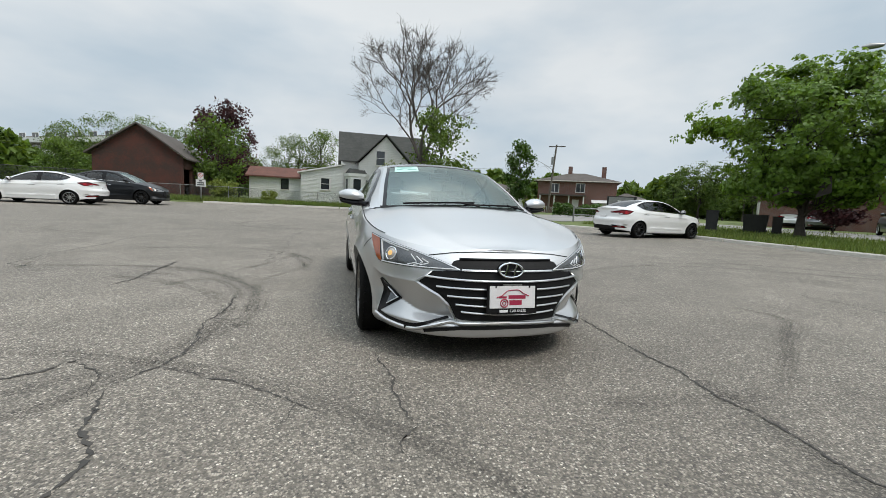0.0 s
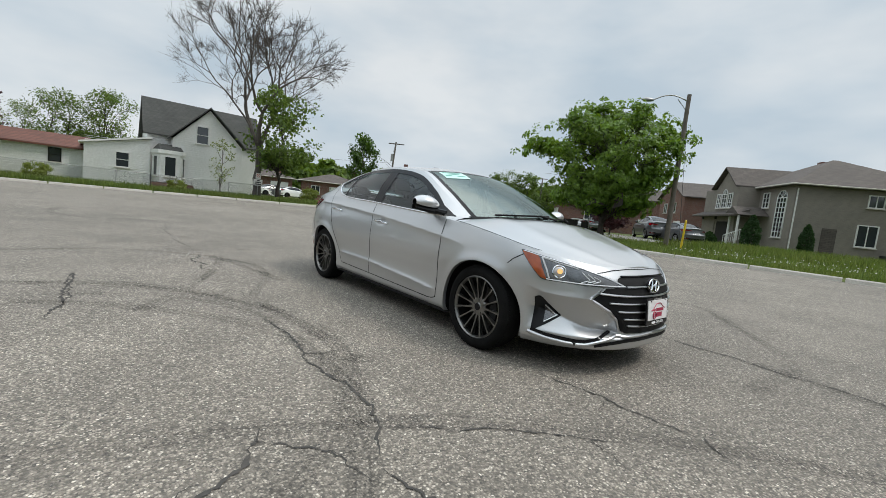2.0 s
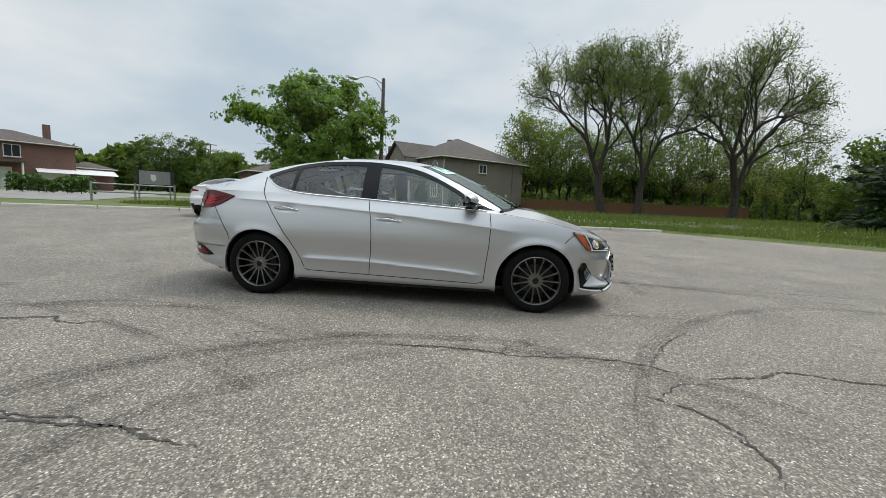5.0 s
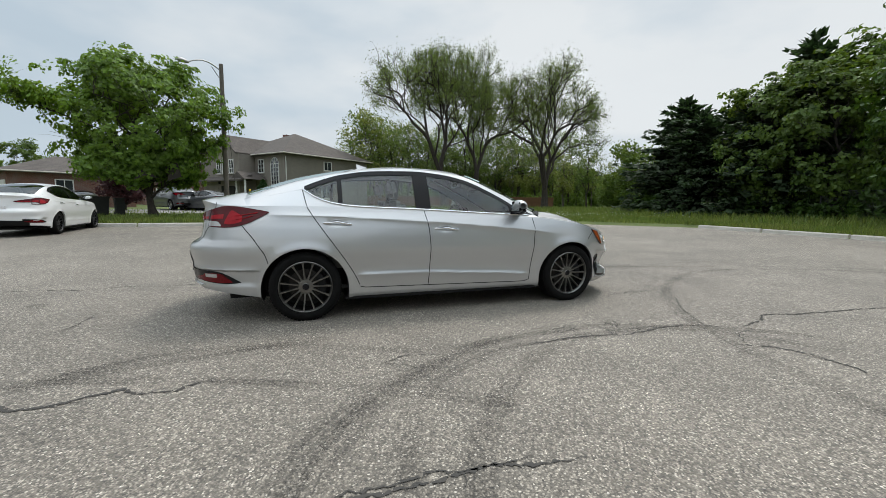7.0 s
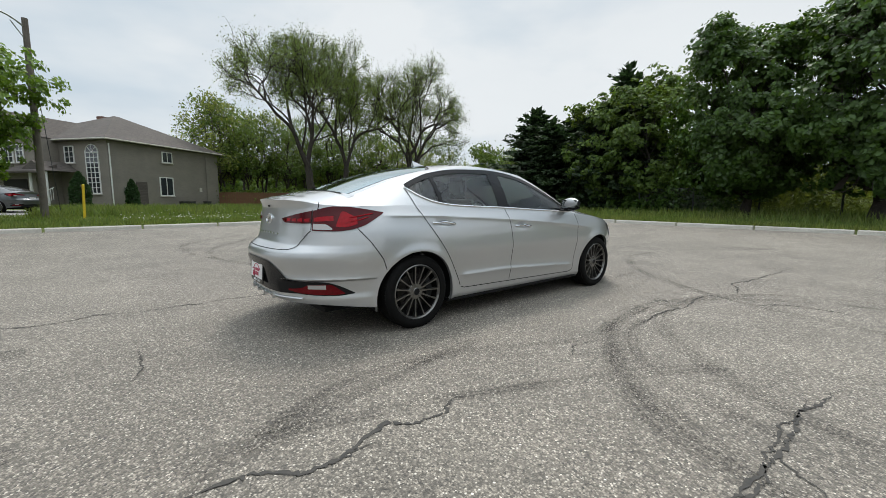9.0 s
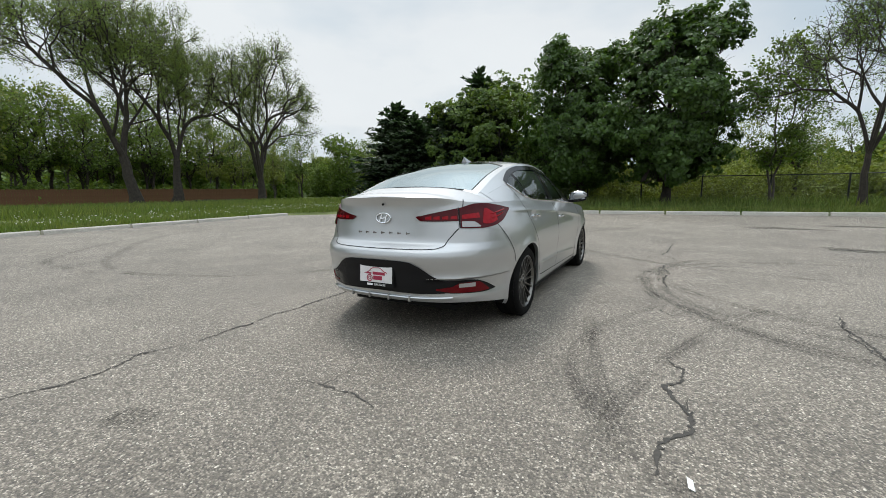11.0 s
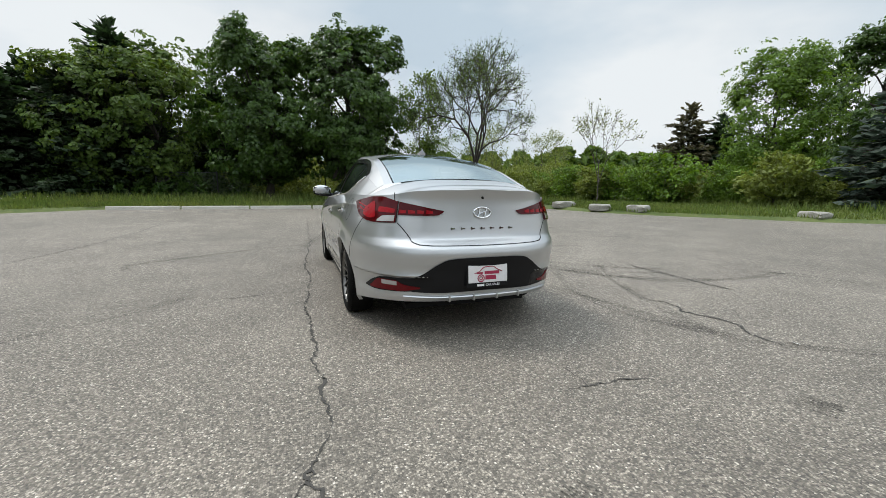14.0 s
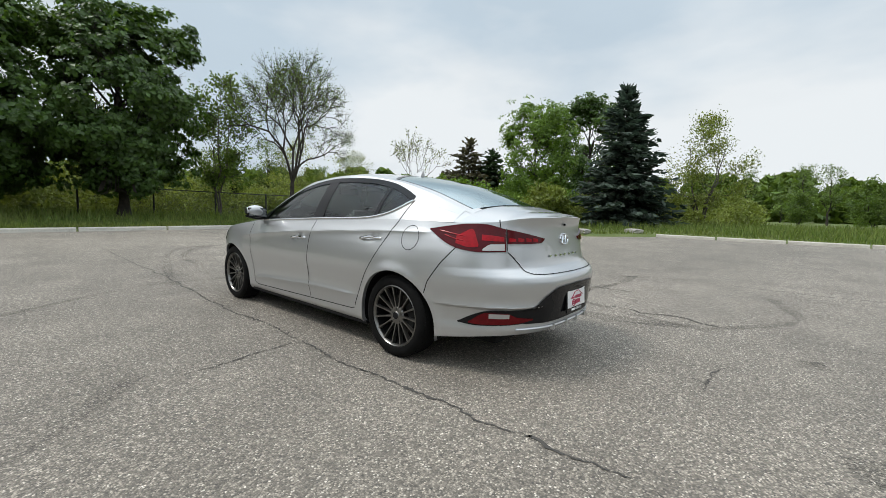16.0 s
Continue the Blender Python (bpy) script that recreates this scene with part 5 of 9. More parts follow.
def text_part(name, words, size, m, material, parent, extrude=0.001, width=None, shear=0.0):
    cu = bpy.data.curves.new(name, "FONT")
    cu.body, cu.size, cu.align_x, cu.align_y, cu.extrude, cu.shear = words, size, "CENTER", "CENTER", extrude, shear
    tmp = bpy.data.objects.new(name, cu)
    me = bpy.data.meshes.new_from_object(tmp)
    bpy.data.objects.remove(tmp)
    co = np.zeros(len(me.vertices) * 3)
    me.vertices.foreach_get("co", co)
    co = co.reshape(-1, 3)
    if width:
        co[:, 0] *= width / (co[:, 0].max() - co[:, 0].min())
    me.vertices.foreach_set("co", co.ravel())
    me.materials.clear()
    me.materials.append(material)
    ob = new(name, me)
    if parent is not None:
        ob.parent = parent
    ob.matrix_basis = m
    return ob


car, doors = build_sedan("sedan", "silver metallic sedan with gunmetal wheels parked on asphalt", pose(0, 0, 0), M_SILVER)


def both(fn):
    for s in (1, -1):
        fn(s, (lambda P: np.asarray(P)) if s > 0 else mirror)


def rear(pts):
    """u from the tail's middle to u from the nose."""
    return [(PLAN_U - u, z) for u, z in pts][::-1]


# shut lines
def shut_lines(s, fl):
    def line(nm, P, N, parent=car, width=0.007):
        g = Geo()
        ribbon(g, fl(P), fl(N), width)
        g.to(nm, M_GAP, parent, sharp=0)
    line("shut_line", *hull_line([(DOOR_F + 0.005, 0.90), (0.905, 0.80), (0.895, 0.6), (0.875, 0.42), (0.86, 0.262)]))
    line("shut_line", *hull_line([(-0.262, 0.968), (-0.225, 0.80), (-0.212, 0.62), (-0.222, 0.42), (-0.232, 0.27)]))
    z = np.linspace(1.0, 0.30, 30)
    line("shut_line", *hull_line([(float(CUT(k)), k) for k in z], 40))
    line("shut_line", *hull_line([(-0.872, 0.283), (-0.83, 0.272), (0.80, 0.243), (0.86, 0.262)], 40))
    line("shut_line", *hull_line([(1.70, 0.752), (1.62, 0.70), (1.585, 0.665)]))                 # fender to bumper
    line("shut_line", *hull_line([(-1.86, 0.852), (-1.76, 0.74), (-1.665, 0.60), (-1.64, 0.52)]))  # quarter panel to bumper
    # the line between quarter panel and rear door, above the shoulder
    X = np.linspace(-1.315, -1.352, 8)
    P = band(X, w_of(X, np.linspace(0.99, 1.15, 8)), 0.001)
    g = Geo()
    ribbon(g, fl(P), fl(np.tile([0, 0.9, 0.43], (8, 1))), 0.007)
    g.to("shut_line", M_GAP, car, sharp=0)
    # bonnet's side line
    ub = np.linspace(u_at(1.78), u_at(0.99), 30)
    Eb = hull(ub, Z_TOP(plan(ub)[0][:, 0]))
    P = Eb + np.array([0, -0.012, 0.004])
    g = Geo()
    ribbon(g, fl(P), fl(np.tile([0.0, 0.35, 0.93], (30, 1))), 0.007, 0.002)
    g.to("shut_line", M_GAP, car, sharp=0)
    # boot lid
    line("shut_line", *uz_line(rear([(0.0, 0.674), (0.40, 0.677), (0.50, 0.682), (0.56, 0.70), (0.60, 0.745), (0.66, 0.80), (0.69, 0.822)]), 40))
    line("shut_line", *uz_line(rear([(0.742, 0.974), (0.748, 1.0), (0.752, 1.03)]), 10))
    # bonnet's front edge
    line("shut_line", *uz_line([(0.0, 0.693), (0.18, 0.695), (0.39, 0.686), (0.55, 0.667)], 30))


both(shut_lines)


def crest(parent, m, size, nm="badge"):
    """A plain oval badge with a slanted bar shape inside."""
    g = Geo()
    a = np.linspace(0, 2 * math.pi, 41)
    g.tube(np.stack([size * np.cos(a), size * 0.56 * np.sin(a), 0 * a], 1), size * 0.085, 8, False)
    for sx in (-0.36, 0.36):
        t = np.linspace(-1, 1, 9)
        g.tube(np.stack([size * (sx + 0.14 * t + 0.05 * np.sign(sx) * t * t), size * 0.46 * t * (1 - 0.08), 0 * t], 1), size * (0.10 - 0.02 * np.abs(t)), 6)
    t = np.linspace(-1, 1, 9)
    g.tube(np.stack([size * 0.36 * t, size * 0.10 * np.sin(t * 1.6), 0 * t], 1), size * 0.075, 6)
    ob = g.to(nm, M_CHROME, parent, "chrome oval badge")
    ob.matrix_basis = m
    return ob


def dealer_plate(parent, m):
    """A black plate frame with a dealer's white card: printed car shape and a strip of letters."""
    fr = part("plate_frame", box_bm(-0.166, 0.166, -0.095, 0.088, -0.006, 0.004, 0.004), M_TRIM, parent, "black plate frame")
    fr.matrix_basis = m
    part("plate", box_bm(-0.150, 0.150, -0.062, 0.074, 0.004, 0.008, 0.002), M_PLATE, fr, "white dealer plate")
    g = Geo()
    t = np.linspace(-0.105, 0.105, 23)
    top = pchip((-0.105, 0.004), (-0.07, 0.016), (-0.03, 0.046), (0.03, 0.05), (0.075, 0.026), (0.105, 0.014))(t)
    g.tube(np.stack([t, top, np.full(23, 0.0095)], 1), 0.0032, 4)
    for cx in (-0.055,):
        a = np.linspace(0, 2 * math.pi, 17)
        g.tube(np.stack([cx + 0.024 * np.cos(a), -0.03 + 0.024 * np.sin(a), np.full(17, 0.0095)], 1), 0.004, 4, False)
        g.tube(np.stack([cx + 0.011 * np.cos(a), -0.03 + 0.011 * np.sin(a), np.full(17, 0.0095)], 1), 0.003, 4, False)
    g.to("printed_car_shape", M_LOGORED, fr)
    for k, (x0, x1, y0, y1) in enumerate(((-0.028, 0.085, -0.004, 0.018), (-0.022, 0.06, -0.042, -0.012), (-0.09, -0.04, 0.0, 0.012))):
        part("printed_bar", box_bm(x0, x1, y0, y1, 0.0085, 0.0095), M_LOGORED, fr)
    for x0 in (-0.11, 0.11):
        g = Geo()
        g.tube([(x0, 0.068, 0.006), (x0, 0.068, 0.011)], 0.006, 8)
        g.to("plate_screw", M_TRIM, fr)
    text_part("frame_lettering", "CAR SALES", 0.023, pose(0.036, -0.079, 0.0055), M_WHITEPRINT, fr, 0.0006, 0.105)
    part("lettering_bar", box_bm(-0.083, -0.03, -0.0865, -0.0715, 0.004, 0.0055), M_WHITEPRINT, fr)
    part("lettering_bar", box_bm(-0.062, 0.062, 0.0765, 0.0835, 0.004, 0.0055), M_SATIN, fr)


# ---- nose ----
def nose():
    g = Geo()                                      # dark grille opening
    lo = [(0.0, 0.284), (0.30, 0.292), (0.345, 0.31), (0.39, 0.388), (0.458, 0.443), (0.60, 0.507)]
    hi = [(0.0, 0.650), (0.30, 0.648), (0.37, 0.640), (0.395, 0.605), (0.42, 0.583), (0.50, 0.577), (0.60, 0.511)]
    P = patch_between(lo, hi, 0.004, 60, 14)
    g.grid(P)
    g.grid(mirror(P))
    gr = g.to("grille", M_PLASTIC, car, "black grille with bright bars", sharp=0)
    for z, w, th, rise in ((0.586, 0.315, 0.0065, 0.002), (0.527, 0.545, 0.007, 0.018), (0.479, 0.47, 0.006, 0.010), (0.427, 0.40, 0.006, 0.010), (0.376, 0.345, 0.006, 0.012), (0.330, 0.31, 0.006, 0.014)):
        u = np.linspace(-w, w, 41)
        Pb = hull_patch(np.abs(u), np.full(41, z) + rise * (u / w) ** 2, 0.014)
        Pb[:, 1] *= np.where(u < 0, -1, 1)
        g = Geo()
        g.tube(Pb, th, 6)
        g.to("grille_bar", M_SATIN, gr, "bright satin grille bar")
        g = Geo()
        ribbon(g, Pb + np.array([-0.008, 0, -0.024]), np.tile([1.0, 0, 0.1], (41, 1)), 0.012, 0.0)
        g.to("grille_slat", M_PLASTIC, gr)
    for s in (1, -1):
        fl = (lambda P: P) if s > 0 else mirror
        P, N = uz_line([(0.338, 0.292), (0.388, 0.383), (0.456, 0.438), (0.606, 0.506), (0.508, 0.576)], 40)
        g = Geo()
        g.tube(fl(P + N * 0.008), np.interp(np.linspace(0, 1, 40), (0, 0.6, 0.72, 1), (0.008, 0.0125, 0.009, 0.006)), 6)
        g.to("grille_surround", M_SATIN, gr)
    u = np.linspace(-0.335, 0.335, 31)
    Pb = hull_patch(np.abs(u), np.full(31, 0.650), 0.008)
    Pb[:, 1] *= np.where(u < 0, -1, 1)
    g = Geo()
    g.tube(Pb, 0.008, 6)
    g.to("grille_top_edge", M_TRIM, gr)
    c = hull_patch(np.array([0.001]), np.array([0.598]), 0.035)[0]
    back = Geo()
    a = np.linspace(0, 2 * math.pi, 30, endpoint=False)
    back.prism(np.stack([0 * a + c[0] - 0.015, 0.088 * np.cos(a), 0.600 + 0.052 * np.sin(a)], 1), (0.008, 0, 0))
    back.to("badge_base", M_TRIM, gr)
    crest(car, pose(c[0] + 0.002, 0, 0.600, 80, 0, 90), 0.078)
    dealer_plate(car, pose(2.238, 0.0, 0.437, 84, 0, 90))


nose()


def headlamp(s, fl):
    lo = [(0.31, 0.583), (0.42, 0.584), (0.60, 0.586), (0.78, 0.590), (0.92, 0.596), (0.985, 0.646), (1.05, 0.715), (1.09, 0.762)]
    hi = [(0.31, 0.589), (0.42, 0.627), (0.56, 0.664), (0.69, 0.695), (0.84, 0.724), (0.97, 0.748), (1.05, 0.763), (1.09, 0.769)]
    g = Geo()
    solid(g, fl(patch_between(lo, hi, 0.008, 46, 10)), 0.012)
    lamp = g.to("headlight", M_LAMPDARK, car, "smoked headlight with white strips", sharp=40)
    fl_lo, fl_hi = pchip(*lo), pchip(*hi)

    def strip(nm, material, pts, wd, lift=0.010, n=20):
        P, N = uz_line(pts, n)
        gg = Geo()
        gg.tube(fl(P + N * lift), wd, 5)
        gg.to(nm, material, lamp)
    us_ = np.linspace(0.33, 0.90, 14)
    strip("lamp_strip", M_LED, [(u_, float(fl_lo(u_)) + 0.008) for u_ in us_], 0.004)
    strip("lamp_rim", M_SATIN, [(u_, float(fl_hi(u_)) - 0.006) for u_ in us_], 0.004)
    strip("lamp_rim", M_SATIN, [(u_, float(fl_hi(u_)) - 0.006) for u_ in np.linspace(0.90, 1.07, 8)], 0.003)
    for k in range(3):
        u0 = 0.545 + 0.042 * k
        strip("lamp_chevron", M_LED, [(u0 + 0.045, float(fl_hi(u0 + 0.045)) - 0.030), (u0 - 0.012, 0.618), (u0 + 0.05, 0.603)], 0.0038, 0.0095, 12)
    g = Geo()
    g.grid(fl(patch_between([(0.90, 0.600), (0.925, 0.606), (0.985, 0.652), (1.05, 0.720), (1.078, 0.754)], [(0.90, 0.606), (0.93, 0.66), (0.972, 0.738), (1.05, 0.757), (1.078, 0.761)], 0.0105, 18, 6)))
    g.to("amber_marker", M_AMBER, lamp, "amber side marker")
    strip("lamp_strip", M_LED, [(0.882, 0.607), (0.905, 0.66), (0.948, 0.732)], 0.006)
    strip("lamp_strip", M_LED, [(0.948, 0.732), (0.84, 0.708), (0.70, 0.680)], 0.0045)
    c, n = hull(np.array([0.825]), np.array([0.655]))[0], hull_n(np.array([0.825]), np.array([0.655]))[0]
    e1 = np.cross(n, [0, 0, 1.0])
    e1 /= np.linalg.norm(e1)
    e2 = np.cross(e1, n)
    g = Geo()
    a = np.linspace(0, 2 * math.pi, 25)
    rows = [[c + n * (0.009 + 0.012 * math.cos(b)) + 0.034 * math.sin(b) * (math.cos(k) * e1 + math.sin(k) * e2) for k in a] for b in np.linspace(0.02, 1.57, 7)]
    g.grid(fl(np.array(rows)))
    g.to("projector_lens", M_LAMPCLEAR, lamp, "round projector lens")
    if s < 0:
        # warm glow of the lens seen head-on, added as an emissive disc
        g = Geo()
        g.grid(fl(np.array([[c + n * 0.0215 + r_ * (math.cos(k) * e1 + math.sin(k) * e2) for k in a] for r_ in (0.001, 0.017)])) + np.array([0.004, 0, 0]))
        g.to("lens_glow_disc", M_WARMDISC, lamp, "warm glowing disc on the projector lens")
    g = Geo()
    g.tube(fl(np.array([c + n * 0.010 + 0.04 * (math.cos(k) * e1 + math.sin(k) * e2) for k in a])), 0.005, 6, False)
    g.to("projector_ring", M_CHROME, lamp)


both(headlamp)


def fog_corner(s, fl):
    g = Geo()                                     # black pocket
    solid(g, fl(patch_between([(0.772, 0.362), (0.87, 0.300), (0.965, 0.243)], [(0.772, 0.368), (0.87, 0.438), (0.93, 0.484), (0.965, 0.472)], 0.004, 22, 9)), 0.008)
    pocket = g.to("fog_light_pocket", M_TRIM, car, "black corner pocket")
    g = Geo()
    solid(g, fl(patch_between([(0.798, 0.362), (0.85, 0.332), (0.888, 0.308)], [(0.798, 0.366), (0.85, 0.406), (0.888, 0.434)], 0.012, 12, 6)), 0.008)
    fog = g.to("fog_light", M_LAMPDARK, pocket, "clear triangular fog lamp")
    for pts in ([(0.80, 0.366), (0.886, 0.432)], [(0.80, 0.362), (0.886, 0.310)]):
        P, N = uz_line(pts, 8)
        g = Geo()
        g.tube(fl(P + N * 0.013), 0.004, 5)
        g.to("lamp_rim", M_SATIN, fog)
    P, N = uz_line([(0.985, 0.240), (0.93, 0.228), (0.86, 0.218), (0.73, 0.209), (0.66, 0.206), (0.60, 0.210), (0.53, 0.232), (0.46, 0.254), (0.38, 0.268), (0.0, 0.274)], 70)
    g = Geo()
    g.tube(fl(P + N * 0.006), 0.0105, 7)
    g.to("chin_trim", M_SATIN, car, "satin silver chin trim")
    P, N = uz_line([(0.965, 0.258), (0.86, 0.240), (0.73, 0.231), (0.66, 0.228), (0.60, 0.232), (0.53, 0.254), (0.46, 0.275), (0.39, 0.289)], 50)
    g = Geo()
    ribbon(g, fl(P), fl(N), 0.022, 0.003)
    g.to("chin_gap", M_TRIM, car, sharp=0)
    P, N = uz_line([(0.54, 0.206), (0.44, 0.228), (0.30, 0.246), (0.0, 0.250)], 30)
    g = Geo()
    ribbon(g, fl(P), fl(N), 0.024, 0.004)
    g.to("chin_lip", M_PLASTIC, car, sharp=0)


both(fog_corner)


# ---- tail ----
def tail_lamp(s, fl):
    U0 = PLAN_U
    lo = [(U0 - u, z) for u, z in ((1.28, 0.948), (1.20, 0.903), (1.11, 0.858), (1.0, 0.829), (0.88, 0.819), (0.705, 0.823))]
    hi = [(U0 - u, z) for u, z in ((1.28, 0.953), (1.20, 0.968), (1.11, 0.982), (0.98, 0.997), (0.88, 0.999), (0.705, 0.968))]
    g = Geo()
    solid(g, fl(patch_between(lo, hi, 0.010, 40, 10)), 0.014)
    lamp = g.to("tail_light", M_LAMPRED, car, "red tail light on the corner", sharp=40)
    lo2 = [(U0 - 0.692, 0.876), (U0 - 0.50, 0.873), (U0 - 0.36, 0.876), (U0 - 0.31, 0.900)]
    hi2 = [(U0 - 0.692, 0.967), (U0 - 0.50, 0.938), (U0 - 0.36, 0.915), (U0 - 0.31, 0.908)]
    g = Geo()
    solid(g, fl(patch_between(lo2, hi2, 0.010, 24, 7)), 0.014)
    lid = g.to("boot_lid_light", M_LAMPRED, car, "tapering red lamp on the boot lid", sharp=40)

    def strip(nm, material, parent, pts, wd, lift=0.0115):
        P, N = uz_line([(U0 - u, z) for u, z in pts], 20)
        gg = Geo()
        gg.tube(fl(P + N * lift), wd, 5)
        gg.to(nm, material, parent)
    # lit areas of the lamp as brighter red colour, without emission
    def glow_panel(parent, lo_, hi_):
        gg = Geo()
        gg.grid(fl(patch_between([(U0 - u, z) for u, z in lo_], [(U0 - u, z) for u, z in hi_], 0.0125, 14, 4)))
        gg.to("lamp_panel", M_LAMPBRIGHT, parent, "brighter red lamp panel", sharp=0)
    for k in range(4):
        glow_panel(lid, ((0.68 - 0.075 * k, 0.886), (0.625 - 0.075 * k, 0.888)), ((0.68 - 0.075 * k, 0.912), (0.625 - 0.075 * k, 0.906)))
    glow_panel(lamp, ((1.06, 0.868), (0.96, 0.846), (0.90, 0.850)), ((1.04, 0.925), (0.95, 0.962), (0.90, 0.868)))
    glow_panel(lamp, ((0.88, 0.892), (0.78, 0.889), (0.72, 0.888)), ((0.90, 0.930), (0.78, 0.922), (0.72, 0.915)))
    strip("lamp_strip", M_LAMPBRIGHT, lamp, [(1.0, 0.915), (1.08, 0.926), (1.19, 0.944)], 0.005)
    strip("lamp_strip", M_LAMPBRIGHT, lamp, [(1.0, 0.885), (1.08, 0.898), (1.15, 0.918)], 0.004)
    g = Geo()
    g.grid(fl(patch_between([(U0 - 0.87, 0.828), (U0 - 0.80, 0.829), (U0 - 0.715, 0.831)], [(U0 - 0.87, 0.838), (U0 - 0.82, 0.868), (U0 - 0.715, 0.872)], 0.013, 10, 4)))
    g.to("reversing_lamp", M_LAMPCLEAR, lamp, "clear reversing lamp")
    P, N = uz_line([(U0 - 0.698, 0.826), (U0 - 0.698, 0.972)], 10)
    g = Geo()
    ribbon(g, fl(P), fl(N), 0.007, 0.0108)
    g.to("shut_line", M_GAP, lamp, sharp=0)
    # low black insert with a red reflector
    lo3 = [(U0 - u, z) for u, z in ((1.03, 0.350), (0.90, 0.338), (0.67, 0.346), (0.46, 0.364))]
    hi3 = [(U0 - u, z) for u, z in ((1.03, 0.356), (0.90, 0.418), (0.82, 0.440), (0.67, 0.447), (0.46, 0.452))]
    g = Geo()
    solid(g, fl(patch_between(lo3, hi3, 0.005, 24, 6)), 0.01)
    ins = g.to("bumper_insert", M_TRIM, car, "black lower bumper insert", sharp=40)
    g = Geo()
    solid(g, fl(patch_between([(U0 - 0.95, 0.352), (U0 - 0.88, 0.347), (U0 - 0.66, 0.354), (U0 - 0.49, 0.378)], [(U0 - 0.95, 0.362), (U0 - 0.83, 0.428), (U0 - 0.68, 0.426), (U0 - 0.62, 0.402), (U0 - 0.49, 0.388)], 0.011, 22, 6)), 0.008)
    g.to("bumper_reflector", M_LAMPREFL, ins, "red bumper reflector")
    g = Geo()
    g.grid(fl(patch_between([(U0 - 0.81, 0.392), (U0 - 0.67, 0.394)], [(U0 - 0.79, 0.424), (U0 - 0.67, 0.423)], 0.0125, 8, 3)))
    g.to("rear_fog_lamp", M_LAMPCLEAR, ins)


both(tail_lamp)


def tail():
    U0 = PLAN_U
    g = Geo()
    P = patch_between([(U0 - 0.56, 0.352), (U0 - 0.48, 0.350), (U0, 0.356)], [(U0 - 0.56, 0.452), (U0 - 0.50, 0.468), (U0 - 0.363, 0.553), (U0 - 0.29, 0.586), (U0 - 0.21, 0.594), (U0, 0.597)], 0.006, 40, 10)
    g.grid(P)
    g.grid(mirror(P))
    g.to("plate_recess", M_TRIM, car, "gloss black panel round the rear plate", sharp=0)
    g = Geo()
    u = np.linspace(-0.62, 0.62, 41)
    Pb = hull_patch(U0 - np.abs(u), np.full(41, 0.318), 0.008)
    Pb[:, 1] *= np.where(u < 0, -1, 1)
    g.tube(Pb, 0.008, 6)
    g.to("diffuser_trim", M_SATIN, car, "silver diffuser strip")
    for y_ in (-0.27, -0.09, 0.09, 0.27):
        p = hull_patch(np.array([U0 - abs(y_)]), np.array([0.31]), 0.015)[0]
        part("diffuser_fin", box_bm(p[0] - 0.012, p[0] + 0.02, y_ - 0.006, y_ + 0.006, 0.285, 0.33, 0.003), M_SATIN, car)
    p = hull_patch(np.array([U0]), np.array([0.47]), 0.012)[0]
    dealer_plate(car, pose(p[0], 0, 0.478, 86, 0, -90))
    p = hull_patch(np.array([U0]), np.array([0.892]), 0.006)[0]
    crest(car, pose(p[0], 0, 0.895, 80, 0, -90), 0.066)
    for k in range(7):                            # the name on the boot lid: plain bars
        yb = 0.225 - 0.075 * k
        p = hull_patch(np.array([U0 - abs(yb)]), np.array([0.785]), 0.003)[0]
        bm = box_bm(-0.017, 0.017, -0.004, 0.004, -0.002, 0.003, 0.001)
        box_bm(-0.015, -0.006, -0.009, 0.009, -0.002, 0.003, 0.001, bm=bm)
        ob = part("badge_bar", bm, M_CHROME, car)
        ob.matrix_basis = pose(p[0], yb, 0.785, 84, 0, -90)
    p = hull_patch(np.array([U0]), np.array([1.0]), 0.004)[0]
    g = Geo()
    g.tube([(p[0], 0, 1.0), (p[0] - 0.01, 0, 0.998)], 0.009, 10)
    g.to("rear_camera", M_TRIM, car)
    # aerial fin
    fin = Geo()
    fin.add([(-0.66, -0.028, 1.402), (-0.66, 0.028, 1.402), (-0.80, 0.032, 1.388), (-0.80, -0.032, 1.388), (-0.80, 0.0, 1.452), (-0.72, 0, 1.425)],
            [(0, 1, 5), (1, 2, 4, 5), (0, 5, 4, 3), (2, 3, 4)])
    fin.to("aerial_fin", M_SILVER, car, smooth=False)
    # fuel flap on the left
    g = Geo()
    a = np.linspace(0, 2 * math.pi, 33)
    uc = u_at(-1.475)
    Pf, Nf = hull(uc + 0.078 * np.cos(a), 0.885 + 0.085 * np.sin(a)), hull_n(uc + 0.078 * np.cos(a), 0.885 + 0.085 * np.sin(a))
    ribbon(g, Pf, Nf, 0.005, 0.0012)
    g.to("fuel_flap_line", M_GAP, car, sharp=0)
    # wipers and cowl
    cw = Geo()
    qv = np.linspace(-0.97, 0.97, 31)
    cw.grid(np.stack([cap(np.full(31, 0.0), qv) + np.array([0.075, 0, -0.024]), cap(np.full(31, 0.02), qv) + np.array([0.0, 0, 0.004])], 0))
    cw.to("cowl", M_PLASTIC, car, sharp=0)
    for q0, q1 in ((-0.72, 0.12), (0.08, 0.82)):
        g = Geo()
        qq = np.linspace(q0, q1, 12)
        g.tube(cap(np.linspace(0.035, 0.075, 12), qq, 0.014), 0.008, 5)
        g.tube(cap(np.array([0.0, 0.02, 0.05]), np.array([q1 + 0.04, q1 - 0.05, q1 - 0.22]), 0.024), 0.009, 5)
        g.to("wiper", M_PLASTIC, car, "black wiper")
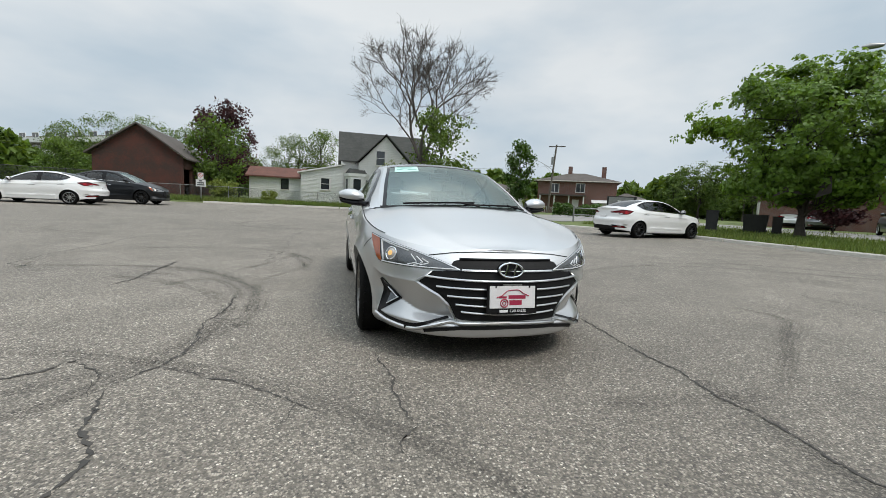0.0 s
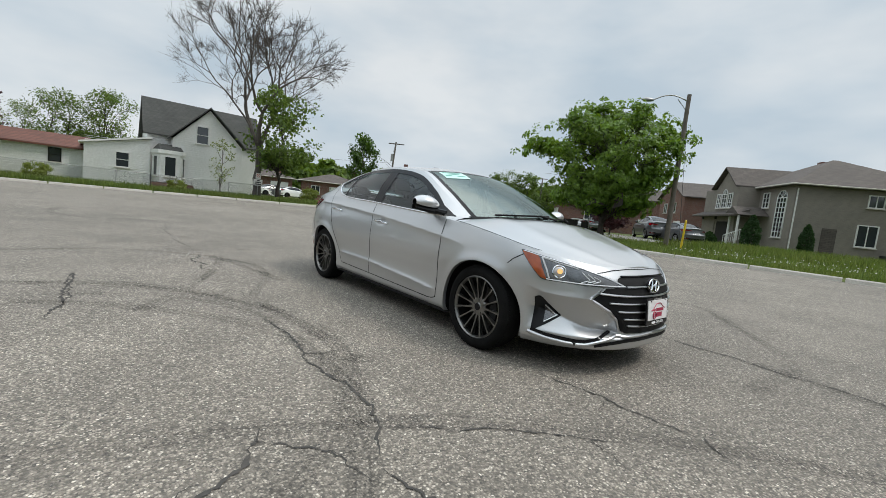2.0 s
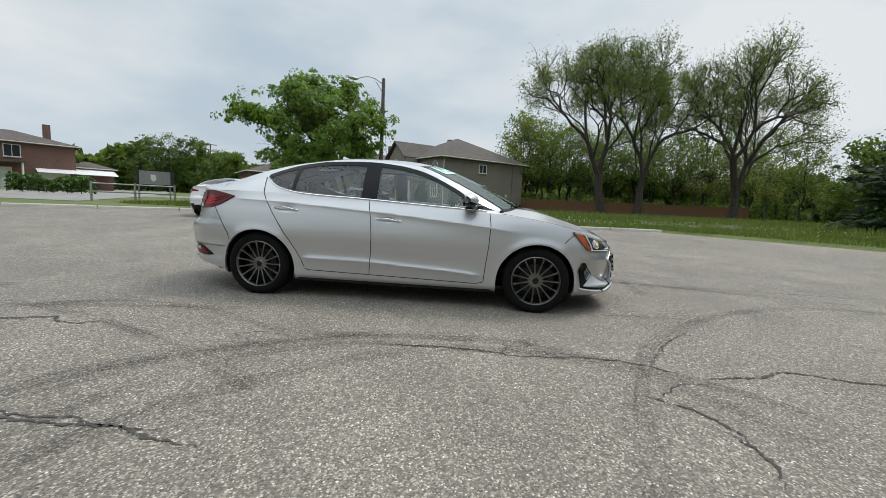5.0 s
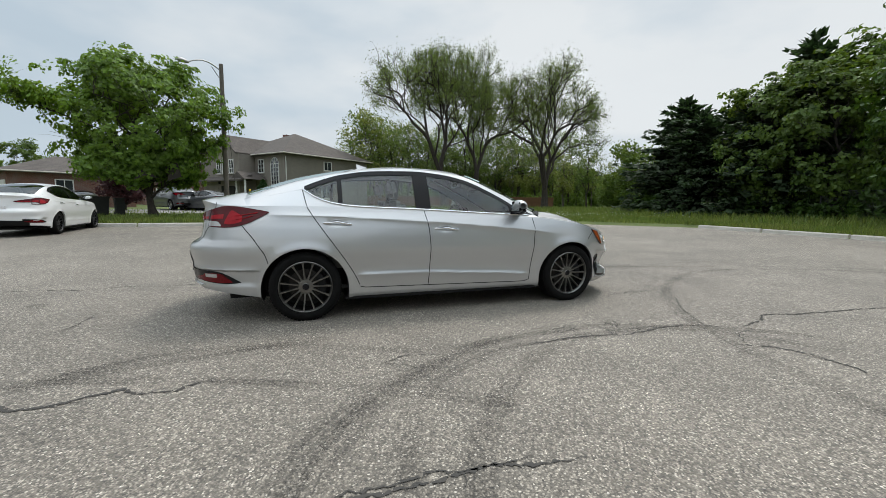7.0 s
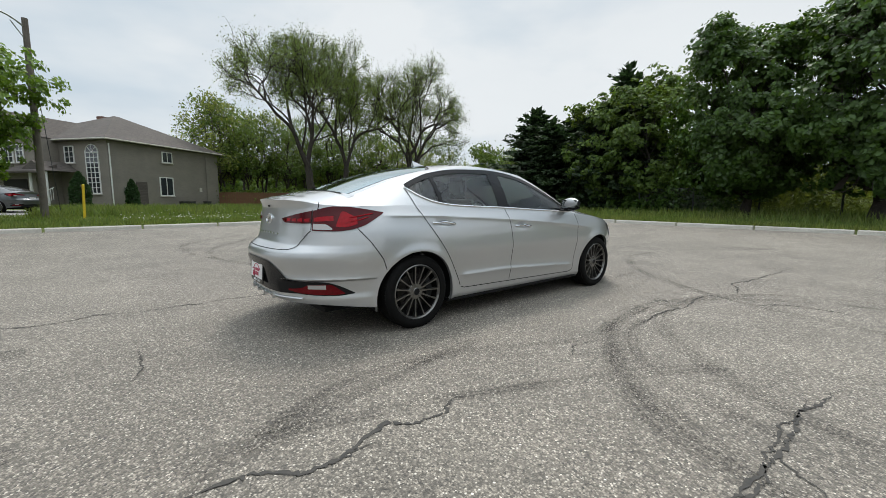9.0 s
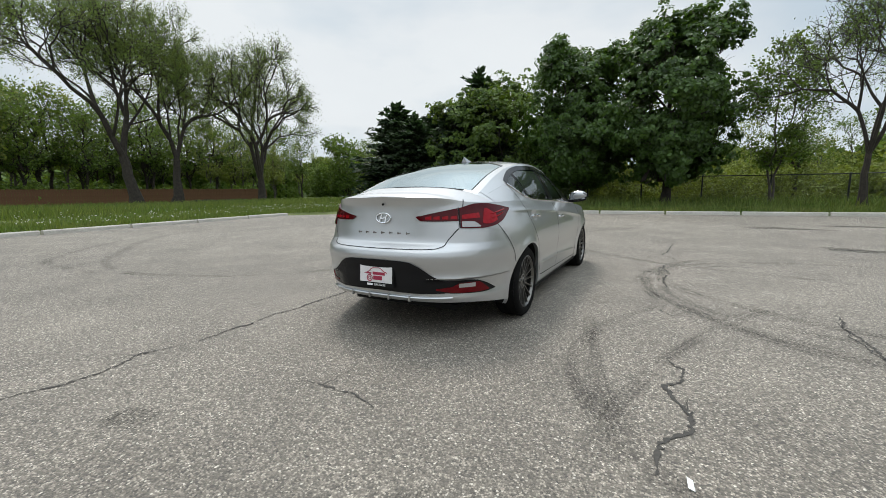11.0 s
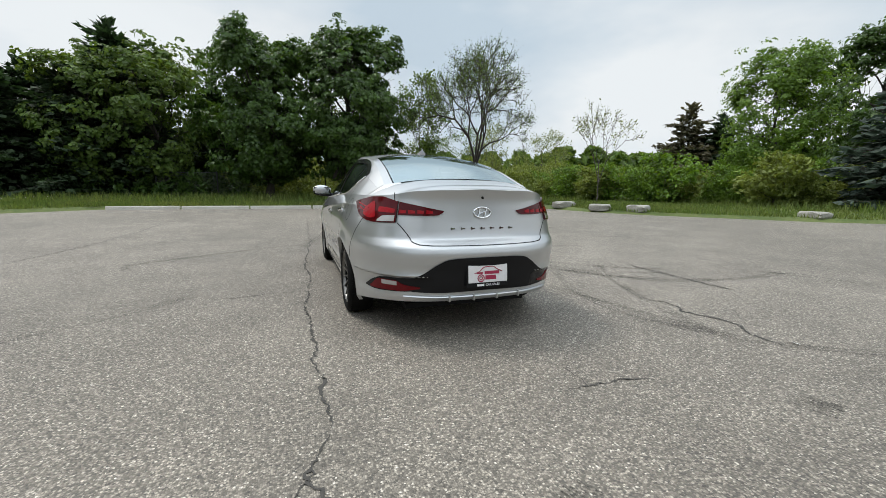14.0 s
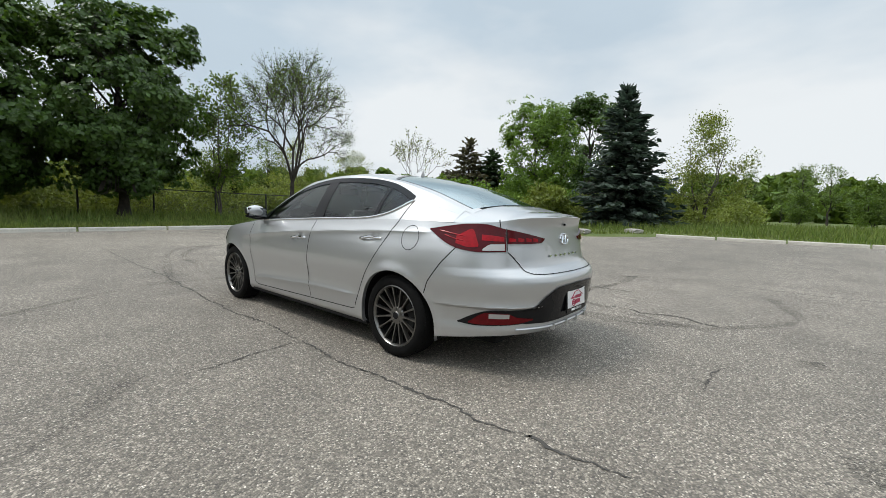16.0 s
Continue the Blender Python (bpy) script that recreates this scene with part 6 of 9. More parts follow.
    # sale sticker inside the windscreen
    T, Q = np.meshgrid(np.linspace(0.74, 0.92, 6), np.linspace(-0.82, -0.45, 8), indexing="ij")
    st = Geo()
    st.grid(cap(T, Q, 0.003))
    sk = st.to("windscreen_sticker", M_STICKER, car, "pale green sticker in the windscreen", sharp=0)
    for t0, q0, q1 in ((0.885, -0.78, -0.5), (0.845, -0.72, -0.55), (0.80, -0.79, -0.7), (0.79, -0.62, -0.48)):
        g = Geo()
        T, Q = np.meshgrid(np.linspace(t0, t0 + 0.016, 2), np.linspace(q0, q1, 6), indexing="ij")
        g.grid(cap(T, Q, 0.005))
        g.to("printed_bar", M_PRINTGREEN, sk, sharp=0)
    g = Geo()
    g.box(0.30, 0.42, -0.06, 0.06, 1.29, 1.325)
    g.box(0.34, 0.37, -0.12, 0.12, 1.225, 1.285)
    g.to("interior_mirror", M_TRIM, car, smooth=False)


tail()

# ---- more materials ----
def brick_material(name, c1, c2, mortar, scale=1.0):
    m = bpy.data.materials.new(name)
    m.use_nodes = True
    t = m.node_tree
    b = t.nodes["Principled BSDF"]
    b.inputs["Roughness"].default_value = 0.9
    co, mp, br, n, mx = (t.nodes.new("ShaderNode" + k) for k in ("TexCoord", "Mapping", "TexBrick", "TexNoise", "Mix"))
    sep, add, cmb = t.nodes.new("ShaderNodeSeparateXYZ"), t.nodes.new("ShaderNodeMath"), t.nodes.new("ShaderNodeCombineXYZ")
    t.links.new(co.outputs["Object"], sep.inputs[0])
    t.links.new(sep.outputs[0], add.inputs[0])
    t.links.new(sep.outputs[1], add.inputs[1])
    t.links.new(add.outputs[0], cmb.inputs[0])
    t.links.new(sep.outputs[2], cmb.inputs[1])
    t.links.new(cmb.outputs[0], br.inputs["Vector"])
    br.inputs["Scale"].default_value = 1.0
    br.inputs["Brick Width"].default_value, br.inputs["Row Height"].default_value, br.inputs["Mortar Size"].default_value = 0.22 * scale, 0.075 * scale, 0.008
    br.inputs["Color1"].default_value, br.inputs["Color2"].default_value, br.inputs["Mortar"].default_value = (*c1, 1), (*c2, 1), (*mortar, 1)
    n.inputs["Scale"].default_value, n.inputs["Detail"].default_value = 0.7, 5
    mx.data_type, mx.blend_type = "RGBA", "MULTIPLY"
    rg = t.nodes.new("ShaderNodeMapRange")
    rg.inputs["To Min"].default_value, rg.inputs["To Max"].default_value = 0.78, 1.2
    t.links.new(co.outputs["Object"], n.inputs["Vector"])
    t.links.new(n.outputs[0], rg.inputs[0])
    mx.inputs[0].default_value = 1.0
    t.links.new(br.outputs[0], mx.inputs[6])
    t.links.new(rg.outputs[0], mx.inputs[7])
    t.links.new(mx.outputs[2], b.inputs["Base Color"])
    bp = t.nodes.new("ShaderNodeBump")
    bp.inputs["Strength"].default_value, bp.inputs["Distance"].default_value = 0.4, 0.01
    t.links.new(br.outputs["Fac"], bp.inputs["Height"])
    bp.invert = True
    t.links.new(bp.outputs[0], b.inputs["Normal"])
    return m


M_BEIGE = brick_material("taupe_brick", (0.23, 0.205, 0.175), (0.20, 0.18, 0.155), (0.25, 0.225, 0.195))
M_BRICK = brick_material("red_brown_brick", (0.19, 0.085, 0.06), (0.15, 0.065, 0.05), (0.22, 0.19, 0.17))
M_SHINGLE = brick_material("brown_roof_shingles", (0.085, 0.072, 0.064), (0.11, 0.094, 0.082), (0.05, 0.043, 0.038), 1.6)
M_SHINGLED = brick_material("dark_roof_shingles", (0.05, 0.052, 0.048), (0.065, 0.066, 0.06), (0.03, 0.03, 0.028), 1.6)
M_SHINGLER = brick_material("rust_roof_shingles", (0.16, 0.07, 0.05), (0.12, 0.055, 0.042), (0.07, 0.035, 0.03), 1.6)
M_WHITEWALL = mat("white_painted_siding", (0.86, 0.86, 0.85), 0.7, col2=(0.74, 0.74, 0.72), scale=0.7)


def lap_relief(m, step):
    """Horizontal clapboard laps as relief, one each step metres."""
    t = m.node_tree
    co, wv, bp = (t.nodes.new("ShaderNode" + k) for k in ("TexCoord", "TexWave", "Bump"))
    wv.wave_type, wv.bands_direction, wv.wave_profile = "BANDS", "Z", "SAW"
    wv.inputs["Scale"].default_value = 0.314 / step
    bp.inputs["Strength"].default_value, bp.inputs["Distance"].default_value = 1.0, 0.03
    t.links.new(co.outputs["Object"], wv.inputs["Vector"])
    t.links.new(wv.outputs["Fac"], bp.inputs["Height"])
    t.links.new(bp.outputs[0], t.nodes["Principled BSDF"].inputs["Normal"])


lap_relief(M_WHITEWALL, 0.17)
M_WHITE = mat("white_trim_paint", (0.75, 0.75, 0.73), 0.6, col2=(0.66, 0.66, 0.63), scale=2)
M_BARN = mat("weathered_red_boards", (0.10, 0.038, 0.028), 0.95, col2=(0.055, 0.036, 0.030), scale=1.1, amount=0.75, bump=0.5, bscale=18)
M_DARKIN = mat("dark_interior", (0.02, 0.018, 0.016), 0.95)
M_PANE = mat("window_pane", (0.035, 0.04, 0.045), 0.06, spec=0.9)
M_FENCEWOOD = mat("stained_fence_boards", (0.19, 0.095, 0.05), 0.85, col2=(0.13, 0.065, 0.036), scale=3, isl=0.2)
M_POLE = mat("weathered_pole_wood", (0.16, 0.14, 0.12), 0.95, col2=(0.10, 0.085, 0.072), scale=4, bump=0.6)
M_GALV = mat("galvanised_steel", (0.38, 0.38, 0.37), 0.45, 0.8, col2=(0.28, 0.28, 0.27), scale=8)
M_BLACKSTEEL = mat("black_coated_steel", (0.02, 0.021, 0.022), 0.5)
M_AWNING = mat("white_canvas_awning", (0.72, 0.72, 0.70), 0.8, col2=(0.55, 0.55, 0.54), scale=4)
M_YELLOW = mat("yellow_marker_paint", (0.75, 0.52, 0.02), 0.5, col2=(0.62, 0.42, 0.02), scale=5)
M_BINPL = mat("black_bin_plastic", (0.018, 0.018, 0.02), 0.5, col2=(0.03, 0.03, 0.03), scale=6)
M_SIGNRED = mat("red_sign_paint", (0.55, 0.05, 0.04), 0.5)
M_SIGNBLACK = mat("black_sign_print", (0.03, 0.03, 0.03), 0.6)
M_ROAD = mat("pale_road_asphalt", (0.27, 0.26, 0.245), 0.9, col2=(0.21, 0.20, 0.19), scale=0.5)
M_PAPER = mat("white_paper_scrap", (0.75, 0.75, 0.73), 0.8)
M_CEDAR = mat("cedar_leaves", (0.02, 0.05, 0.016), 0.8, col2=(0.04, 0.085, 0.024), scale=4, isl=0.3, back=(0.8, 0.9, 0.5))


def mesh_wire_material():
    m = bpy.data.materials.new("chain_link_wire")
    m.use_nodes = True
    t = m.node_tree
    b = t.nodes["Principled BSDF"]
    b.inputs["Base Color"].default_value, b.inputs["Roughness"].default_value = (0.06, 0.06, 0.06, 1), 0.5
    co, sep, a, s, w1, w2, mx, gt = (t.nodes.new("ShaderNode" + k) for k in ("TexCoord", "SeparateXYZ", "Math", "Math", "Math", "Math", "Math", "Math"))
    t.links.new(co.outputs["Object"], sep.inputs[0])
    add = t.nodes.new("ShaderNodeMath")
    t.links.new(sep.outputs[0], add.inputs[0])
    t.links.new(sep.outputs[1], add.inputs[1])
    a.operation, s.operation = "ADD", "SUBTRACT"
    for n in (a, s):
        t.links.new(add.outputs[0], n.inputs[0])
        t.links.new(sep.outputs[2], n.inputs[1])
    for n, src in ((w1, a), (w2, s)):
        n.operation = "PINGPONG"
        n.inputs[1].default_value = 0.035
        t.links.new(src.outputs[0], n.inputs[0])
    mx.operation = "MINIMUM"
    t.links.new(w1.outputs[0], mx.inputs[0])
    t.links.new(w2.outputs[0], mx.inputs[1])
    gt.operation, gt.inputs[1].default_value = "LESS_THAN", 0.0035
    t.links.new(mx.outputs[0], gt.inputs[0])
    t.links.new(gt.outputs[0], b.inputs["Alpha"])
    return m


M_LINK = mesh_wire_material()

# ---- kerbs: precast concrete lengths laid end to end ----
def kerb_run(p, q, length=2.45, h=0.125):
    p, q = np.array(p, float), np.array(q, float)
    L = np.linalg.norm(q - p)
    n = max(1, int(round(L / length)))
    ang = math.degrees(math.atan2(q[1] - p[1], q[0] - p[0]))
    for i in range(n):
        c = p + (q - p) * (i + 0.5) / n
        half = L / n / 2 - 0.035
        ob = thing("kerb_stone", "pale worn concrete kerb length along the lot's edge", "kerb", pose(c[0], c[1], lot_height(math.hypot(*c)) - 0.03, 0, 0, ang + kr.uniform(-0.7, 0.7)), "kerb stones")
        g = Geo()
        prof = [(-0.10, 0), (-0.085, h), (-0.06, h + 0.03), (0.055, h + 0.03), (0.08, h), (0.10, 0)]
        g.prism([(-half, y, z) for y, z in prof], (2 * half, 0, 0))
        g.to("kerb_block", M_CONC, ob, smooth=False)


kr = random.Random(3)
for a, b in (((13.95, -9.4), (13.95, 8.0)), ((8.6, 13.75), (-2.5, 13.05)), ((-2.5, 13.05), (-9.5, 12.65)), ((-9.5, 12.65), (-16.1, 8.2)), ((-27.3, 4.0), (-27.7, -10.0)), ((-25.4, 12.0), (-27.3, 4.0)), ((1.0, -17.15), (-8, -17.75))):
    kerb_run(a, b)

# ---- road beyond the verge ----
def ribbon_ground(name, label, pts, width, material, lift, kind="structure", cat="road"):
    pts = np.asarray(pts, float)
    L = np.concatenate([[0], np.cumsum(np.linalg.norm(np.diff(pts, axis=0), axis=1))])
    s = np.linspace(0, L[-1], max(8, int(L[-1] / 0.5)))
    P = np.stack([np.interp(s, L, pts[:, k]) for k in (0, 1)], 1)
    T = np.gradient(P, axis=0)
    T /= np.linalg.norm(T, axis=1)[:, None]
    Nn = np.stack([-T[:, 1], T[:, 0]], 1)
    rows = []
    for k in np.linspace(-0.5, 0.5, 19):
        Q = P + Nn * k * width
        rows.append([(x, y, ground_height(x, y) + lift) for x, y in Q])
    g = Geo()
    g.grid(np.array(rows))
    return tagged(g.to(name, material, sharp=0), label, cat, kind=kind)


ribbon_ground("road", "pale grey residential street leading away from the lot", [(-21.5, 10.6), (-25, 18), (-31, 26), (-42, 41), (-75, 84), (-120, 140)], 8.5, M_ROAD, 0.02)
ribbon_ground("road_2", "pale grey street crossing behind the grass verge", [(-30, 24), (-20.5, 24.5), (-12, 26), (-6, 27.2)], 7.0, M_ROAD, 0.016)

# ---- cracks and tyre marks on the lot ----
def wander(pts, step, amp, rng):
    pts = np.asarray(pts, float)
    L = np.concatenate([[0], np.cumsum(np.linalg.norm(np.diff(pts, axis=0), axis=1))])
    s = np.arange(0, L[-1], step)
    P = np.stack([np.interp(s, L, pts[:, k]) for k in (0, 1)], 1)
    off = np.cumsum(rng.normal(0, amp, (len(s), 2)), axis=0)
    off -= np.linspace(0, 1, len(s))[:, None] * off[-1:]
    return P + off + rng.normal(0, amp * 0.8, (len(s), 2))


def crack(pts, width, seed):
    rng = np.random.default_rng(seed)
    P = wander(pts, 0.02, 0.0055, rng)
    Z = np.array([lot_height(math.hypot(*p)) for p in P])
    P3 = np.concatenate([P, Z[:, None]], 1)
    w = width * 0.72 * np.clip(rng.normal(1, 0.6, len(P)), 0.2, 2.6) * np.minimum(1, np.minimum(np.arange(len(P)) + 2, len(P) - np.arange(len(P))) / 12)
    g = Geo()
    ribbon(g, P3, np.tile([0, 0, 1.0], (len(P), 1)), w, 0.004)
    for k in rng.integers(2, max(3, len(P) - 3), max(1, len(P) // 70)):          # short side cracks
        d = rng.normal(0, 1, 2)
        d /= np.linalg.norm(d)
        Q = wander([P[k], P[k] + d * rng.uniform(0.1, 0.35)], 0.03, 0.008, rng)
        if len(Q) > 3:
            ribbon(g, np.concatenate([Q, np.full((len(Q), 1), Z[k])], 1), np.tile([0, 0, 1.0], (len(Q), 1)), np.linspace(width * 0.5, 0.002, len(Q)), 0.0042)
    tagged(g.to("asphalt_crack", M_CRACK, sharp=0), "dark ragged crack in the grey asphalt", "crack", "asphalt cracks", "structure")


def cracks_on_lot():
    crack([(8.5, 0.92), (7.45, 0.94), (5.0, 1.08), (3.37, 1.04), (3.14, 1.07), (2.78, 1.03), (2.45, 1.09), (2.09, 1.09), (1.4, 1.15), (0.66, 1.18), (-0.09, 1.11), (-0.55, 1.15)], 0.016, 100)
    crack([(-0.55, 1.15), (-0.79, 1.15), (-1.41, 1.16), (-1.82, 1.19), (-2.17, 1.18), (-2.41, 1.21), (-2.66, 1.14), (-2.81, 1.17), (-2.94, 1.14), (-3.17, 1.14)], 0.017, 101)
    crack([(-3.17, 1.14), (-3.45, 1.23), (-3.52, 1.19), (-3.69, 1.15), (-3.87, 1.13), (-4.02, 1.2), (-4.9, 1.28), (-6.0, 1.2)], 0.018, 102)
    crack([(1.85, -0.76), (2.13, -0.75), (2.3, -0.71), (2.5, -0.72), (2.7, -0.71), (2.82, -0.66), (2.93, -0.76), (3.05, -0.76)], 0.011, 103)
    crack([(2.8, -0.67), (2.78, -0.55)], 0.009, 104)
    crack([(0.2, -1.99), (0.44, -1.94), (0.80, -1.89), (1.05, -1.97), (1.30, -1.94), (1.52, -1.92), (1.75, -1.92), (1.88, -1.97), (2.05, -2.07), (2.15, -2.12)], 0.018, 105)
    crack([(2.15, -2.12), (2.39, -2.06), (2.59, -2.0), (2.72, -1.93), (2.89, -1.90), (3.04, -1.92), (3.22, -1.99), (3.8, -2.0), (4.72, -2.06)], 0.022, 106)
    crack([(1.72, -2.42), (1.80, -2.47), (1.93, -2.53), (2.01, -2.64), (2.03, -2.76), (2.02, -2.94), (1.98, -3.15)], 0.020, 107)
    crack([(1.76, -2.46), (1.97, -2.30), (2.08, -2.12)], 0.014, 108)
    crack([(2.63, -1.07), (2.17, -1.6), (1.97, -1.97)], 0.010, 109)
    crack([(0.09, -1.97), (0.41, -1.94)], 0.009, 110)
    crack([(-0.2, -3.23), (-0.48, -3.22), (-0.59, -3.18), (-0.82, -3.22), (-1.0, -3.22), (-1.17, -3.22), (-1.77, -3.15), (-2.03, -3.2)], 0.020, 111)
    crack([(-1.78, -2.02), (-1.88, -1.98), (-1.98, -2.07), (-2.2, -2.03), (-2.32, -1.93), (-2.48, -2.0), (-2.57, -2.05), (-2.76, -2.03), (-2.92, -1.92), (-3.06, -1.92), (-3.23, -1.89)], 0.022, 112)
    crack([(-0.45, -1.99), (-0.59, -1.94), (-0.72, -1.92), (-0.84, -1.97), (-1.02, -2.06)], 0.012, 113)
    crack([(-3.18, -0.07), (-3.15, -0.33), (-3.20, -0.5), (-3.25, -0.68)], 0.013, 114)
    crack([(-0.55, 1.15), (-0.58, 1.53), (-0.65, 1.83), (-0.66, 2.09)], 0.013, 115)
    crack([(0.25, 1.2), (0.38, 0.6)], 0.009, 116)
    crack([(-1.35, -4.5), (-1.58, -4.93), (-2.6, -5.03), (-3.6, -4.9), (-4.5, -4.98), (-5.4, -4.76)], 0.022, 117)
    crack([(-0.45, -3.15), (-0.95, -3.16), (-1.97, -3.14)], 0.014, 118)
    crack([(0.47, 4.96), (0.94, 5.03), (1.45, 4.96), (4.0, 4.6), (8.0, 4.5)], 0.022, 119)
    crack([(-3.96, -1.89), (-4.2, -1.97), (-5.5, -2.0), (-8.0, -1.9)], 0.018, 120)
    crack([(-5.5, 4.6), (-8.0, 4.4), (-13, 4.8)], 0.03, 121)


cracks_on_lot()


def tyre_mark(pts, width, seed):
    """A soft-edged band of rubber; its map runs along (u, metres) and across (v, 0 to 1)."""
    pts = np.asarray(pts, float)
    t = np.linspace(0, len(pts) - 1, len(pts))
    s = np.linspace(0, len(pts) - 1, 70)
    fx, fy = pchip(*zip(t, pts[:, 0])), pchip(*zip(t, pts[:, 1]))
    P = np.stack([fx(s), fy(s)], 1)
    for _ in range(10):
        P[1:-1] = (P[:-2] + P[1:-1] * 2 + P[2:]) / 4
    T = np.gradient(P, axis=0)
    T /= np.linalg.norm(T, axis=1)[:, None]
    S = np.stack([-T[:, 1], T[:, 0]], 1)
    run = np.concatenate([[0], np.cumsum(np.linalg.norm(np.diff(P, axis=0), axis=1))])
    wide = width * (1 + 0.14 * np.sin(s * 2 + seed))
    V, uv = [], []
    for k in range(5):
        Q = P + S * (wide * (k / 4 - 0.5))[:, None]
        V += [(x, y, lot_height(math.hypot(x, y)) + 0.0025) for x, y in Q]
        uv += [(r + seed * 3.7, k / 4) for r in run]
    n = len(P)
    F = np.array([(i * n + j, i * n + j + 1, (i + 1) * n + j + 1, (i + 1) * n + j) for i in range(4) for j in range(n - 1)])
    ob = add_mesh("tyre_mark", V, F, M_SKID)
    lay = ob.data.uv_layers.new(name="UVMap")
    lay.data.foreach_set("uv", np.array(uv)[F.ravel()].ravel())
    tagged(ob, "curved dark tyre mark rubbed on the asphalt", "tyre mark", "tyre marks", "structure")


def marks_on_lot():
    tyre_mark([(-1.55, -3.7), (-1.32, -3.02), (-1.2, -2.80), (-0.99, -2.50), (-0.65, -2.19), (-0.2, -1.89), (0.35, -1.72), (0.82, -1.70), (1.25, -1.80), (1.9, -2.03)], 0.19, 40)
    tyre_mark([(-0.8, -3.45), (-0.66, -3.1), (-0.55, -2.9), (-0.22, -2.51), (0.12, -2.21), (0.5, -2.02), (0.9, -1.92), (1.42, -1.91), (1.9, -2.03)], 0.18, 41)
    tyre_mark([(1.44, -3.5), (1.54, -3.05), (1.63, -2.7), (1.73, -2.40), (1.92, -1.95), (2.15, -1.54), (2.43, -1.17), (3.03, -0.58), (3.75, -0.1), (4.8, 0.25), (5.9, 0.0), (7.0, -0.5), (7.6, -1.3)], 0.16, 42)
    tyre_mark([(-3.1, -1.8), (-2.85, -1.67), (-2.57, -1.53), (-2.14, -1.40), (-1.6, -1.45), (-1.0, -1.63), (-0.5, -1.88), (0.1, -1.8)], 0.13, 43)
    tyre_mark([(-3.13, -1.69), (-2.78, -1.72), (-2.1, -1.89), (-1.36, -2.16), (-0.64, -2.52), (-0.3, -2.75)], 0.15, 44)
    tyre_mark([(-1.45, -4.83), (-1.54, -4.2), (-1.52, -3.46), (-1.3, -2.75), (-0.59, -2.14), (0.14, -1.80), (0.8, -1.74)], 0.16, 45)
    tyre_mark([(-1.3, -4.55), (-2.3, -4.95), (-3.2, -4.5), (-3.58, -3.4), (-3.68, -2.9), (-3.4, -2.3), (-2.9, -1.75), (-1.9, -1.5), (-1.18, -1.38)], 0.15, 46)
    tyre_mark([(-0.45, 2.2), (-1.3, 3.05), (-1.75, 4.0), (-1.92, 4.9), (-1.65, 6.2), (-0.9, 7.3), (0.2, 8.9), (2.0, 10.2), (4.2, 10.5)], 0.19, 47)
    tyre_mark([(-1.89, 4.64), (-2.15, 5.6), (-2.1, 7.0), (-1.43, 8.1), (0.15, 9.6)], 0.18, 48)
    tyre_mark([(1.07, 3.23), (1.5, 3.35), (2.05, 2.6), (2.6, 1.8), (2.85, 1.2), (2.75, 0.3)], 0.16, 49)
    tyre_mark([(2.6, 1.11), (4.63, 0.65), (6.2, 0.2), (7.3, -0.4), (7.8, -1.4)], 0.17, 50)
    tyre_mark([(1.03, -1.83), (1.88, -2.2), (2.3, -2.7), (2.58, -3.3), (2.74, -4.6), (2.1, -5.8)], 0.15, 51)
    tyre_mark([(1.63, -1.99), (2.26, -2.24), (2.66, -2.67), (2.85, -3.2)], 0.14, 52)
    tyre_mark([(0.89, -1.91), (0.27, -1.93), (-0.5, -2.26), (-0.84, -2.65), (-1.0, -3.2)], 0.13, 53)
    tyre_mark([(-6.9, -7.3), (-6.4, -7.2), (-5.6, -6.4), (-5.38, -5.47)], 0.2, 54)
    tyre_mark([(-11.8, -2.5), (-11.0, -3.8), (-9.4, -3.9), (-8.3, -3.1), (-8.4, -1.9)], 0.2, 55)


marks_on_lot()


def stain(x, y, rx, ry, turn, seed, streaks=False):
    rng = np.random.default_rng(seed)
    g = Geo()
    z = lot_height(math.hypot(x, y))
    c, s = math.cos(turn), math.sin(turn)
    if streaks:
        for i in range(18):
            u0, v0 = rng.uniform(-rx, -rx * 0.55), ry * (-1 + 2 * (i + rng.uniform(0.2, 0.8)) / 18)
            L, w = rng.uniform(1.0, 1.6) * rx, ry * rng.uniform(0.03, 0.07)
            V = [(x + c * a - s * b, y + s * a + c * b, z + 0.0032) for a, b in ((u0, v0 - w), (u0 + L, v0 - w * 0.6), (u0 + L, v0 + w * 0.6), (u0, v0 + w))]
            g.add(V, [(0, 1, 2, 3)])
    else:
        a = np.linspace(0, 2 * math.pi, 28, endpoint=False)
        r = 1 + 0.2 * np.sin(3 * a + seed) + 0.12 * np.sin(7 * a)
        g.add(np.stack([x + c * rx * r * np.cos(a) - s * ry * r * np.sin(a), y + s * rx * r * np.cos(a) + c * ry * r * np.sin(a), np.full(28, z + 0.0032)], 1), [tuple(range(28))])
    tagged(g.to("oil_stain", M_OIL, sharp=0), "dark rubbed stain on the asphalt", "stain", "stains", "structure")


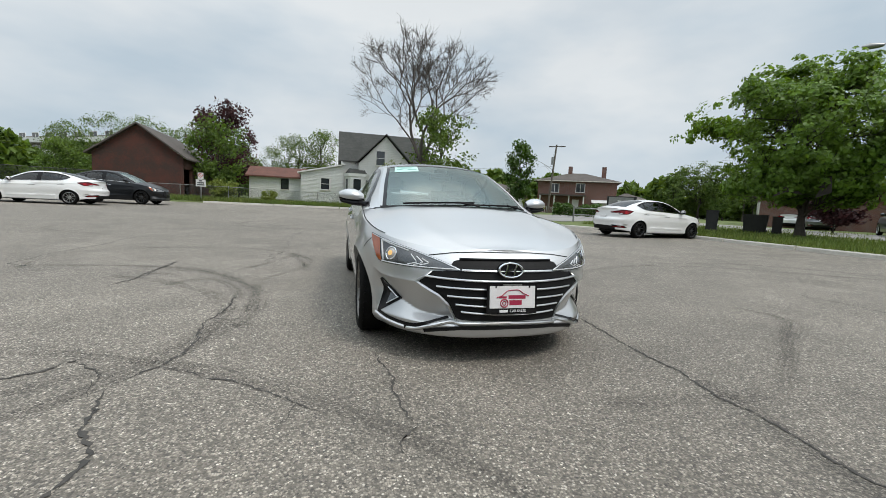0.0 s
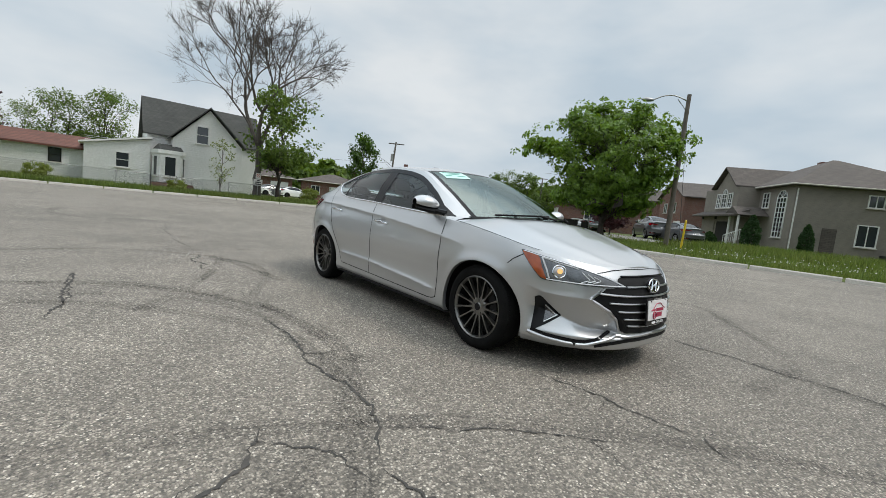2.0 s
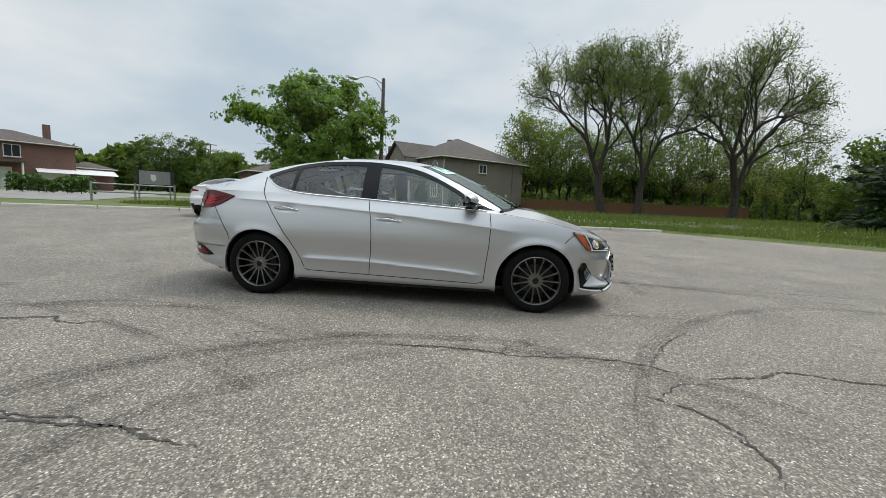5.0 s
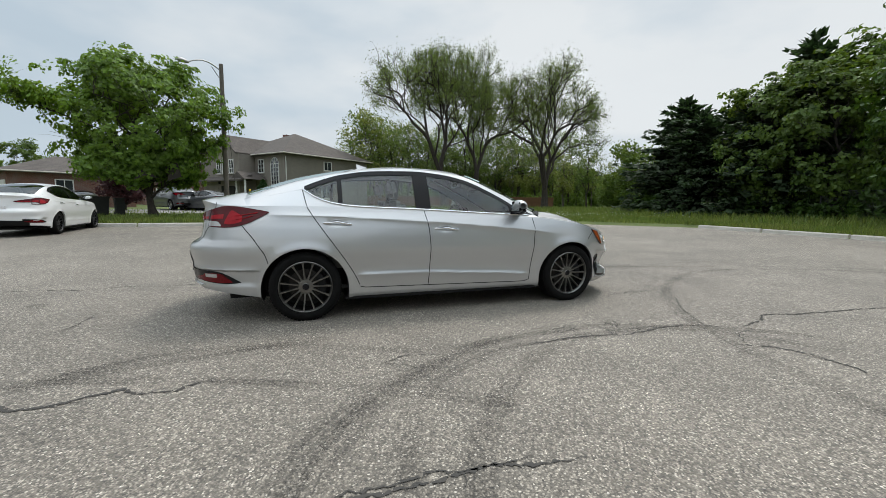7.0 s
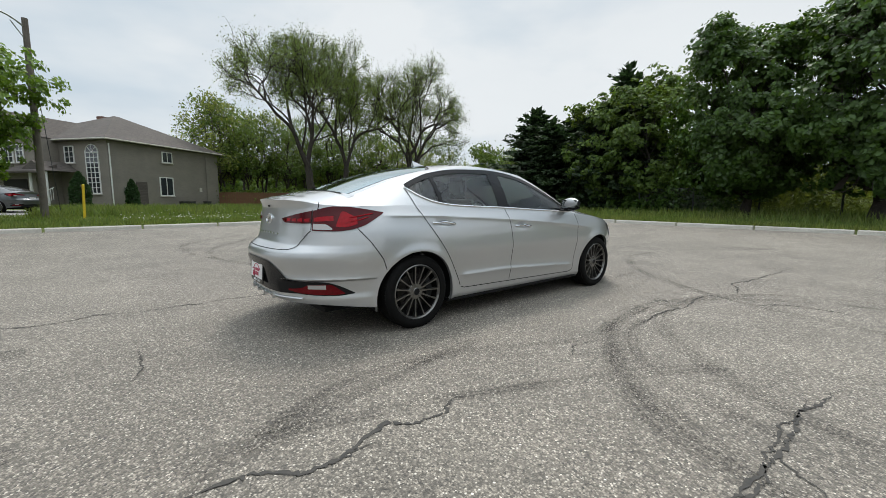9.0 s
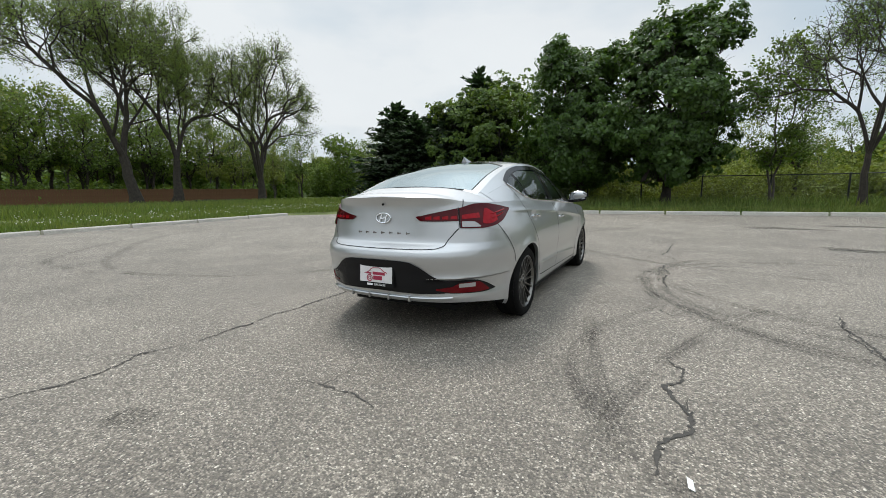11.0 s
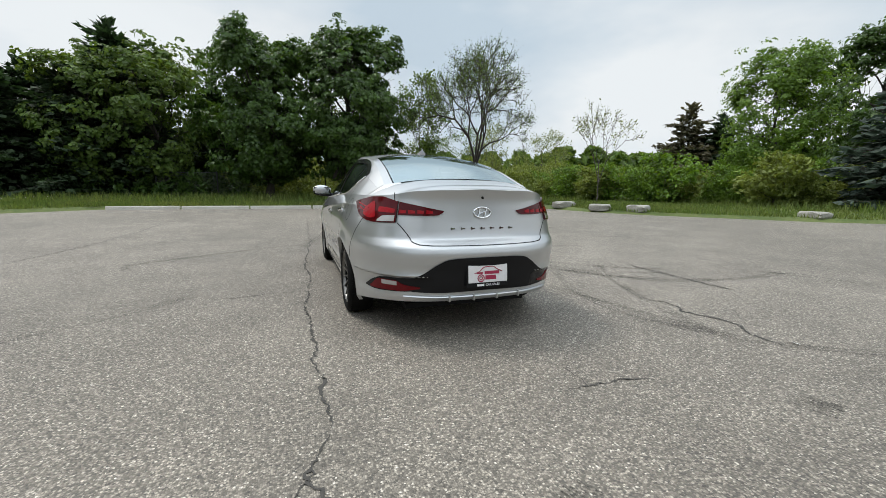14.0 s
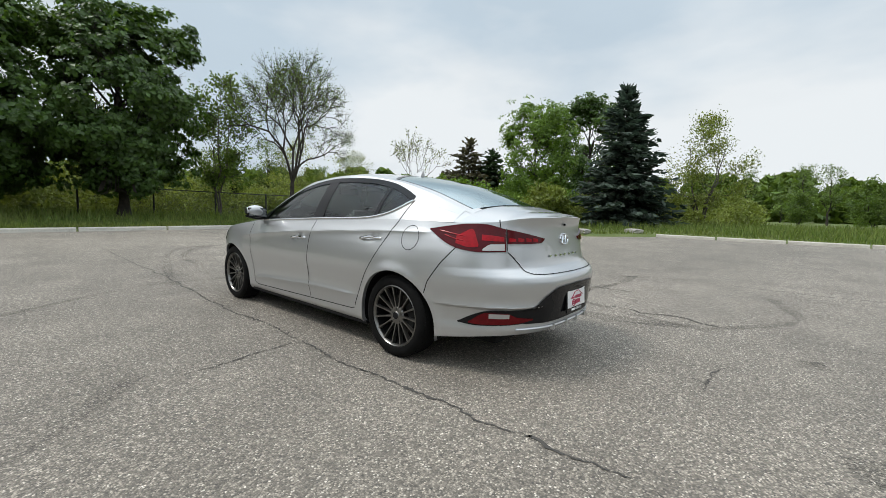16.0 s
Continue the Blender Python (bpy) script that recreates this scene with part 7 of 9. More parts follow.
stain(-3.85, 0.38, 0.11, 0.12, 0.3, 1, True)
stain(-3.70, -1.20, 0.11, 0.10, 0.2, 2, True)
stain(1.22, -1.70, 0.11, 0.06, 0.6, 3, True)
stain(4.5, -4.8, 0.5, 0.25, 1.2, 4)
stain(8.5, -4.6, 0.9, 0.3, 1.4, 5)
stain(9.4, -6.4, 0.8, 0.25, 1.4, 6)
g = Geo()
g.add([(-3.17, -2.045, 0.005), (-3.115, -2.04, 0.010), (-3.11, -2.018, 0.018), (-3.165, -2.022, 0.010)], [(0, 1, 2, 3)])
tagged(g.to("paper_scrap", M_PAPER), "small crumpled white paper scrap on asphalt", "litter")

# ---- boulders ----
def boulder(x, y, sx, sy, sz, seed):
    rng = np.random.default_rng(seed)
    bm = bmesh.new()
    bmesh.ops.create_icosphere(bm, subdivisions=3, radius=1.0)
    for v in bm.verts:
        p = v.co
        k = max(abs(p.x), abs(p.y), abs(p.z))
        p = p * (0.2 + 0.8 / max(k, 0.5)) * 0.8
        n = noise.noise(Vector((p.x * 1.6 + seed, p.y * 1.6, p.z * 1.6))) * 0.10 + noise.noise(p * 4) * 0.05
        v.co = Vector((p.x * sx, p.y * sy, p.z * sz)) * (1 + n)
    ob = part("boulder", bm, M_ROCK, None)
    ob.matrix_basis = pose(x, y, ground_height(x, y) + sz * 0.45, 0, 0, rng.uniform(0, 180))
    tagged(ob, "pale grey limestone boulder edging the lot", "boulder", "boulders")


for k, (x, y, a, b, c) in enumerate(((11.3, -10.7, 0.62, 0.4, 0.26), (9.2, -11.0, 0.55, 0.36, 0.24), (7.9, -11.8, 0.5, 0.4, 0.25), (3.6, -15.0, 0.5, 0.36, 0.2), (2.0, -17.4, 0.5, 0.34, 0.2))):
    boulder(x, y, a, b, c * 0.78, k + 1)

# ---- fences ----
def chain_link(name, label, pts, h, post_r, steel, spacing, mesh=True):
    pts = np.asarray(pts, float)
    L = np.concatenate([[0], np.cumsum(np.linalg.norm(np.diff(pts, axis=0), axis=1))])
    n = int(L[-1] / spacing)
    s = np.linspace(0, L[-1], n + 1)
    P = np.stack([np.interp(s, L, pts[:, k]) for k in (0, 1)], 1)
    Z = np.array([ground_height(x, y) for x, y in P])
    ob = thing(name, label, "fence")
    for (x, y), z in zip(P, Z):
        g = Geo()
        g.tube([(x, y, z - 0.1), (x, y, z + h + 0.03)], post_r, 8)
        g.tube([(x, y, z + h + 0.03), (x, y, z + h + 0.06)], (post_r * 1.2, post_r * 0.4), 8)
        g.to("post", steel, ob)
    g = Geo()
    g.tube(np.column_stack([P, Z + h]), post_r * 0.7, 6)
    g.to("top_rail", steel, ob)
    if mesh:
        g = Geo()
        g.grid(np.stack([np.column_stack([P, Z + 0.04]), np.column_stack([P, Z + h])], 0))
        g.to("wire_mesh", M_LINK, ob, "chain-link wire", smooth=False)
    return ob


chain_link("chain_link_fence", "black chain-link fence behind the trees", [(22.3, 8.5), (22.3, -13.2), (21.9, -25)], 1.45, 0.042, M_BLACKSTEEL, 2.95)
chain_link("chain_link_fence", "low galvanised chain-link fence before a white house", [(-30.2, -15.5), (-30.6, 0.0), (-30.2, 7.4)], 1.05, 0.025, M_GALV, 2.9)
chain_link("chain_link_fence", "dark green mesh fence behind parked cars", [(-30.2, -15.5), (-26, -24), (-20, -28)], 1.7, 0.03, M_BLACKSTEEL, 3.0)


def board_fence(p, q, h):
    p, q = np.array(p, float), np.array(q, float)
    L = np.linalg.norm(q - p)
    d = (q - p) / L
    ang = math.degrees(math.atan2(d[1], d[0]))
    ob = thing("board_fence", "brown stained board fence before a wood", "fence", pose(p[0], p[1], 0, 0, 0, ang))
    g = Geo()
    g.box(-0.075, 0.075, -0.012, 0.012, 0.02, h)
    master = g.to("board", M_FENCEWOOD, ob, smooth=False)
    zs = lambda s: ground_height(p[0] + d[0] * s, p[1] + d[1] * s)
    master.matrix_basis = pose(0.08, 0, zs(0))
    n = int(L / 0.16)
    for i in range(1, n):
        c = new("board", master.data)
        c.parent = ob
        c.matrix_basis = pose(0.08 + i * 0.16, (i % 2) * 0.004, zs(i * 0.16) + 0.012 * math.sin(i * 1.7))
    for i in range(int(L / 2.4) + 1):
        g = Geo()
        g.box(-0.06, 0.06, 0.02, 0.14, -0.1, h + 0.06)
        g.to("post", M_FENCEWOOD, ob, smooth=False).matrix_basis = pose(i * 2.4, 0, zs(i * 2.4))
    for z0 in (0.3, h - 0.25):
        g = Geo()
        g.tube([(s, 0.04, zs(s) + z0) for s in np.linspace(0, L, 12)], 0.035, 4)
        g.to("rail", M_FENCEWOOD, ob, smooth=False)


board_fence((4.2, 41.4), (27.5, 39.0), 1.35)
lg = thing("log_pile", "heap of dark old poles lying in grass", "logs", pose(16.4, 32.0, ground_height(16.4, 32.0), 0, 0, -8))
for k in range(6):
    g = Geo()
    g.tube([(-2 + k * 0.3, 0.14 * k - 0.4, 0.1 + 0.1 * (k % 3)), (2.3 + k * 0.2, 0.1 * k - 0.3, 0.1 + 0.09 * ((k + 1) % 3))], 0.09, 7)
    g.to("log", M_BARK, lg)


# ---- poles, signs, bins ----
def utility_pole(x, y, h, lean, arm, label, transformer=False, cross=False, foot=None):
    z = ground_height(x, y)
    ob = thing("utility_pole", label, "pole", pose(x, y, z))
    g = Geo()
    g.tube([(0, 0, -0.3), (lean[0] * 0.5, lean[1] * 0.5, h / 2), (lean[0], lean[1], h)], (0.13, 0.115, 0.095), 12)
    g.to("pole_shaft", M_POLE, ob)
    if arm is not None:
        t = np.linspace(0, 1, 10)
        a = np.array(arm, float)
        b = np.array([lean[0], lean[1], h - 0.35]) if foot is None else np.array([lean[0] * foot / h, lean[1] * foot / h, foot])
        P = b + (a - b) * t[:, None]
        P[:, 2] += 0.28 * np.sin(math.pi * t)
        g = Geo()
        g.tube(P, 0.03, 7)
        d = (a - b)
        d[2] = 0
        d /= np.linalg.norm(d)
        g.tube([b - np.array([0, 0, 0.5]), b + (a - b) * 0.3 + np.array([0, 0, 0.1])], 0.018, 6)
        arm_ob = g.to("lamp_arm", M_GALV, ob)
        g = Geo()
        g.tube([a - d * 0.05, a + d * 0.1, a + d * 0.35, a + d * 0.55], (0.05, 0.09, 0.11, 0.04), 10)
        g.to("lamp_head", M_GALV, arm_ob, "grey street lamp head")
    if cross:
        g = Geo()
        g.box(lean[0] - 1.0, lean[0] + 1.0, lean[1] - 0.05, lean[1] + 0.05, h - 0.2, h - 0.08)
        g.to("cross_arm", M_POLE, ob, smooth=False).rotation_euler = (0, 0, 0.9)
    if transformer:
        g = Geo()
        g.tube([(0.3, 0.1, h - 2.4), (0.3, 0.1, h - 1.5)], 0.2, 12)
        g.to("transformer", M_GALV, ob, "grey transformer can")
    return ob


utility_pole(-5.35, 19.4, 7.65, (0.05, 0.0), (-1.15, -1.25, 7.25), "grey wooden street lamp pole on a grass verge")
utility_pole(-42.0, 25.0, 8.4, (0.6, 0.3), (-1.7, -2.8, 6.9), "leaning wooden power pole with transformer and lamp", True, True, 5.3)
for k, (x, y, h) in enumerate(((-46, 62, 8.5), (-52, 70, 8.5), (-58, 84, 8.5))):
    utility_pole(x, y, h, (0, 0), (-1.5, -1.0, h - 0.6) if k == 0 else None, "distant wooden power pole along the street", cross=True)


def wire(p, q, sag):
    g = Geo()
    t = np.linspace(0, 1, 20)
    P = np.array(p) + (np.array(q) - np.array(p)) * t[:, None]
    P[:, 2] -= sag * np.sin(math.pi * t)
    g.tube(P, 0.011, 4)
    tagged(g.to("overhead_wire", M_BLACKSTEEL), "thin black overhead wire", "wire", "wires")


wire((-5.3, 19.4, 7.5), (-4.9, 19.9, 0.4), 0.0)
wire((-41.6, 25.2, 6.2), (-62.0, 2.0, 6.6), 0.5)
wire((-41.4, 25.3, 8.9), (-42.0, 25.0, 6.2), 0.0)


def notice(x, y, turn, label, top_sign=True):
    ob = thing("parking_sign", label, "sign", pose(x, y, ground_height(x, y), 0, 0, turn))
    g = Geo()
    g.box(-0.03, 0.03, -0.02, 0.02, -0.2, 2.0)
    g.to("post", M_GALV, ob, smooth=False)
    board = part("sign_board", box_bm(-0.35, 0.35, -0.035, -0.022, 1.0, 1.5, 0.004), M_WHITE, ob)
    for k, (w, z0) in enumerate(((0.11, 1.36), (0.22, 1.22), (0.26, 1.08))):
        part("lettering_bar", box_bm(-w, w, -0.04, -0.036, z0, z0 + 0.08), M_SIGNBLACK, board)
    if top_sign:
        b2 = part("sign_board", box_bm(-0.2, 0.2, -0.035, -0.022, 1.54, 1.98, 0.004), M_WHITE, ob)
        g = Geo()
        a = np.linspace(0, 2 * math.pi, 25)
        g.tube(np.stack([0.13 * np.cos(a), np.full(25, -0.038), 1.79 + 0.13 * np.sin(a)], 1), 0.018, 5, False)
        g.tube([(-0.09, -0.04, 1.88), (0.09, -0.04, 1.70)], 0.014, 5)
        g.to("red_ring", M_SIGNRED, b2)


notice(-28.4, -10.3, 78, "white lot rules sign under a red ring sign")
notice(-30.6, 6.2, 100, "white lot rules sign under a red ring sign", True)
mk = thing("marker_post", "yellow plastic marker post in grass", "post", pose(-4.1, 18.0, ground_height(-4.1, 18.0), 0, 2, 0))
g = Geo()
g.tube([(0, 0, -0.2), (0, 0, 1.35), (0, 0, 1.38)], (0.045, 0.045, 0.02), 10)
g.to("post_tube", M_YELLOW, mk)


def bin_box(x, y, w, d, h, turn, label):
    ob = thing("waste_bin", label, "bin", pose(x, y, ground_height(x, y), 0, 0, turn), "waste bins")
    bm = box_bm(-w / 2, w / 2, -d / 2, d / 2, 0.04, h, 0.03)
    for v in bm.verts:
        if v.co.z < h / 2:
            v.co.x *= 0.86
            v.co.y *= 0.86
    body = part("bin_body", bm, M_BINPL, ob)
    part("lid", box_bm(-w / 2 - 0.03, w / 2 + 0.03, -d / 2 - 0.04, d / 2 + 0.03, h, h + 0.07, 0.025), M_BINPL, body)
    for s in (-1, 1):
        g = Geo()
        g.tube([(s * w * 0.42, d * 0.42, 0.1), (s * w * 0.5, d * 0.42, 0.1)], 0.1, 12)
        g.to("bin_wheel", M_BINPL, body)


bin_box(-10.9, 16.3, 0.5, 0.5, 0.95, 40, "black wheeled bin on a grass verge")
bin_box(-10.9, 19.0, 1.0, 0.6, 0.85, 35, "wide black bin on a grass verge")
bin_box(-10.0, 19.2, 0.4, 0.3, 0.8, 35, "narrow grey box on a grass verge")

# ---- parked vehicles ----
sedan_car = car


def plain_lamps(owner, bar=True):
    global car
    car = owner
    both(tail_lamp)
    both(headlamp)
    g = Geo()
    P = patch_between([(0.0, 0.30), (0.3, 0.31), (0.42, 0.42)], [(0.0, 0.60), (0.3, 0.60), (0.42, 0.56)], 0.004, 16, 5)
    g.grid(P)
    g.grid(mirror(P))
    g.to("grille", M_TRIM, owner, sharp=0)
    U0 = PLAN_U
    g = Geo()
    g.box(-2.30, -2.27, -0.16, 0.16, 0.66, 0.78)
    g.to("plate", M_PLATE, owner, smooth=False)
    g = Geo()
    P = patch_between([(U0 - 0.6, 0.27), (U0, 0.27)], [(U0 - 0.6, 0.40), (U0, 0.42)], 0.004, 12, 4)
    g.grid(P)
    g.grid(mirror(P))
    g.to("bumper_panel", M_PLASTIC, owner, sharp=0)
    car = sedan_car


def car_pose(x, y, heading):
    return pose(x, y, ground_height(x, y), 0, 0, heading)


white_r, _ = build_sedan("parked_sedan", "white sedan with black wheels parked nose to a kerb", car_pose(-8.95, 10.95, 96), M_WHITECAR, False, wheel_mat=M_BLACKSTEEL, glass=M_GLASSD)
plain_lamps(white_r)
white_l = copy_thing(white_r, car_pose(-17.8, -13.6, -89))
tagged(white_l, "white sedan with alloy wheels parked beside a black vehicle")
for o in white_l.children:
    if o.name.startswith("wheel"):
        for p in o.children:
            if p.name.startswith("rim") and not p.name.startswith("rim_b"):
                p.data = p.data.copy()
                p.data.materials[0] = M_SATIN
suv, _ = build_sedan("parked_suv", "black sport utility vehicle parked by a fence", car_pose(-21.2, -12.2, 88), M_BLACKCAR, False, wheel_mat=M_BLACKSTEEL, glass=M_GLASSD)
plain_lamps(suv)
suv.scale = (1.05, 1.06, 1.19)
grey, _ = build_sedan("parked_sedan", "dark grey sedan parked on a driveway", car_pose(-8.2, 28.4, 140), M_GREYCAR, False, wheel_mat=M_SATIN, glass=M_GLASSD)
plain_lamps(grey)
c = copy_thing(grey, car_pose(-10.6, 29.8, 132))
c.scale = (1.0, 1.04, 1.22)
tagged(c, "dark sport utility vehicle parked on a driveway")
for x, y, a in ((-21.6, 37.0, 120), (-50.5, 11.0, 85), (-51.0, 16.2, 100)):
    c = copy_thing(white_r, car_pose(x, y, a))
    tagged(c, "white car parked before distant houses")
c = copy_thing(grey, car_pose(-18.5, 35.2, 128))
tagged(c, "grey car parked along the street")
c = copy_thing(grey, car_pose(-50.8, 13.6, 95))
tagged(c, "grey car parked before distant bungalows")


# ---- houses ----
def window(parent, m, w, h, cols=2, rows=1, arch=False, frame=None):
    """A framed window whose panes lie behind the frame; the frame faces -y."""
    frame = frame or M_WHITE
    g = Geo()
    t = 0.07
    g.box(-w / 2 - t, -w / 2, -0.05, 0.02, -h / 2 - t, h / 2 + t)
    g.box(w / 2, w / 2 + t, -0.05, 0.02, -h / 2 - t, h / 2 + t)
    g.box(-w / 2, w / 2, -0.05, 0.02, -h / 2 - t, -h / 2)
    if not arch:
        g.box(-w / 2, w / 2, -0.05, 0.02, h / 2, h / 2 + t)
    else:
        a = np.linspace(0, math.pi, 15)
        g.tube(np.stack([(w / 2 + t / 2) * np.cos(a), np.full(15, -0.02), h / 2 + (w / 2 + t / 2) * np.sin(a)], 1), t / 2, 5)
        g.box(-w / 2, w / 2, -0.045, 0.0, h / 2 - 0.03, h / 2 + 0.03)
        for k in (0.8, 1.57, 2.34):
            g.tube([(0, -0.02, h / 2), (w / 2 * math.cos(k), -0.02, h / 2 + w / 2 * math.sin(k))], 0.02, 4)
    for i in range(1, cols):
        x = -w / 2 + w * i / cols
        g.box(x - 0.025, x + 0.025, -0.045, 0.0, -h / 2, h / 2)
    for j in range(1, rows):
        z = -h / 2 + h * j / rows
        g.box(-w / 2, w / 2, -0.044, 0.0, z - 0.02, z + 0.02)
    ob = g.to("window", frame, parent, smooth=False)
    ob.matrix_basis = m
    g = Geo()
    g.box(-w / 2, w / 2, -0.012, 0.0, -h / 2, h / 2)
    if arch:
        a = np.linspace(0, math.pi, 15)
        g.prism(np.stack([w / 2 * np.cos(a), np.full(15, -0.012), h / 2 + w / 2 * np.sin(a)], 1), (0, 0.012, 0))
    g.to("pane", M_PANE, ob, smooth=False)
    g = Geo()
    g.box(-w / 2 - 0.12, w / 2 + 0.12, -0.12, 0.02, -h / 2 - t - 0.06, -h / 2 - t)
    g.to("sill", M_CONC, ob, smooth=False)
    return ob


def hip_roof(parent, x0, x1, y0, y1, z, h, over, material, along_x=True):
    x0, x1, y0, y1 = x0 - over, x1 + over, y0 - over, y1 + over
    g = Geo()
    if along_x:
        k = min((y1 - y0) / 2, (x1 - x0) / 2 - 0.2)
        r0, r1 = (x0 + k, (y0 + y1) / 2, z + h), (x1 - k, (y0 + y1) / 2, z + h)
    else:
        k = min((x1 - x0) / 2, (y1 - y0) / 2 - 0.2)
        r0, r1 = ((x0 + x1) / 2, y0 + k, z + h), ((x0 + x1) / 2, y1 - k, z + h)
    c = [(x0, y0, z), (x1, y0, z), (x1, y1, z), (x0, y1, z)]
    d = [(p[0], p[1], z - 0.14) for p in c]
    V = c + d + [r0, r1]
    F = [(0, 1, 9, 8), (1, 2, 9), (2, 3, 8, 9), (3, 0, 8)] if along_x else [(0, 1, 8), (1, 2, 9, 8), (2, 3, 9), (3, 0, 8, 9)]
    F += [(0, 4, 5, 1), (1, 5, 6, 2), (2, 6, 7, 3), (3, 7, 4, 0), (4, 7, 6, 5)]
    g.add(V, F)
    ob = g.to("roof", material, parent, smooth=False)
    g = Geo()
    for a, b in ((d[0], d[1]), (d[1], d[2]), (d[2], d[3]), (d[3], d[0])):
        g.tube([np.array(a) + [0, 0, 0.08], np.array(b) + [0, 0, 0.08]], 0.06, 6)
    g.to("gutter", M_CONC, ob)
    return ob


def gable_roof(parent, x0, x1, y0, y1, z, h, over, material, along_x=True, thick=0.12):
    g = Geo()
    x0, x1, y0, y1 = x0 - over, x1 + over, y0 - over, y1 + over
    if along_x:
        ym = (y0 + y1) / 2
        prof = [(y0, z), (ym, z + h), (y1, z), (y1, z - thick), (ym, z + h - thick), (y0, z - thick)]
        for s in (0, 1):
            q = [prof[0], prof[1], prof[4], prof[5]] if s == 0 else [prof[1], prof[2], prof[3], prof[4]]
            g.prism([(x0, a, b) for a, b in q], (x1 - x0, 0, 0))
    else:
        xm = (x0 + x1) / 2
        prof = [(x0, z), (xm, z + h), (x1, z), (x1, z - thick), (xm, z + h - thick), (x0, z - thick)]
        for s in (0, 1):
            q = [prof[0], prof[1], prof[4], prof[5]] if s == 0 else [prof[1], prof[2], prof[3], prof[4]]
            g.prism([(a, y0, b) for a, b in q], (0, y1 - y0, 0))
    return g.to("roof", material, parent, smooth=False)


def block(parent, x0, x1, y0, y1, z0, z1, material, name="wall", gable=None, peak=0.0):
    """Walls of one wing; gable 'x' or 'y' adds the gable triangles across that axis."""
    g = Geo()
    g.box(x0, x1, y0, y1, z0, z1)
    if gable == "x":                              # ridge along x: triangles at x0 and x1
        g.prism([(x0, y0, z1), (x0, y1, z1), (x0, (y0 + y1) / 2, z1 + peak)], (x1 - x0, 0, 0))
    elif gable == "y":
        g.prism([(x0, y0, z1), (x1, y0, z1), ((x0 + x1) / 2, y0, z1 + peak)], (0, y1 - y0, 0))
    return g.to(name, material, parent, smooth=False)


def slab(parent, name, x0, x1, y0, y1, z0, z1, material, label=""):
    g = Geo()
    g.box(x0, x1, y0, y1, z0, z1)
    return g.to(name, material, parent, label, smooth=False)


LEFT, FRONT = -90, 0          # turns of a window: facing -x, facing -y
# taupe brick house: a blank side to the lot, its front to the street
hz = ground_height(-3.2, 34.6) - 0.05
house = thing("house", "two-storey taupe brick house with hipped brown roof", "house", pose(-3.2, 34.6, hz, 0, 0, 38.8), "houses")
block(house, 0, 10.5, 0, 4.4, -0.3, 5.0, M_BEIGE)
block(house, -1.6, 10.5, 4.4, 10.6, -0.3, 5.0, M_BEIGE)
hip_roof(house, 0, 10.5, 0, 10.4, 5.03, 2.7, 0.45, M_SHINGLE)
block(house, -1.58, 2.0, 4.9, 8.4, 5.0, 5.05, M_BEIGE, gable="x", peak=1.5)
gable_roof(house, -1.6, 3.0, 4.7, 8.6, 5.1, 1.75, 0.3, M_SHINGLE)
window(house, pose(4.9, -0.02, 4.15, 0, 0, FRONT), 0.85, 0.75, 2)
window(house, pose(4.7, -0.02, 1.75, 0, 0, FRONT), 1.15, 1.4, 2)
slab(house, "side_door", 2.0, 2.9, -0.06, 0.0, 0.0, 2.05, M_SHINGLE, "brown side door")
window(house, pose(-0.02, 1.35, 2.62, 0, 0, LEFT), 1.05, 2.9, 3, 8, arch=True)
window(house, pose(-0.02, 3.4, 3.95, 0, 0, LEFT), 0.75, 1.1, 2, 3)
for y, w in ((5.6, 0.6), (6.65, 0.75), (7.7, 0.6)):
    window(house, pose(-1.62, y, 3.9, 0, 0, LEFT), w, 1.15, 2, 3, arch=(w > 0.7))
for y in (5.2, 7.9):
    slab(house, "garage_door", -1.66, -1.6, y, y + 2.2, 0, 2.1, M_BEIGE if y > 6 else M_DARKIN)
for y in (7.6, 10.3):
    slab(house, "garage_lamp", -1.75, -1.6, y, y + 0.14, 2.3, 2.55, M_BLACKSTEEL)
g = Geo()
g.prism([(-2.5, 3.0, 2.62), (-1.2, 3.0, 3.15), (-1.2, 3.0, 2.55), (-2.5, 3.0, 2.5)], (0, 7.8, 0))
g.prism([(-2.2, 2.6, 2.65), (-2.2, 4.9, 2.65), (-2.2, 3.75, 3.35)], (2.3, 0, 0))
g.to("porch_roof", M_SHINGLE, house, smooth=False)
for y in (2.9, 4.3):
    g = Geo()
    g.tube([(-2.0, y, 0), (-2.0, y, 2.6)], 0.09, 8)
    g.to("porch_post", M_WHITE, house)
g = Geo()
for k in range(9):
    g.tube([(-3.0 + 0.14 * k, 2.6, 0.1 + 0.07 * k), (-3.0 + 0.14 * k, 2.6, 0.9 + 0.07 * k)], 0.02, 4)
g.tube([(-3.0, 2.6, 0.9), (-1.8, 2.6, 1.5)], 0.03, 5)
g.to("porch_railing", M_WHITE, house)
for x, y in ((0.12, -0.05), (9.0, -0.06)):
    g = Geo()
    g.tube([(x, y, 0), (x, y, 4.7)], 0.045, 6)
    g.to("downpipe", M_WHITE if x < 1 else M_BEIGE, house)
slab(house, "meter_box", 1.0, 1.25, -0.12, 0.0, 1.2, 1.6, M_GALV)
slab(house, "wall_vent", 8.1, 8.35, -0.1, 0.0, 1.4, 1.75, M_CONC)
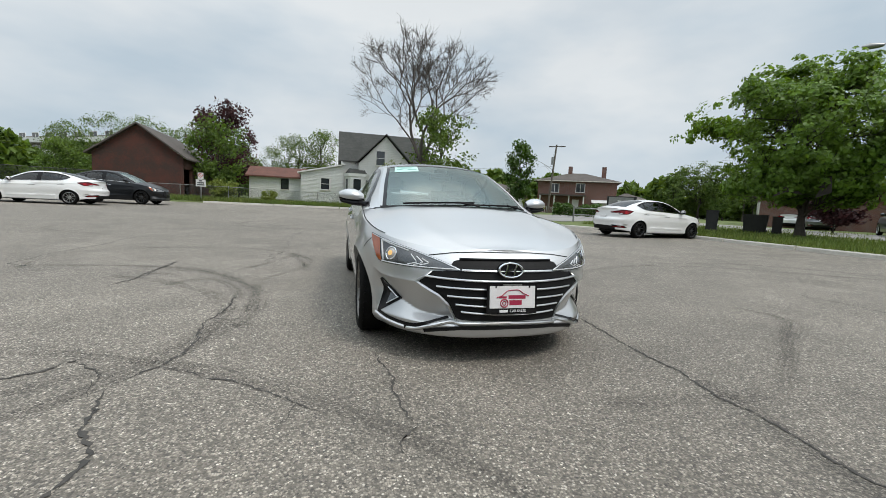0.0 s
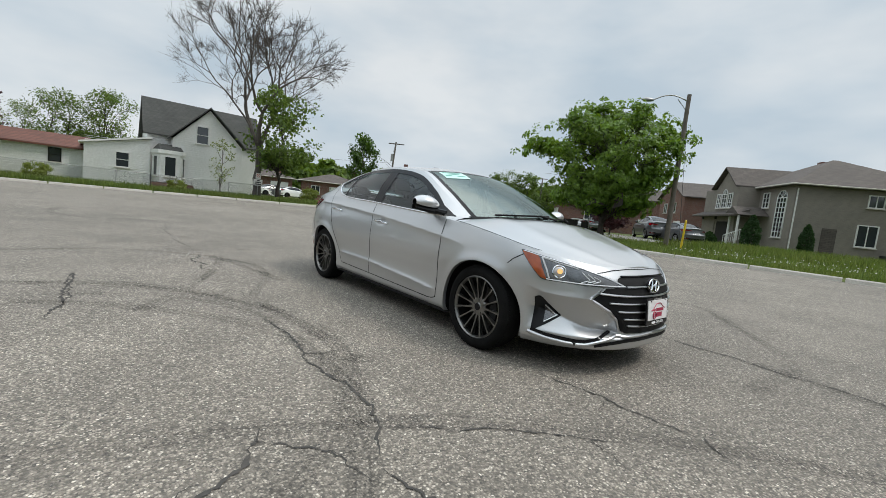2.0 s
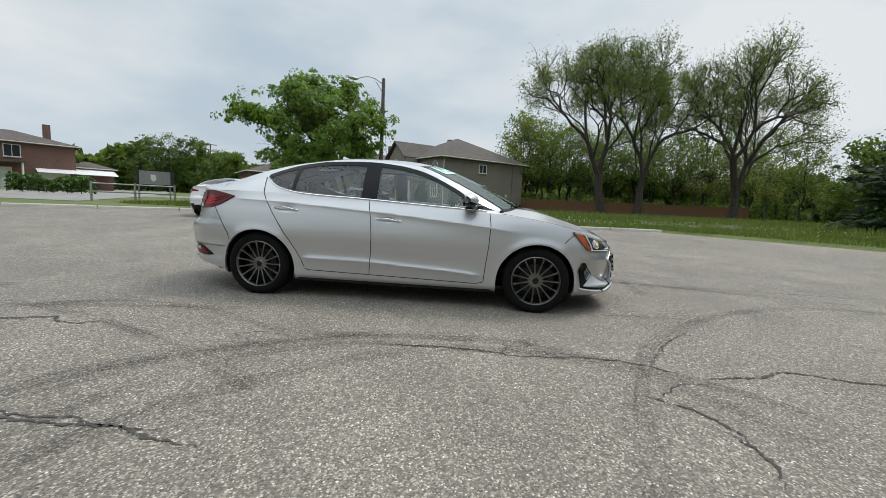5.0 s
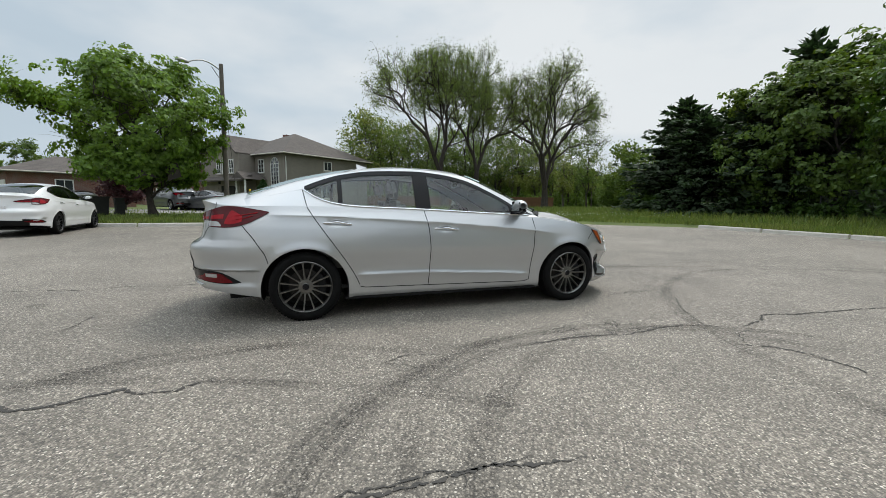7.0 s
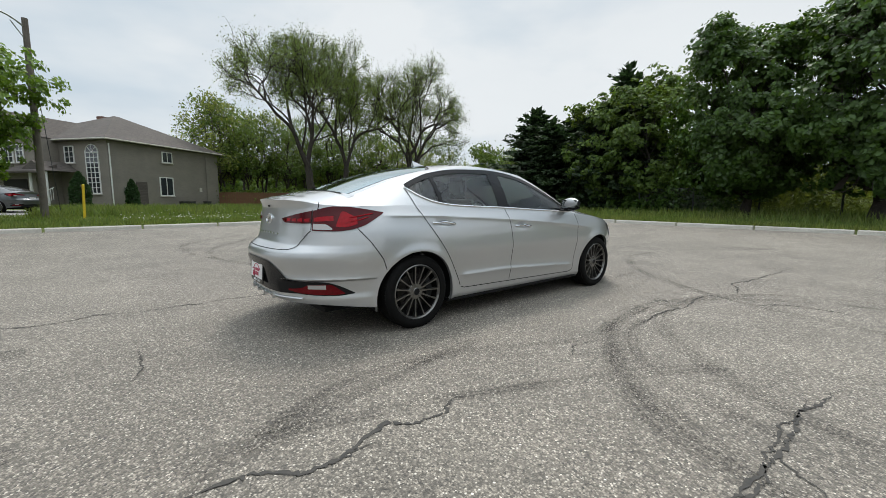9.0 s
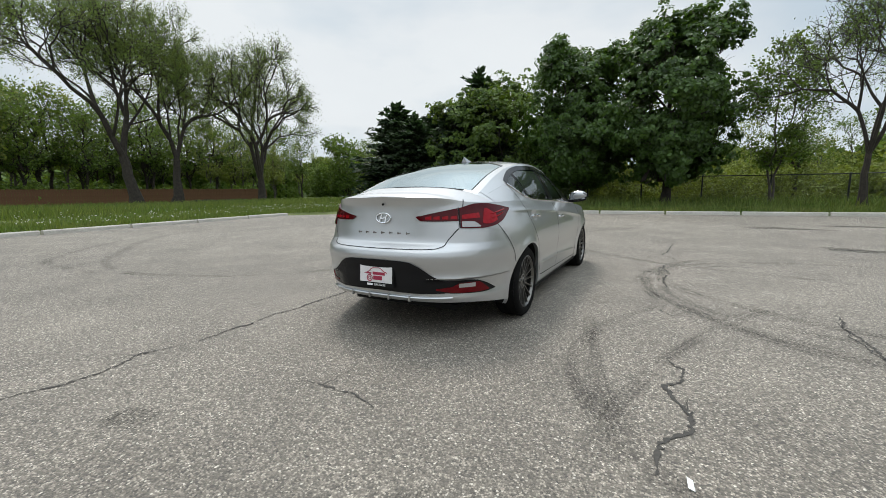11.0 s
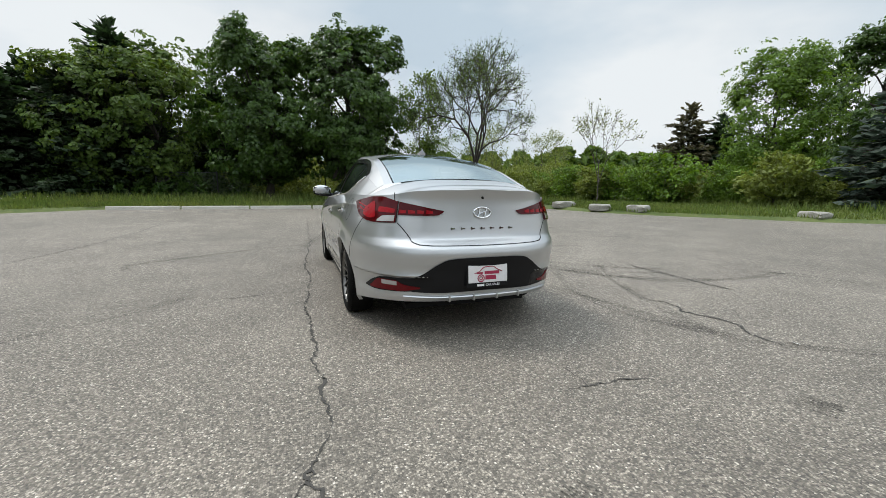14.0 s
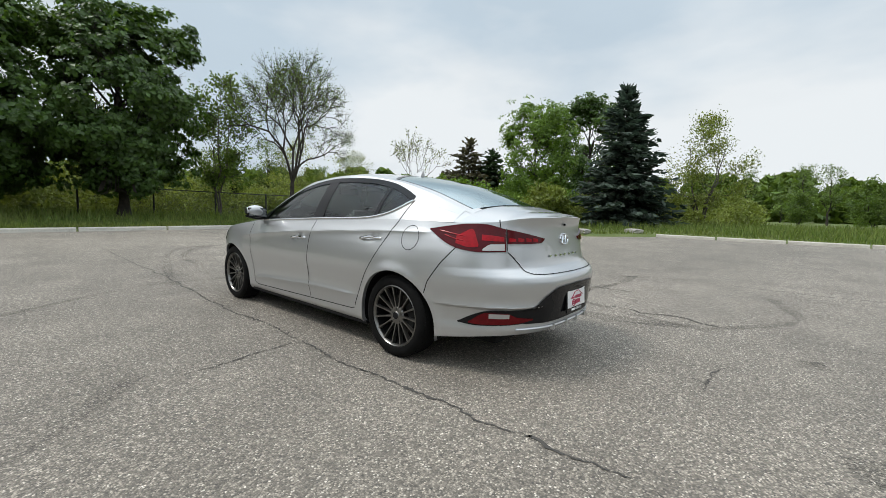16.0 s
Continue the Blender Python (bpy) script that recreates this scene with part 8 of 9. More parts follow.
for x in (5.6, 6.4, 8.2):
    ob = thing("garden_box", "small dark garden box against a house wall", "box", house.matrix_basis @ pose(x, -0.7, -0.1))
    part("box_body", box_bm(-0.28, 0.28, -0.2, 0.2, 0.05, 0.6, 0.02), M_BINPL, ob)
    part("box_lid", box_bm(-0.3, 0.3, -0.22, 0.22, 0.6, 0.64, 0.01), M_BINPL, ob)


def cedar(x, y, h, r, seed):
    rng = np.random.default_rng(seed)
    ob = thing("cedar_shrub", "clipped dark green columnar cedar by a house", "shrub", pose(x, y, ground_height(x, y)), "cedars")
    g = Geo()
    g.tube([(0, 0, 0), (0, 0, h * 0.8)], (0.06, 0.02), 6)
    g.to("trunk", M_BARK, ob)
    n = 1600
    f = rng.uniform(0.02, 1, n)
    R = r * np.minimum(1, 2.2 * (1 - f)) ** 0.7 * np.minimum(1, 0.6 + 3 * f) * rng.uniform(0.75, 1.05, n)
    a = rng.uniform(0, 2 * math.pi, n)
    P, F = leaf_quads(np.stack([R * np.cos(a), R * np.sin(a), f * h], 1), 0.1, rng)
    add_mesh("foliage", P, F, M_CEDAR, ob)


cedar(-4.75, 32.0, 2.4, 0.55, 1)
cedar(-2.0, 33.5, 2.1, 0.4, 2)
cedar(-7.6, 33.0, 0.95, 0.5, 3)
cedar(-9.6, 30.6, 0.8, 0.7, 4)


def brick_house(x, y, turn, w, d, h, roof, label, gable=False, chim=1, porch=False, wins=((0.25, 0.7), (0.7, 0.7), (0.3, 0.28), (0.72, 0.28)), wall=None, roofmat=None):
    ob = thing("house", label, "house", pose(x, y, ground_height(x, y) - 0.05, 0, 0, turn), "houses")
    wall = wall or M_BRICK
    roofmat = roofmat or M_SHINGLE
    block(ob, 0, w, 0, d, -0.3, h, wall, gable="y" if gable else None, peak=roof * 0.9)
    if gable:
        gable_roof(ob, 0, w, 0, d, h + 0.05, roof, 0.35, roofmat, along_x=False)
    else:
        hip_roof(ob, 0, w, 0, d, h + 0.02, roof, 0.5, roofmat, along_x=w > d)
    for fx, fz in wins:
        window(ob, pose(w * fx, -0.02, h * fz, 0, 0, FRONT), 1.1, 1.1, 2)
    window(ob, pose(w + 0.02, d * 0.4, h * 0.6, 0, 0, 90), 1.0, 1.0, 2)
    for k in range(chim):
        cx = w * (0.85 if k == 0 else 0.40)
        slab(ob, "chimney", cx - 0.3, cx + 0.3, d * 0.5 - 0.3, d * 0.5 + 0.3, h, h + roof + 1.0, M_BRICK)
    slab(ob, "front_door", w * 0.5 - 0.45, w * 0.5 + 0.45, -0.05, 0.0, 0, 2.05, M_WHITE)
    if porch:
        slab(ob, "porch_roof", 0.3, w * 0.62, -1.8, 0.0, 2.5, 2.68, M_SHINGLE)
        for k in range(4):
            g = Geo()
            g.tube([(0.5 + k * (w * 0.58 - 0.3) / 3, -1.6, 0), (0.5 + k * (w * 0.58 - 0.3) / 3, -1.6, 2.5)], 0.09, 8)
            g.to("porch_post", M_WHITE, ob)
        g = Geo()
        for k in range(24):
            xk = 0.5 + k * (w * 0.58 - 0.3) / 23
            g.tube([(xk, -1.6, 0.1), (xk, -1.6, 0.85)], 0.018, 4)
        g.tube([(0.5, -1.6, 0.85), (0.2 + w * 0.58, -1.6, 0.85)], 0.03, 5)
        g.to("porch_railing", M_WHITE, ob)
        slab(ob, "side_wing", w, w + 3.4, 0.8, d - 1.0, -0.3, 2.5, wall)
        hip_roof(ob, w - 0.1, w + 3.4, 0.8, d - 1.0, 2.52, 0.8, 0.35, roofmat, along_x=True)
        aw = Geo()
        aw.grid(np.array([[(x_, 0.78, 2.35), (x_, -0.6, 1.95), (x_, -1.3, 1.7)] for x_ in np.linspace(w * 0.7, w + 3.4, 8)]))
        aw.to("awning", M_AWNING, ob, "white canvas awning", smooth=False)
    slab(ob, "garage_door", w * 0.72, w * 0.95, -0.05, 0.0, 0, 2.1, M_WHITE)
    return ob


brick_house(-11.5, 46.0, -51, 8.5, 9.5, 4.9, 1.9, "red brick two-storey house along the street", wins=((0.2, 0.75), (0.5, 0.75), (0.2, 0.3)))
brick_house(-20.5, 54.5, -51, 8.5, 9.5, 4.9, 2.0, "red brick two-storey house with gable along the street", gable=True, wins=((0.3, 0.75), (0.65, 0.75), (0.25, 0.3)))
brick_house(-29.5, 64.5, -51, 8.5, 9.5, 4.9, 2.0, "red brick two-storey house with gable along the street", gable=True, wins=((0.3, 0.75), (0.65, 0.75)))
brick_house(-49.0, 27.2, 57, 10.5, 8.5, 4.6, 1.4, "red brick house with white porch and two chimneys", chim=2, porch=True, wins=((0.22, 0.78), (0.55, 0.8)))
brick_house(-54.5, 18.4, 70, 9.0, 8.0, 2.7, 1.4, "low red brick bungalow with white garage door", chim=1, wins=((0.22, 0.55), (0.5, 0.55)))
brick_house(-57.0, 7.5, 78, 10.0, 8.0, 2.7, 1.4, "low brown brick bungalow with white garage door", chim=1, wins=((0.22, 0.55), (0.5, 0.55)))
brick_house(-27.0, 40.0, -51, 7.5, 8.0, 2.8, 1.5, "low red brick bungalow along the street", chim=0, wins=((0.25, 0.55), (0.55, 0.55)))


def hedge(p, q, h, wide, seed, label):
    rng = np.random.default_rng(seed)
    p, q = np.array(p, float), np.array(q, float)
    ln = np.linalg.norm(q - p)
    ang = math.atan2(*(q - p)[::-1])
    ob = thing("hedge", label, "hedge", pose(p[0], p[1], ground_height(*p), 0, 0, math.degrees(ang)))
    n = int(ln * h * 420)
    x = rng.uniform(0, ln, n)
    top = h * (0.85 + 0.12 * np.sin(x * 2.3) + 0.08 * np.sin(x * 5.1 + 1))
    z = top * rng.uniform(0.05, 1, n) ** 0.8
    y = rng.normal(0, wide * 0.3, n)
    P, F = leaf_quads(np.stack([x, y, z], 1), 0.11, rng)
    add_mesh("foliage", P, F, M_LMAPLE, ob)
    g = Geo()
    for k in range(int(ln / 0.7) + 1):
        g.tube([(k * 0.7, 0, -0.1), (k * 0.7 + 0.05, 0.04, h * 0.6)], (0.03, 0.015), 5)
    g.to("stems", M_BARK, ob)


hedge((-28.8, 18.2), (-26.2, 21.6), 1.25, 1.0, 4, "dark clipped hedge before a red brick house")
hedge((-31.0, 13.6), (-30.0, 15.6), 0.9, 0.9, 5, "low green hedge beside a lawn")

# ---- swing gate and board by the lot's entrance ----
gate = thing("park_gate", "grey steel swing gate at the lot's entrance", "gate", pose(-18.0, 13.4, ground_height(-18.0, 13.4), 0, 0, 47))
for x_ in (0.0, 1.7, 3.4):
    g = Geo()
    g.tube([(x_, 0, -0.2), (x_, 0, 0.95)], 0.05, 8)
    g.to("gate_post", M_GALV, gate)
for z_ in (0.45, 0.85):
    g = Geo()
    g.tube([(0, 0, z_), (3.4, 0, z_)], 0.035, 7)
    g.to("gate_rail", M_GALV, gate)
nb = thing("notice_board", "grey metal board with a white shield on two posts", "sign", pose(-16.6, 15.7, ground_height(-16.6, 15.7), 0, 0, 50))
for x_ in (-0.72, 0.66):
    g = Geo()
    g.tube([(x_, 0.06, -0.2), (x_, 0.06, 1.62)], 0.04, 7)
    g.to("board_post", M_GALV, nb)
panel = part("board_panel", box_bm(-0.80, 0.80, -0.02, 0.02, 0.88, 1.62, 0.004), M_GALV, nb)
for a in ((-0.82, 0.82, 1.60, 1.65), (-0.82, 0.82, 0.85, 0.90), (-0.82, -0.72, 0.90, 1.60), (0.66, 0.82, 0.90, 1.60)):
    part("board_frame", box_bm(a[0], a[1], -0.035, 0.03, a[2], a[3], 0.004), M_BLACKSTEEL, panel)
g = Geo()
g.prism([(-0.22, -0.022, 1.42), (0.0, -0.022, 1.40), (0.04, -0.022, 1.16), (-0.10, -0.022, 1.04), (-0.22, -0.022, 1.18)], (0, -0.006, 0))
g.to("board_shield", M_WHITE, panel, "white shield shape", smooth=False)


def white_house():
    z = ground_height(-37, 2) - 0.05
    ob = thing("farmhouse", "white clapboard farmhouse with steep dark roof", "house", pose(-37.2, 0, z), "houses")
    block(ob, -6.5, -0.8, -0.4, 8.2, -0.3, 4.3, M_WHITEWALL, gable="y", peak=3.0)
    gable_roof(ob, -6.5, -0.8, -0.4, 8.2, 4.35, 3.25, 0.3, M_SHINGLED, along_x=False)
    block(ob, -3.5, 0.4, 1.2, 6.4, -0.3, 4.1, M_WHITEWALL, gable="x", peak=2.75)
    gable_roof(ob, -3.6, 0.4, 1.2, 6.4, 4.15, 2.95, 0.28, M_SHINGLED)
    window(ob, pose(0.42, 3.3, 4.7, 0, 0, 90), 0.8, 1.35, 1, 2, frame=M_WHITE)
    # lean-to
    g = Geo()
    g.prism([(0.1, -4.2, -0.3), (0.1, -0.2, -0.3), (0.1, -0.2, 3.75), (0.1, -4.2, 2.85)], (-4.0, 0, 0))
    lw = g.to("wall", M_WHITEWALL, ob, smooth=False)
    g = Geo()
    g.prism([(0.35, -4.5, 2.80), (0.35, -0.1, 3.82), (0.35, -0.1, 3.94), (0.35, -4.5, 2.92)], (-4.4, 0, 0))
    g.to("roof", M_WHITE, ob, smooth=False)
    window(ob, pose(0.12, -1.95, 1.9, 0, 0, 90), 0.75, 1.05, 1, 2)
    g = Geo()                                     # clapboard shadow lines
    for k in range(26):
        g.box(0.1, 0.118, -4.15, -0.25, 0.1 + k * 0.13, 0.118 + k * 0.13)
        g.box(0.4, 0.418, 1.25, 6.35, 0.1 + k * 0.155, 0.118 + k * 0.155)
    g.to("siding_laps", M_WHITEWALL, ob, smooth=False)
    # bay window
    bay = Geo()
    out = [(0.1, -0.1), (0.95, 0.35), (0.95, 1.75), (0.1, 2.2)]
    bay.prism([(x, y, 0.5) for x, y in out], (0, 0, 2.25))
    bw = bay.to("bay", M_WHITEWALL, ob, smooth=False)
    window(ob, pose(0.97, 1.05, 1.75, 0, 0, 90), 0.7, 1.5, 1)
    for y0, a in ((0.12, 28), (1.98, 152)):
        window(ob, pose(0.54, y0, 1.75, 0, 0, a), 0.4, 1.5, 1)
    g = Geo()
    g.prism([(x * 1.08, y + (0.12 if y > 1 else -0.12), 2.75) for x, y in out], (0, 0, 0.3))
    g.to("bay_cornice", M_WHITE, ob, smooth=False)
    g = Geo()
    V = [(x * 1.05, y, 3.05) for x, y in out] + [(0.2, 0.3, 3.55), (0.2, 1.8, 3.55)]
    g.add(V, [(0, 1, 4), (1, 2, 5, 4), (2, 3, 5), (0, 4, 5, 3)])
    g.to("bay_roof", M_SHINGLED, ob, smooth=False)
    slab(ob, "brick_step", 0.9, 1.7, -0.2, 2.6, 0, 0.45, M_BRICK)
    z2 = ground_height(-40, -6)
    sd = thing("outbuilding", "long low white outbuilding with rust-brown roof", "shed", pose(-39.6, -9.2, z2))
    block(sd, -3.5, 0, 0, 5.0, -0.3, 2.35, M_WHITEWALL)
    g = Geo()
    g.prism([(0.35, -0.3, 2.28), (0.35, -0.3, 2.42), (-2.2, -0.3, 3.45), (-2.2, -0.3, 3.3)], (0, 5.6, 0))
    g.to("roof", M_SHINGLER, sd, smooth=False)
    window(sd, pose(0.02, 3.3, 1.7, 0, 0, 90), 0.6, 0.9, 1, 2, frame=M_PLASTIC)


white_house()


def barn():
    F, L = np.array([-31.6, -12.4]), np.array([-31.3, -18.2])
    d = (L - F) / np.linalg.norm(L - F)
    w = np.linalg.norm(L - F)
    ang = math.degrees(math.atan2(d[1], d[0]))
    ob = thing("barn", "weathered dark red board barn with open doorway", "barn", pose(F[0], F[1], ground_height(*F) - 0.05, 0, 0, ang))
    # local x along the gable wall, local -y away from the lot
    depth = 9.0
    g = Geo()
    g.box(0, w, -0.15, 0.0, -0.2, 3.1)
    g.prism([(0, 0, 3.1), (w, 0, 3.1), (w / 2, 0, 5.35)], (0, -0.15, 0))
    g.box(w - 0.15, w, -depth, -0.15, -0.2, 3.1)
    g.box(0, 0.15, -depth, -2.2, -0.2, 3.1)
    g.box(0, 0.15, -2.2, -0.15, 2.3, 3.1)
    g.box(0, w, -depth - 0.15, -depth, -0.2, 3.1)
    g.to("wall", M_BARN, ob, smooth=False)
    gable_roof(ob, 0, w, -depth, 0, 3.1, 2.4, 0.35, M_SHINGLE, along_x=False)
    g = Geo()
    k = 0
    z = -0.1
    while z < 5.2:                                # lapped boards on the gable
        half = w / 2 if z < 3.1 else w / 2 * (5.35 - z) / 2.25
        x0 = w / 2 - half
        g = Geo()
        g.box(x0, w / 2 + half, 0.0, 0.022, z, z + 0.17)
        g.to("board", M_BARN, ob, smooth=False)
        if z < 2.95:                              # and along the open side
            g = Geo()
            g.box(-0.022, 0.0, -depth, -2.2 if z < 2.3 else -0.15, z, z + 0.17)
            g.to("board", M_BARN, ob, smooth=False)
        z += 0.185
    g = Geo()
    g.box(0.05, w, -0.6, -0.55, 0, 0.05)
    g.tube([(0.6, -0.1, 0), (0.62, -0.1, 2.4)], 0.08, 6)
    g.tube([(0.2, -1.0, 0.1), (1.1, -0.3, 1.0)], 0.05, 5)
    g.to("door_post", M_BARN, ob)


barn()
ap = thing("apartment_building", "distant pale apartment block with rows of balconies", "building", pose(-112, -70, 0, 0, 0, 55))
block(ap, -8, 34, 0, 12, 0, 11.5, M_BEIGE)
for k in range(4):
    slab(ap, "balcony", -8, 34, -1.4, 0, 1.6 + k * 2.8, 2.6 + k * 2.8, M_WHITE)
    for j in range(8):
        window(ap, pose(-5 + j * 5, -0.02, 3.6 + k * 2.8 - 0.4, 0, 0, 0), 2.4, 1.3, 2)


# ---- grass blades and seed heads along the lot ----
def grass_patch(name, label, n, sampler, hmin, hmax, seed, material, wide=0.012):
    rng = np.random.default_rng(seed)
    P = sampler(rng, n)
    keep = np.array([math.hypot(x, y) > lot_edge(math.atan2(y, x)) + 0.25 for x, y in P])
    P = P[keep]
    Z = np.array([ground_height(x, y) for x, y in P])
    n = len(P)
    a = rng.uniform(0, 2 * math.pi, n)
    h = rng.uniform(hmin, hmax, n)
    w = wide * rng.uniform(0.7, 1.6, n)
    lx, ly = rng.normal(0, 0.3, n) * h, rng.normal(0, 0.3, n) * h
    B = np.column_stack([P, Z])
    s = np.stack([np.cos(a) * w, np.sin(a) * w, np.zeros(n)], 1)
    V = np.stack([B - s, B + s, B + np.stack([lx, ly, h], 1)], 1).reshape(-1, 3)
    me = bpy.data.meshes.new(name)
    me.from_pydata(V.tolist(), [], np.arange(3 * n).reshape(-1, 3).tolist())
    me.materials.append(material)
    ob = new(name, me)
    tagged(ob, label, "grass", kind="stuff")


def verge(rng, n):
    k = n // 4
    A = np.stack([rng.uniform(-16, 12, k), 12.6 + rng.exponential(3.5, k)], 1)
    B = np.stack([13.9 + rng.exponential(3.0, k), rng.uniform(-13, 13, k)], 1)
    C = np.stack([rng.uniform(-8, 13.9, k), -10.8 - rng.exponential(4.0, k)], 1)
    D = np.stack([rng.uniform(7, 20, k), rng.uniform(8, 20, k)], 1)
    return np.concatenate([A, B, C, D])


grass_patch("grass", "tufts of long spring grass along the lot's edge", 150000, verge, 0.05, 0.2, 7, M_BLADE, 0.016)
grass_patch("tall_grass", "tall rough grass and weeds behind the verge", 60000, lambda rng, n: np.concatenate([np.stack([rng.uniform(-6, 24, n // 2), rng.uniform(19, 31, n // 2)], 1), np.stack([rng.uniform(16, 26, n // 4), rng.uniform(-20, 18, n // 4)], 1), np.stack([rng.uniform(-9, 16, n // 4), rng.uniform(-34, -18.5, n // 4)], 1)]), 0.15, 0.5, 8, M_BLADE, 0.022)
grass_patch("house_lawn_grass", "weedy grass before the white house and barn", 26000, lambda rng, n: np.stack([-27.8 - rng.exponential(2.2, n), rng.uniform(-16, 12, n)], 1), 0.08, 0.4, 9, M_BLADE, 0.022)


def seed_heads():
    rng = np.random.default_rng(12)
    g = Geo()
    pts = np.concatenate([np.stack([rng.uniform(-3, 14, 420), 13.8 + rng.exponential(3.0, 420)], 1), np.stack([rng.uniform(9, 18, 160), rng.uniform(11, 20, 160)], 1)])
    oct_v = np.array([(1, 0, 0), (-1, 0, 0), (0, 1, 0), (0, -1, 0), (0, 0, 1), (0, 0, -1)], float)
    oct_f = [(0, 2, 4), (2, 1, 4), (1, 3, 4), (3, 0, 4), (2, 0, 5), (1, 2, 5), (3, 1, 5), (0, 3, 5)]
    for x, y in pts:
        if math.hypot(x, y) > lot_edge(math.atan2(y, x)) + 0.4:
            g.add(oct_v * rng.uniform(0.014, 0.024) + np.array([x, y, ground_height(x, y) + rng.uniform(0.12, 0.24)]), oct_f)
    tagged(g.to("dandelion_heads", M_PUFF, smooth=True, sharp=0), "white dandelion seed heads in the grass", "flowers", kind="stuff")


seed_heads()

# ---- trees round the lot ----
make_tree("maple_tree", "broad maple with fresh bright green leaves on a grass verge", -8.3, 18.2, 7.1, 4.05, M_BARK, M_LFRESH, 11, low=0.27, limbs=22, subs=10, twigs=4, leaves=12, size=0.088, spread=0.2, trunk=0.022, flat_low=0.1, lean=(-0.7, 0.5), clump=(2300, 24, 0.34))
make_tree("maple_tree", "tall dense dark green maple behind the kerb", 20.0, -1.9, 9.2, 3.6, M_BARK, M_LMAPLE, 21, low=0.14, limbs=26, subs=11, twigs=4, leaves=10, size=0.105, spread=0.26, trunk=0.024, group="dark maples", clump=(1900, 30, 0.38))
make_tree("maple_tree", "tall dense dark green maple behind the kerb", 20.6, 2.6, 8.9, 3.4, M_BARK, M_LMAPLE, 22, low=0.12, limbs=24, subs=11, twigs=4, leaves=10, size=0.105, spread=0.26, trunk=0.022, group="dark maples", clump=(1700, 30, 0.38))
make_forked("ash_tree", "slender half-bare tree in first pale leaf by a wire fence", 17.1, -8.7, 8.9, 3.3, M_BARK, M_LWOOD, 31, stems=4, depth=6, trunk=0.24, r0=0.016, angle=0.62, lift=0.04, twigs=9, leaves=3, size=0.042, spread=0.14)
make_tree("young_ash_tree", "thin tree with light green spring leaves by a fence", 21.4, -6.6, 7.9, 2.0, M_BARKP, M_LWOOD, 33, low=0.22, limbs=14, subs=8, twigs=3, leaves=16, size=0.085, spread=0.24, trunk=0.011, fork=2)
make_forked("sapling", "spindly sapling with few opening leaves", 13.6, -14.6, 5.2, 1.8, M_BARKP, M_LPALE, 35, stems=3, depth=5, trunk=0.2, r0=0.008, angle=0.45, twigs=4, leaves=2, size=0.055, spread=0.1)
w1 = make_forked("willow_tree", "large old willow with dark forked trunk and sparse leaves", 11.5, 33.5, 15.4, 7.2, M_BARK, M_LWILLOW, 41, stems=2, depth=7, trunk=0.24, r0=0.025, twigs=6, leaves=11, angle=0.56, lift=0.07, size=0.06, spread=0.28, lean=(-2.2, 1.0), group="old willows")
make_forked("willow_tree", "large old willow with dark forked trunk and sparse leaves", 14.8, 34.2, 15.8, 6.4, M_BARK, M_LWILLOW, 42, stems=2, depth=7, trunk=0.24, r0=0.024, twigs=6, leaves=11, angle=0.54, lift=0.07, size=0.06, spread=0.28, lean=(2.0, 0.5), group="old willows")
make_forked("willow_tree", "large old willow with several dark stems and sparse leaves", 23.4, 34.6, 14.8, 6.6, M_BARK, M_LWILLOW, 43, stems=3, depth=7, trunk=0.15, r0=0.026, twigs=5, leaves=11, angle=0.54, lift=0.06, size=0.06, spread=0.30, group="old willows")
make_conifer("spruce_tree", "blue-grey spruce with full skirts on the grass", 4.5, -23.4, 8.2, 3.7, M_NEEDLEB, 51, levels=44, arms=12, power=0.74)
c1 = make_conifer("spruce_tree", "dark drooping spruce at the edge of a wood", 24.0, 18.0, 7.8, 4.6, M_NEEDLE, 52, levels=32, arms=20, ragged=0.5, power=0.6, group="dark spruces")
place(c1, 25.6, 15.2, 80, 1.02)
place(c1, 22.6, 15.4, 300, 0.8)
place(c1, 26.4, 19.0, 30, 0.9)
place(c1, 23.8, 12.6, 200, 0.86)
c2 = make_conifer("spruce_tree", "tall dark spruce at the edge of a wood", 24.6, 10.9, 9.7, 4.0, M_NEEDLE, 53, levels=38, arms=18, ragged=0.5, power=0.62, group="dark spruces")
place(c2, 27.4, 6.2, 130, 0.8)
d1 = make_tree("ash_tree", "leafy wild ash with light green leaves", 26.4, 8.6, 9.2, 3.0, M_BARK, M_LWOOD, 61, low=0.15, limbs=18, subs=9, twigs=3, leaves=8, size=0.14, spread=0.32, trunk=0.014, group="wood edge trees", clump=(560, 17, 0.42))
place(d1, 23.2, 11.6, 100, 0.86)
place(d1, 23.0, 8.6, 260, 0.84)
place(d1, 28.4, 12.6, 60, 1.02)
place(d1, 29.5, 4.2, 200, 0.8)
d2 = make_tree("wild_tree", "low bushy wild tree in spring leaf", 33.2, 31.6, 7.2, 3.5, M_BARK, M_LWOOD, 62, low=0.1, limbs=18, subs=8, twigs=3, leaves=11, size=0.17, spread=0.36, trunk=0.014, fork=2, group="wood edge trees")
make_tree("poplar_tree", "round light green tree in a thicket", 10.9, -24.4, 8.4, 2.7, M_BARK, M_LFRESH, 63, low=0.16, limbs=26, subs=10, twigs=3, leaves=12, size=0.075, spread=0.34, trunk=0.014, clump=(1700, 22, 0.34))
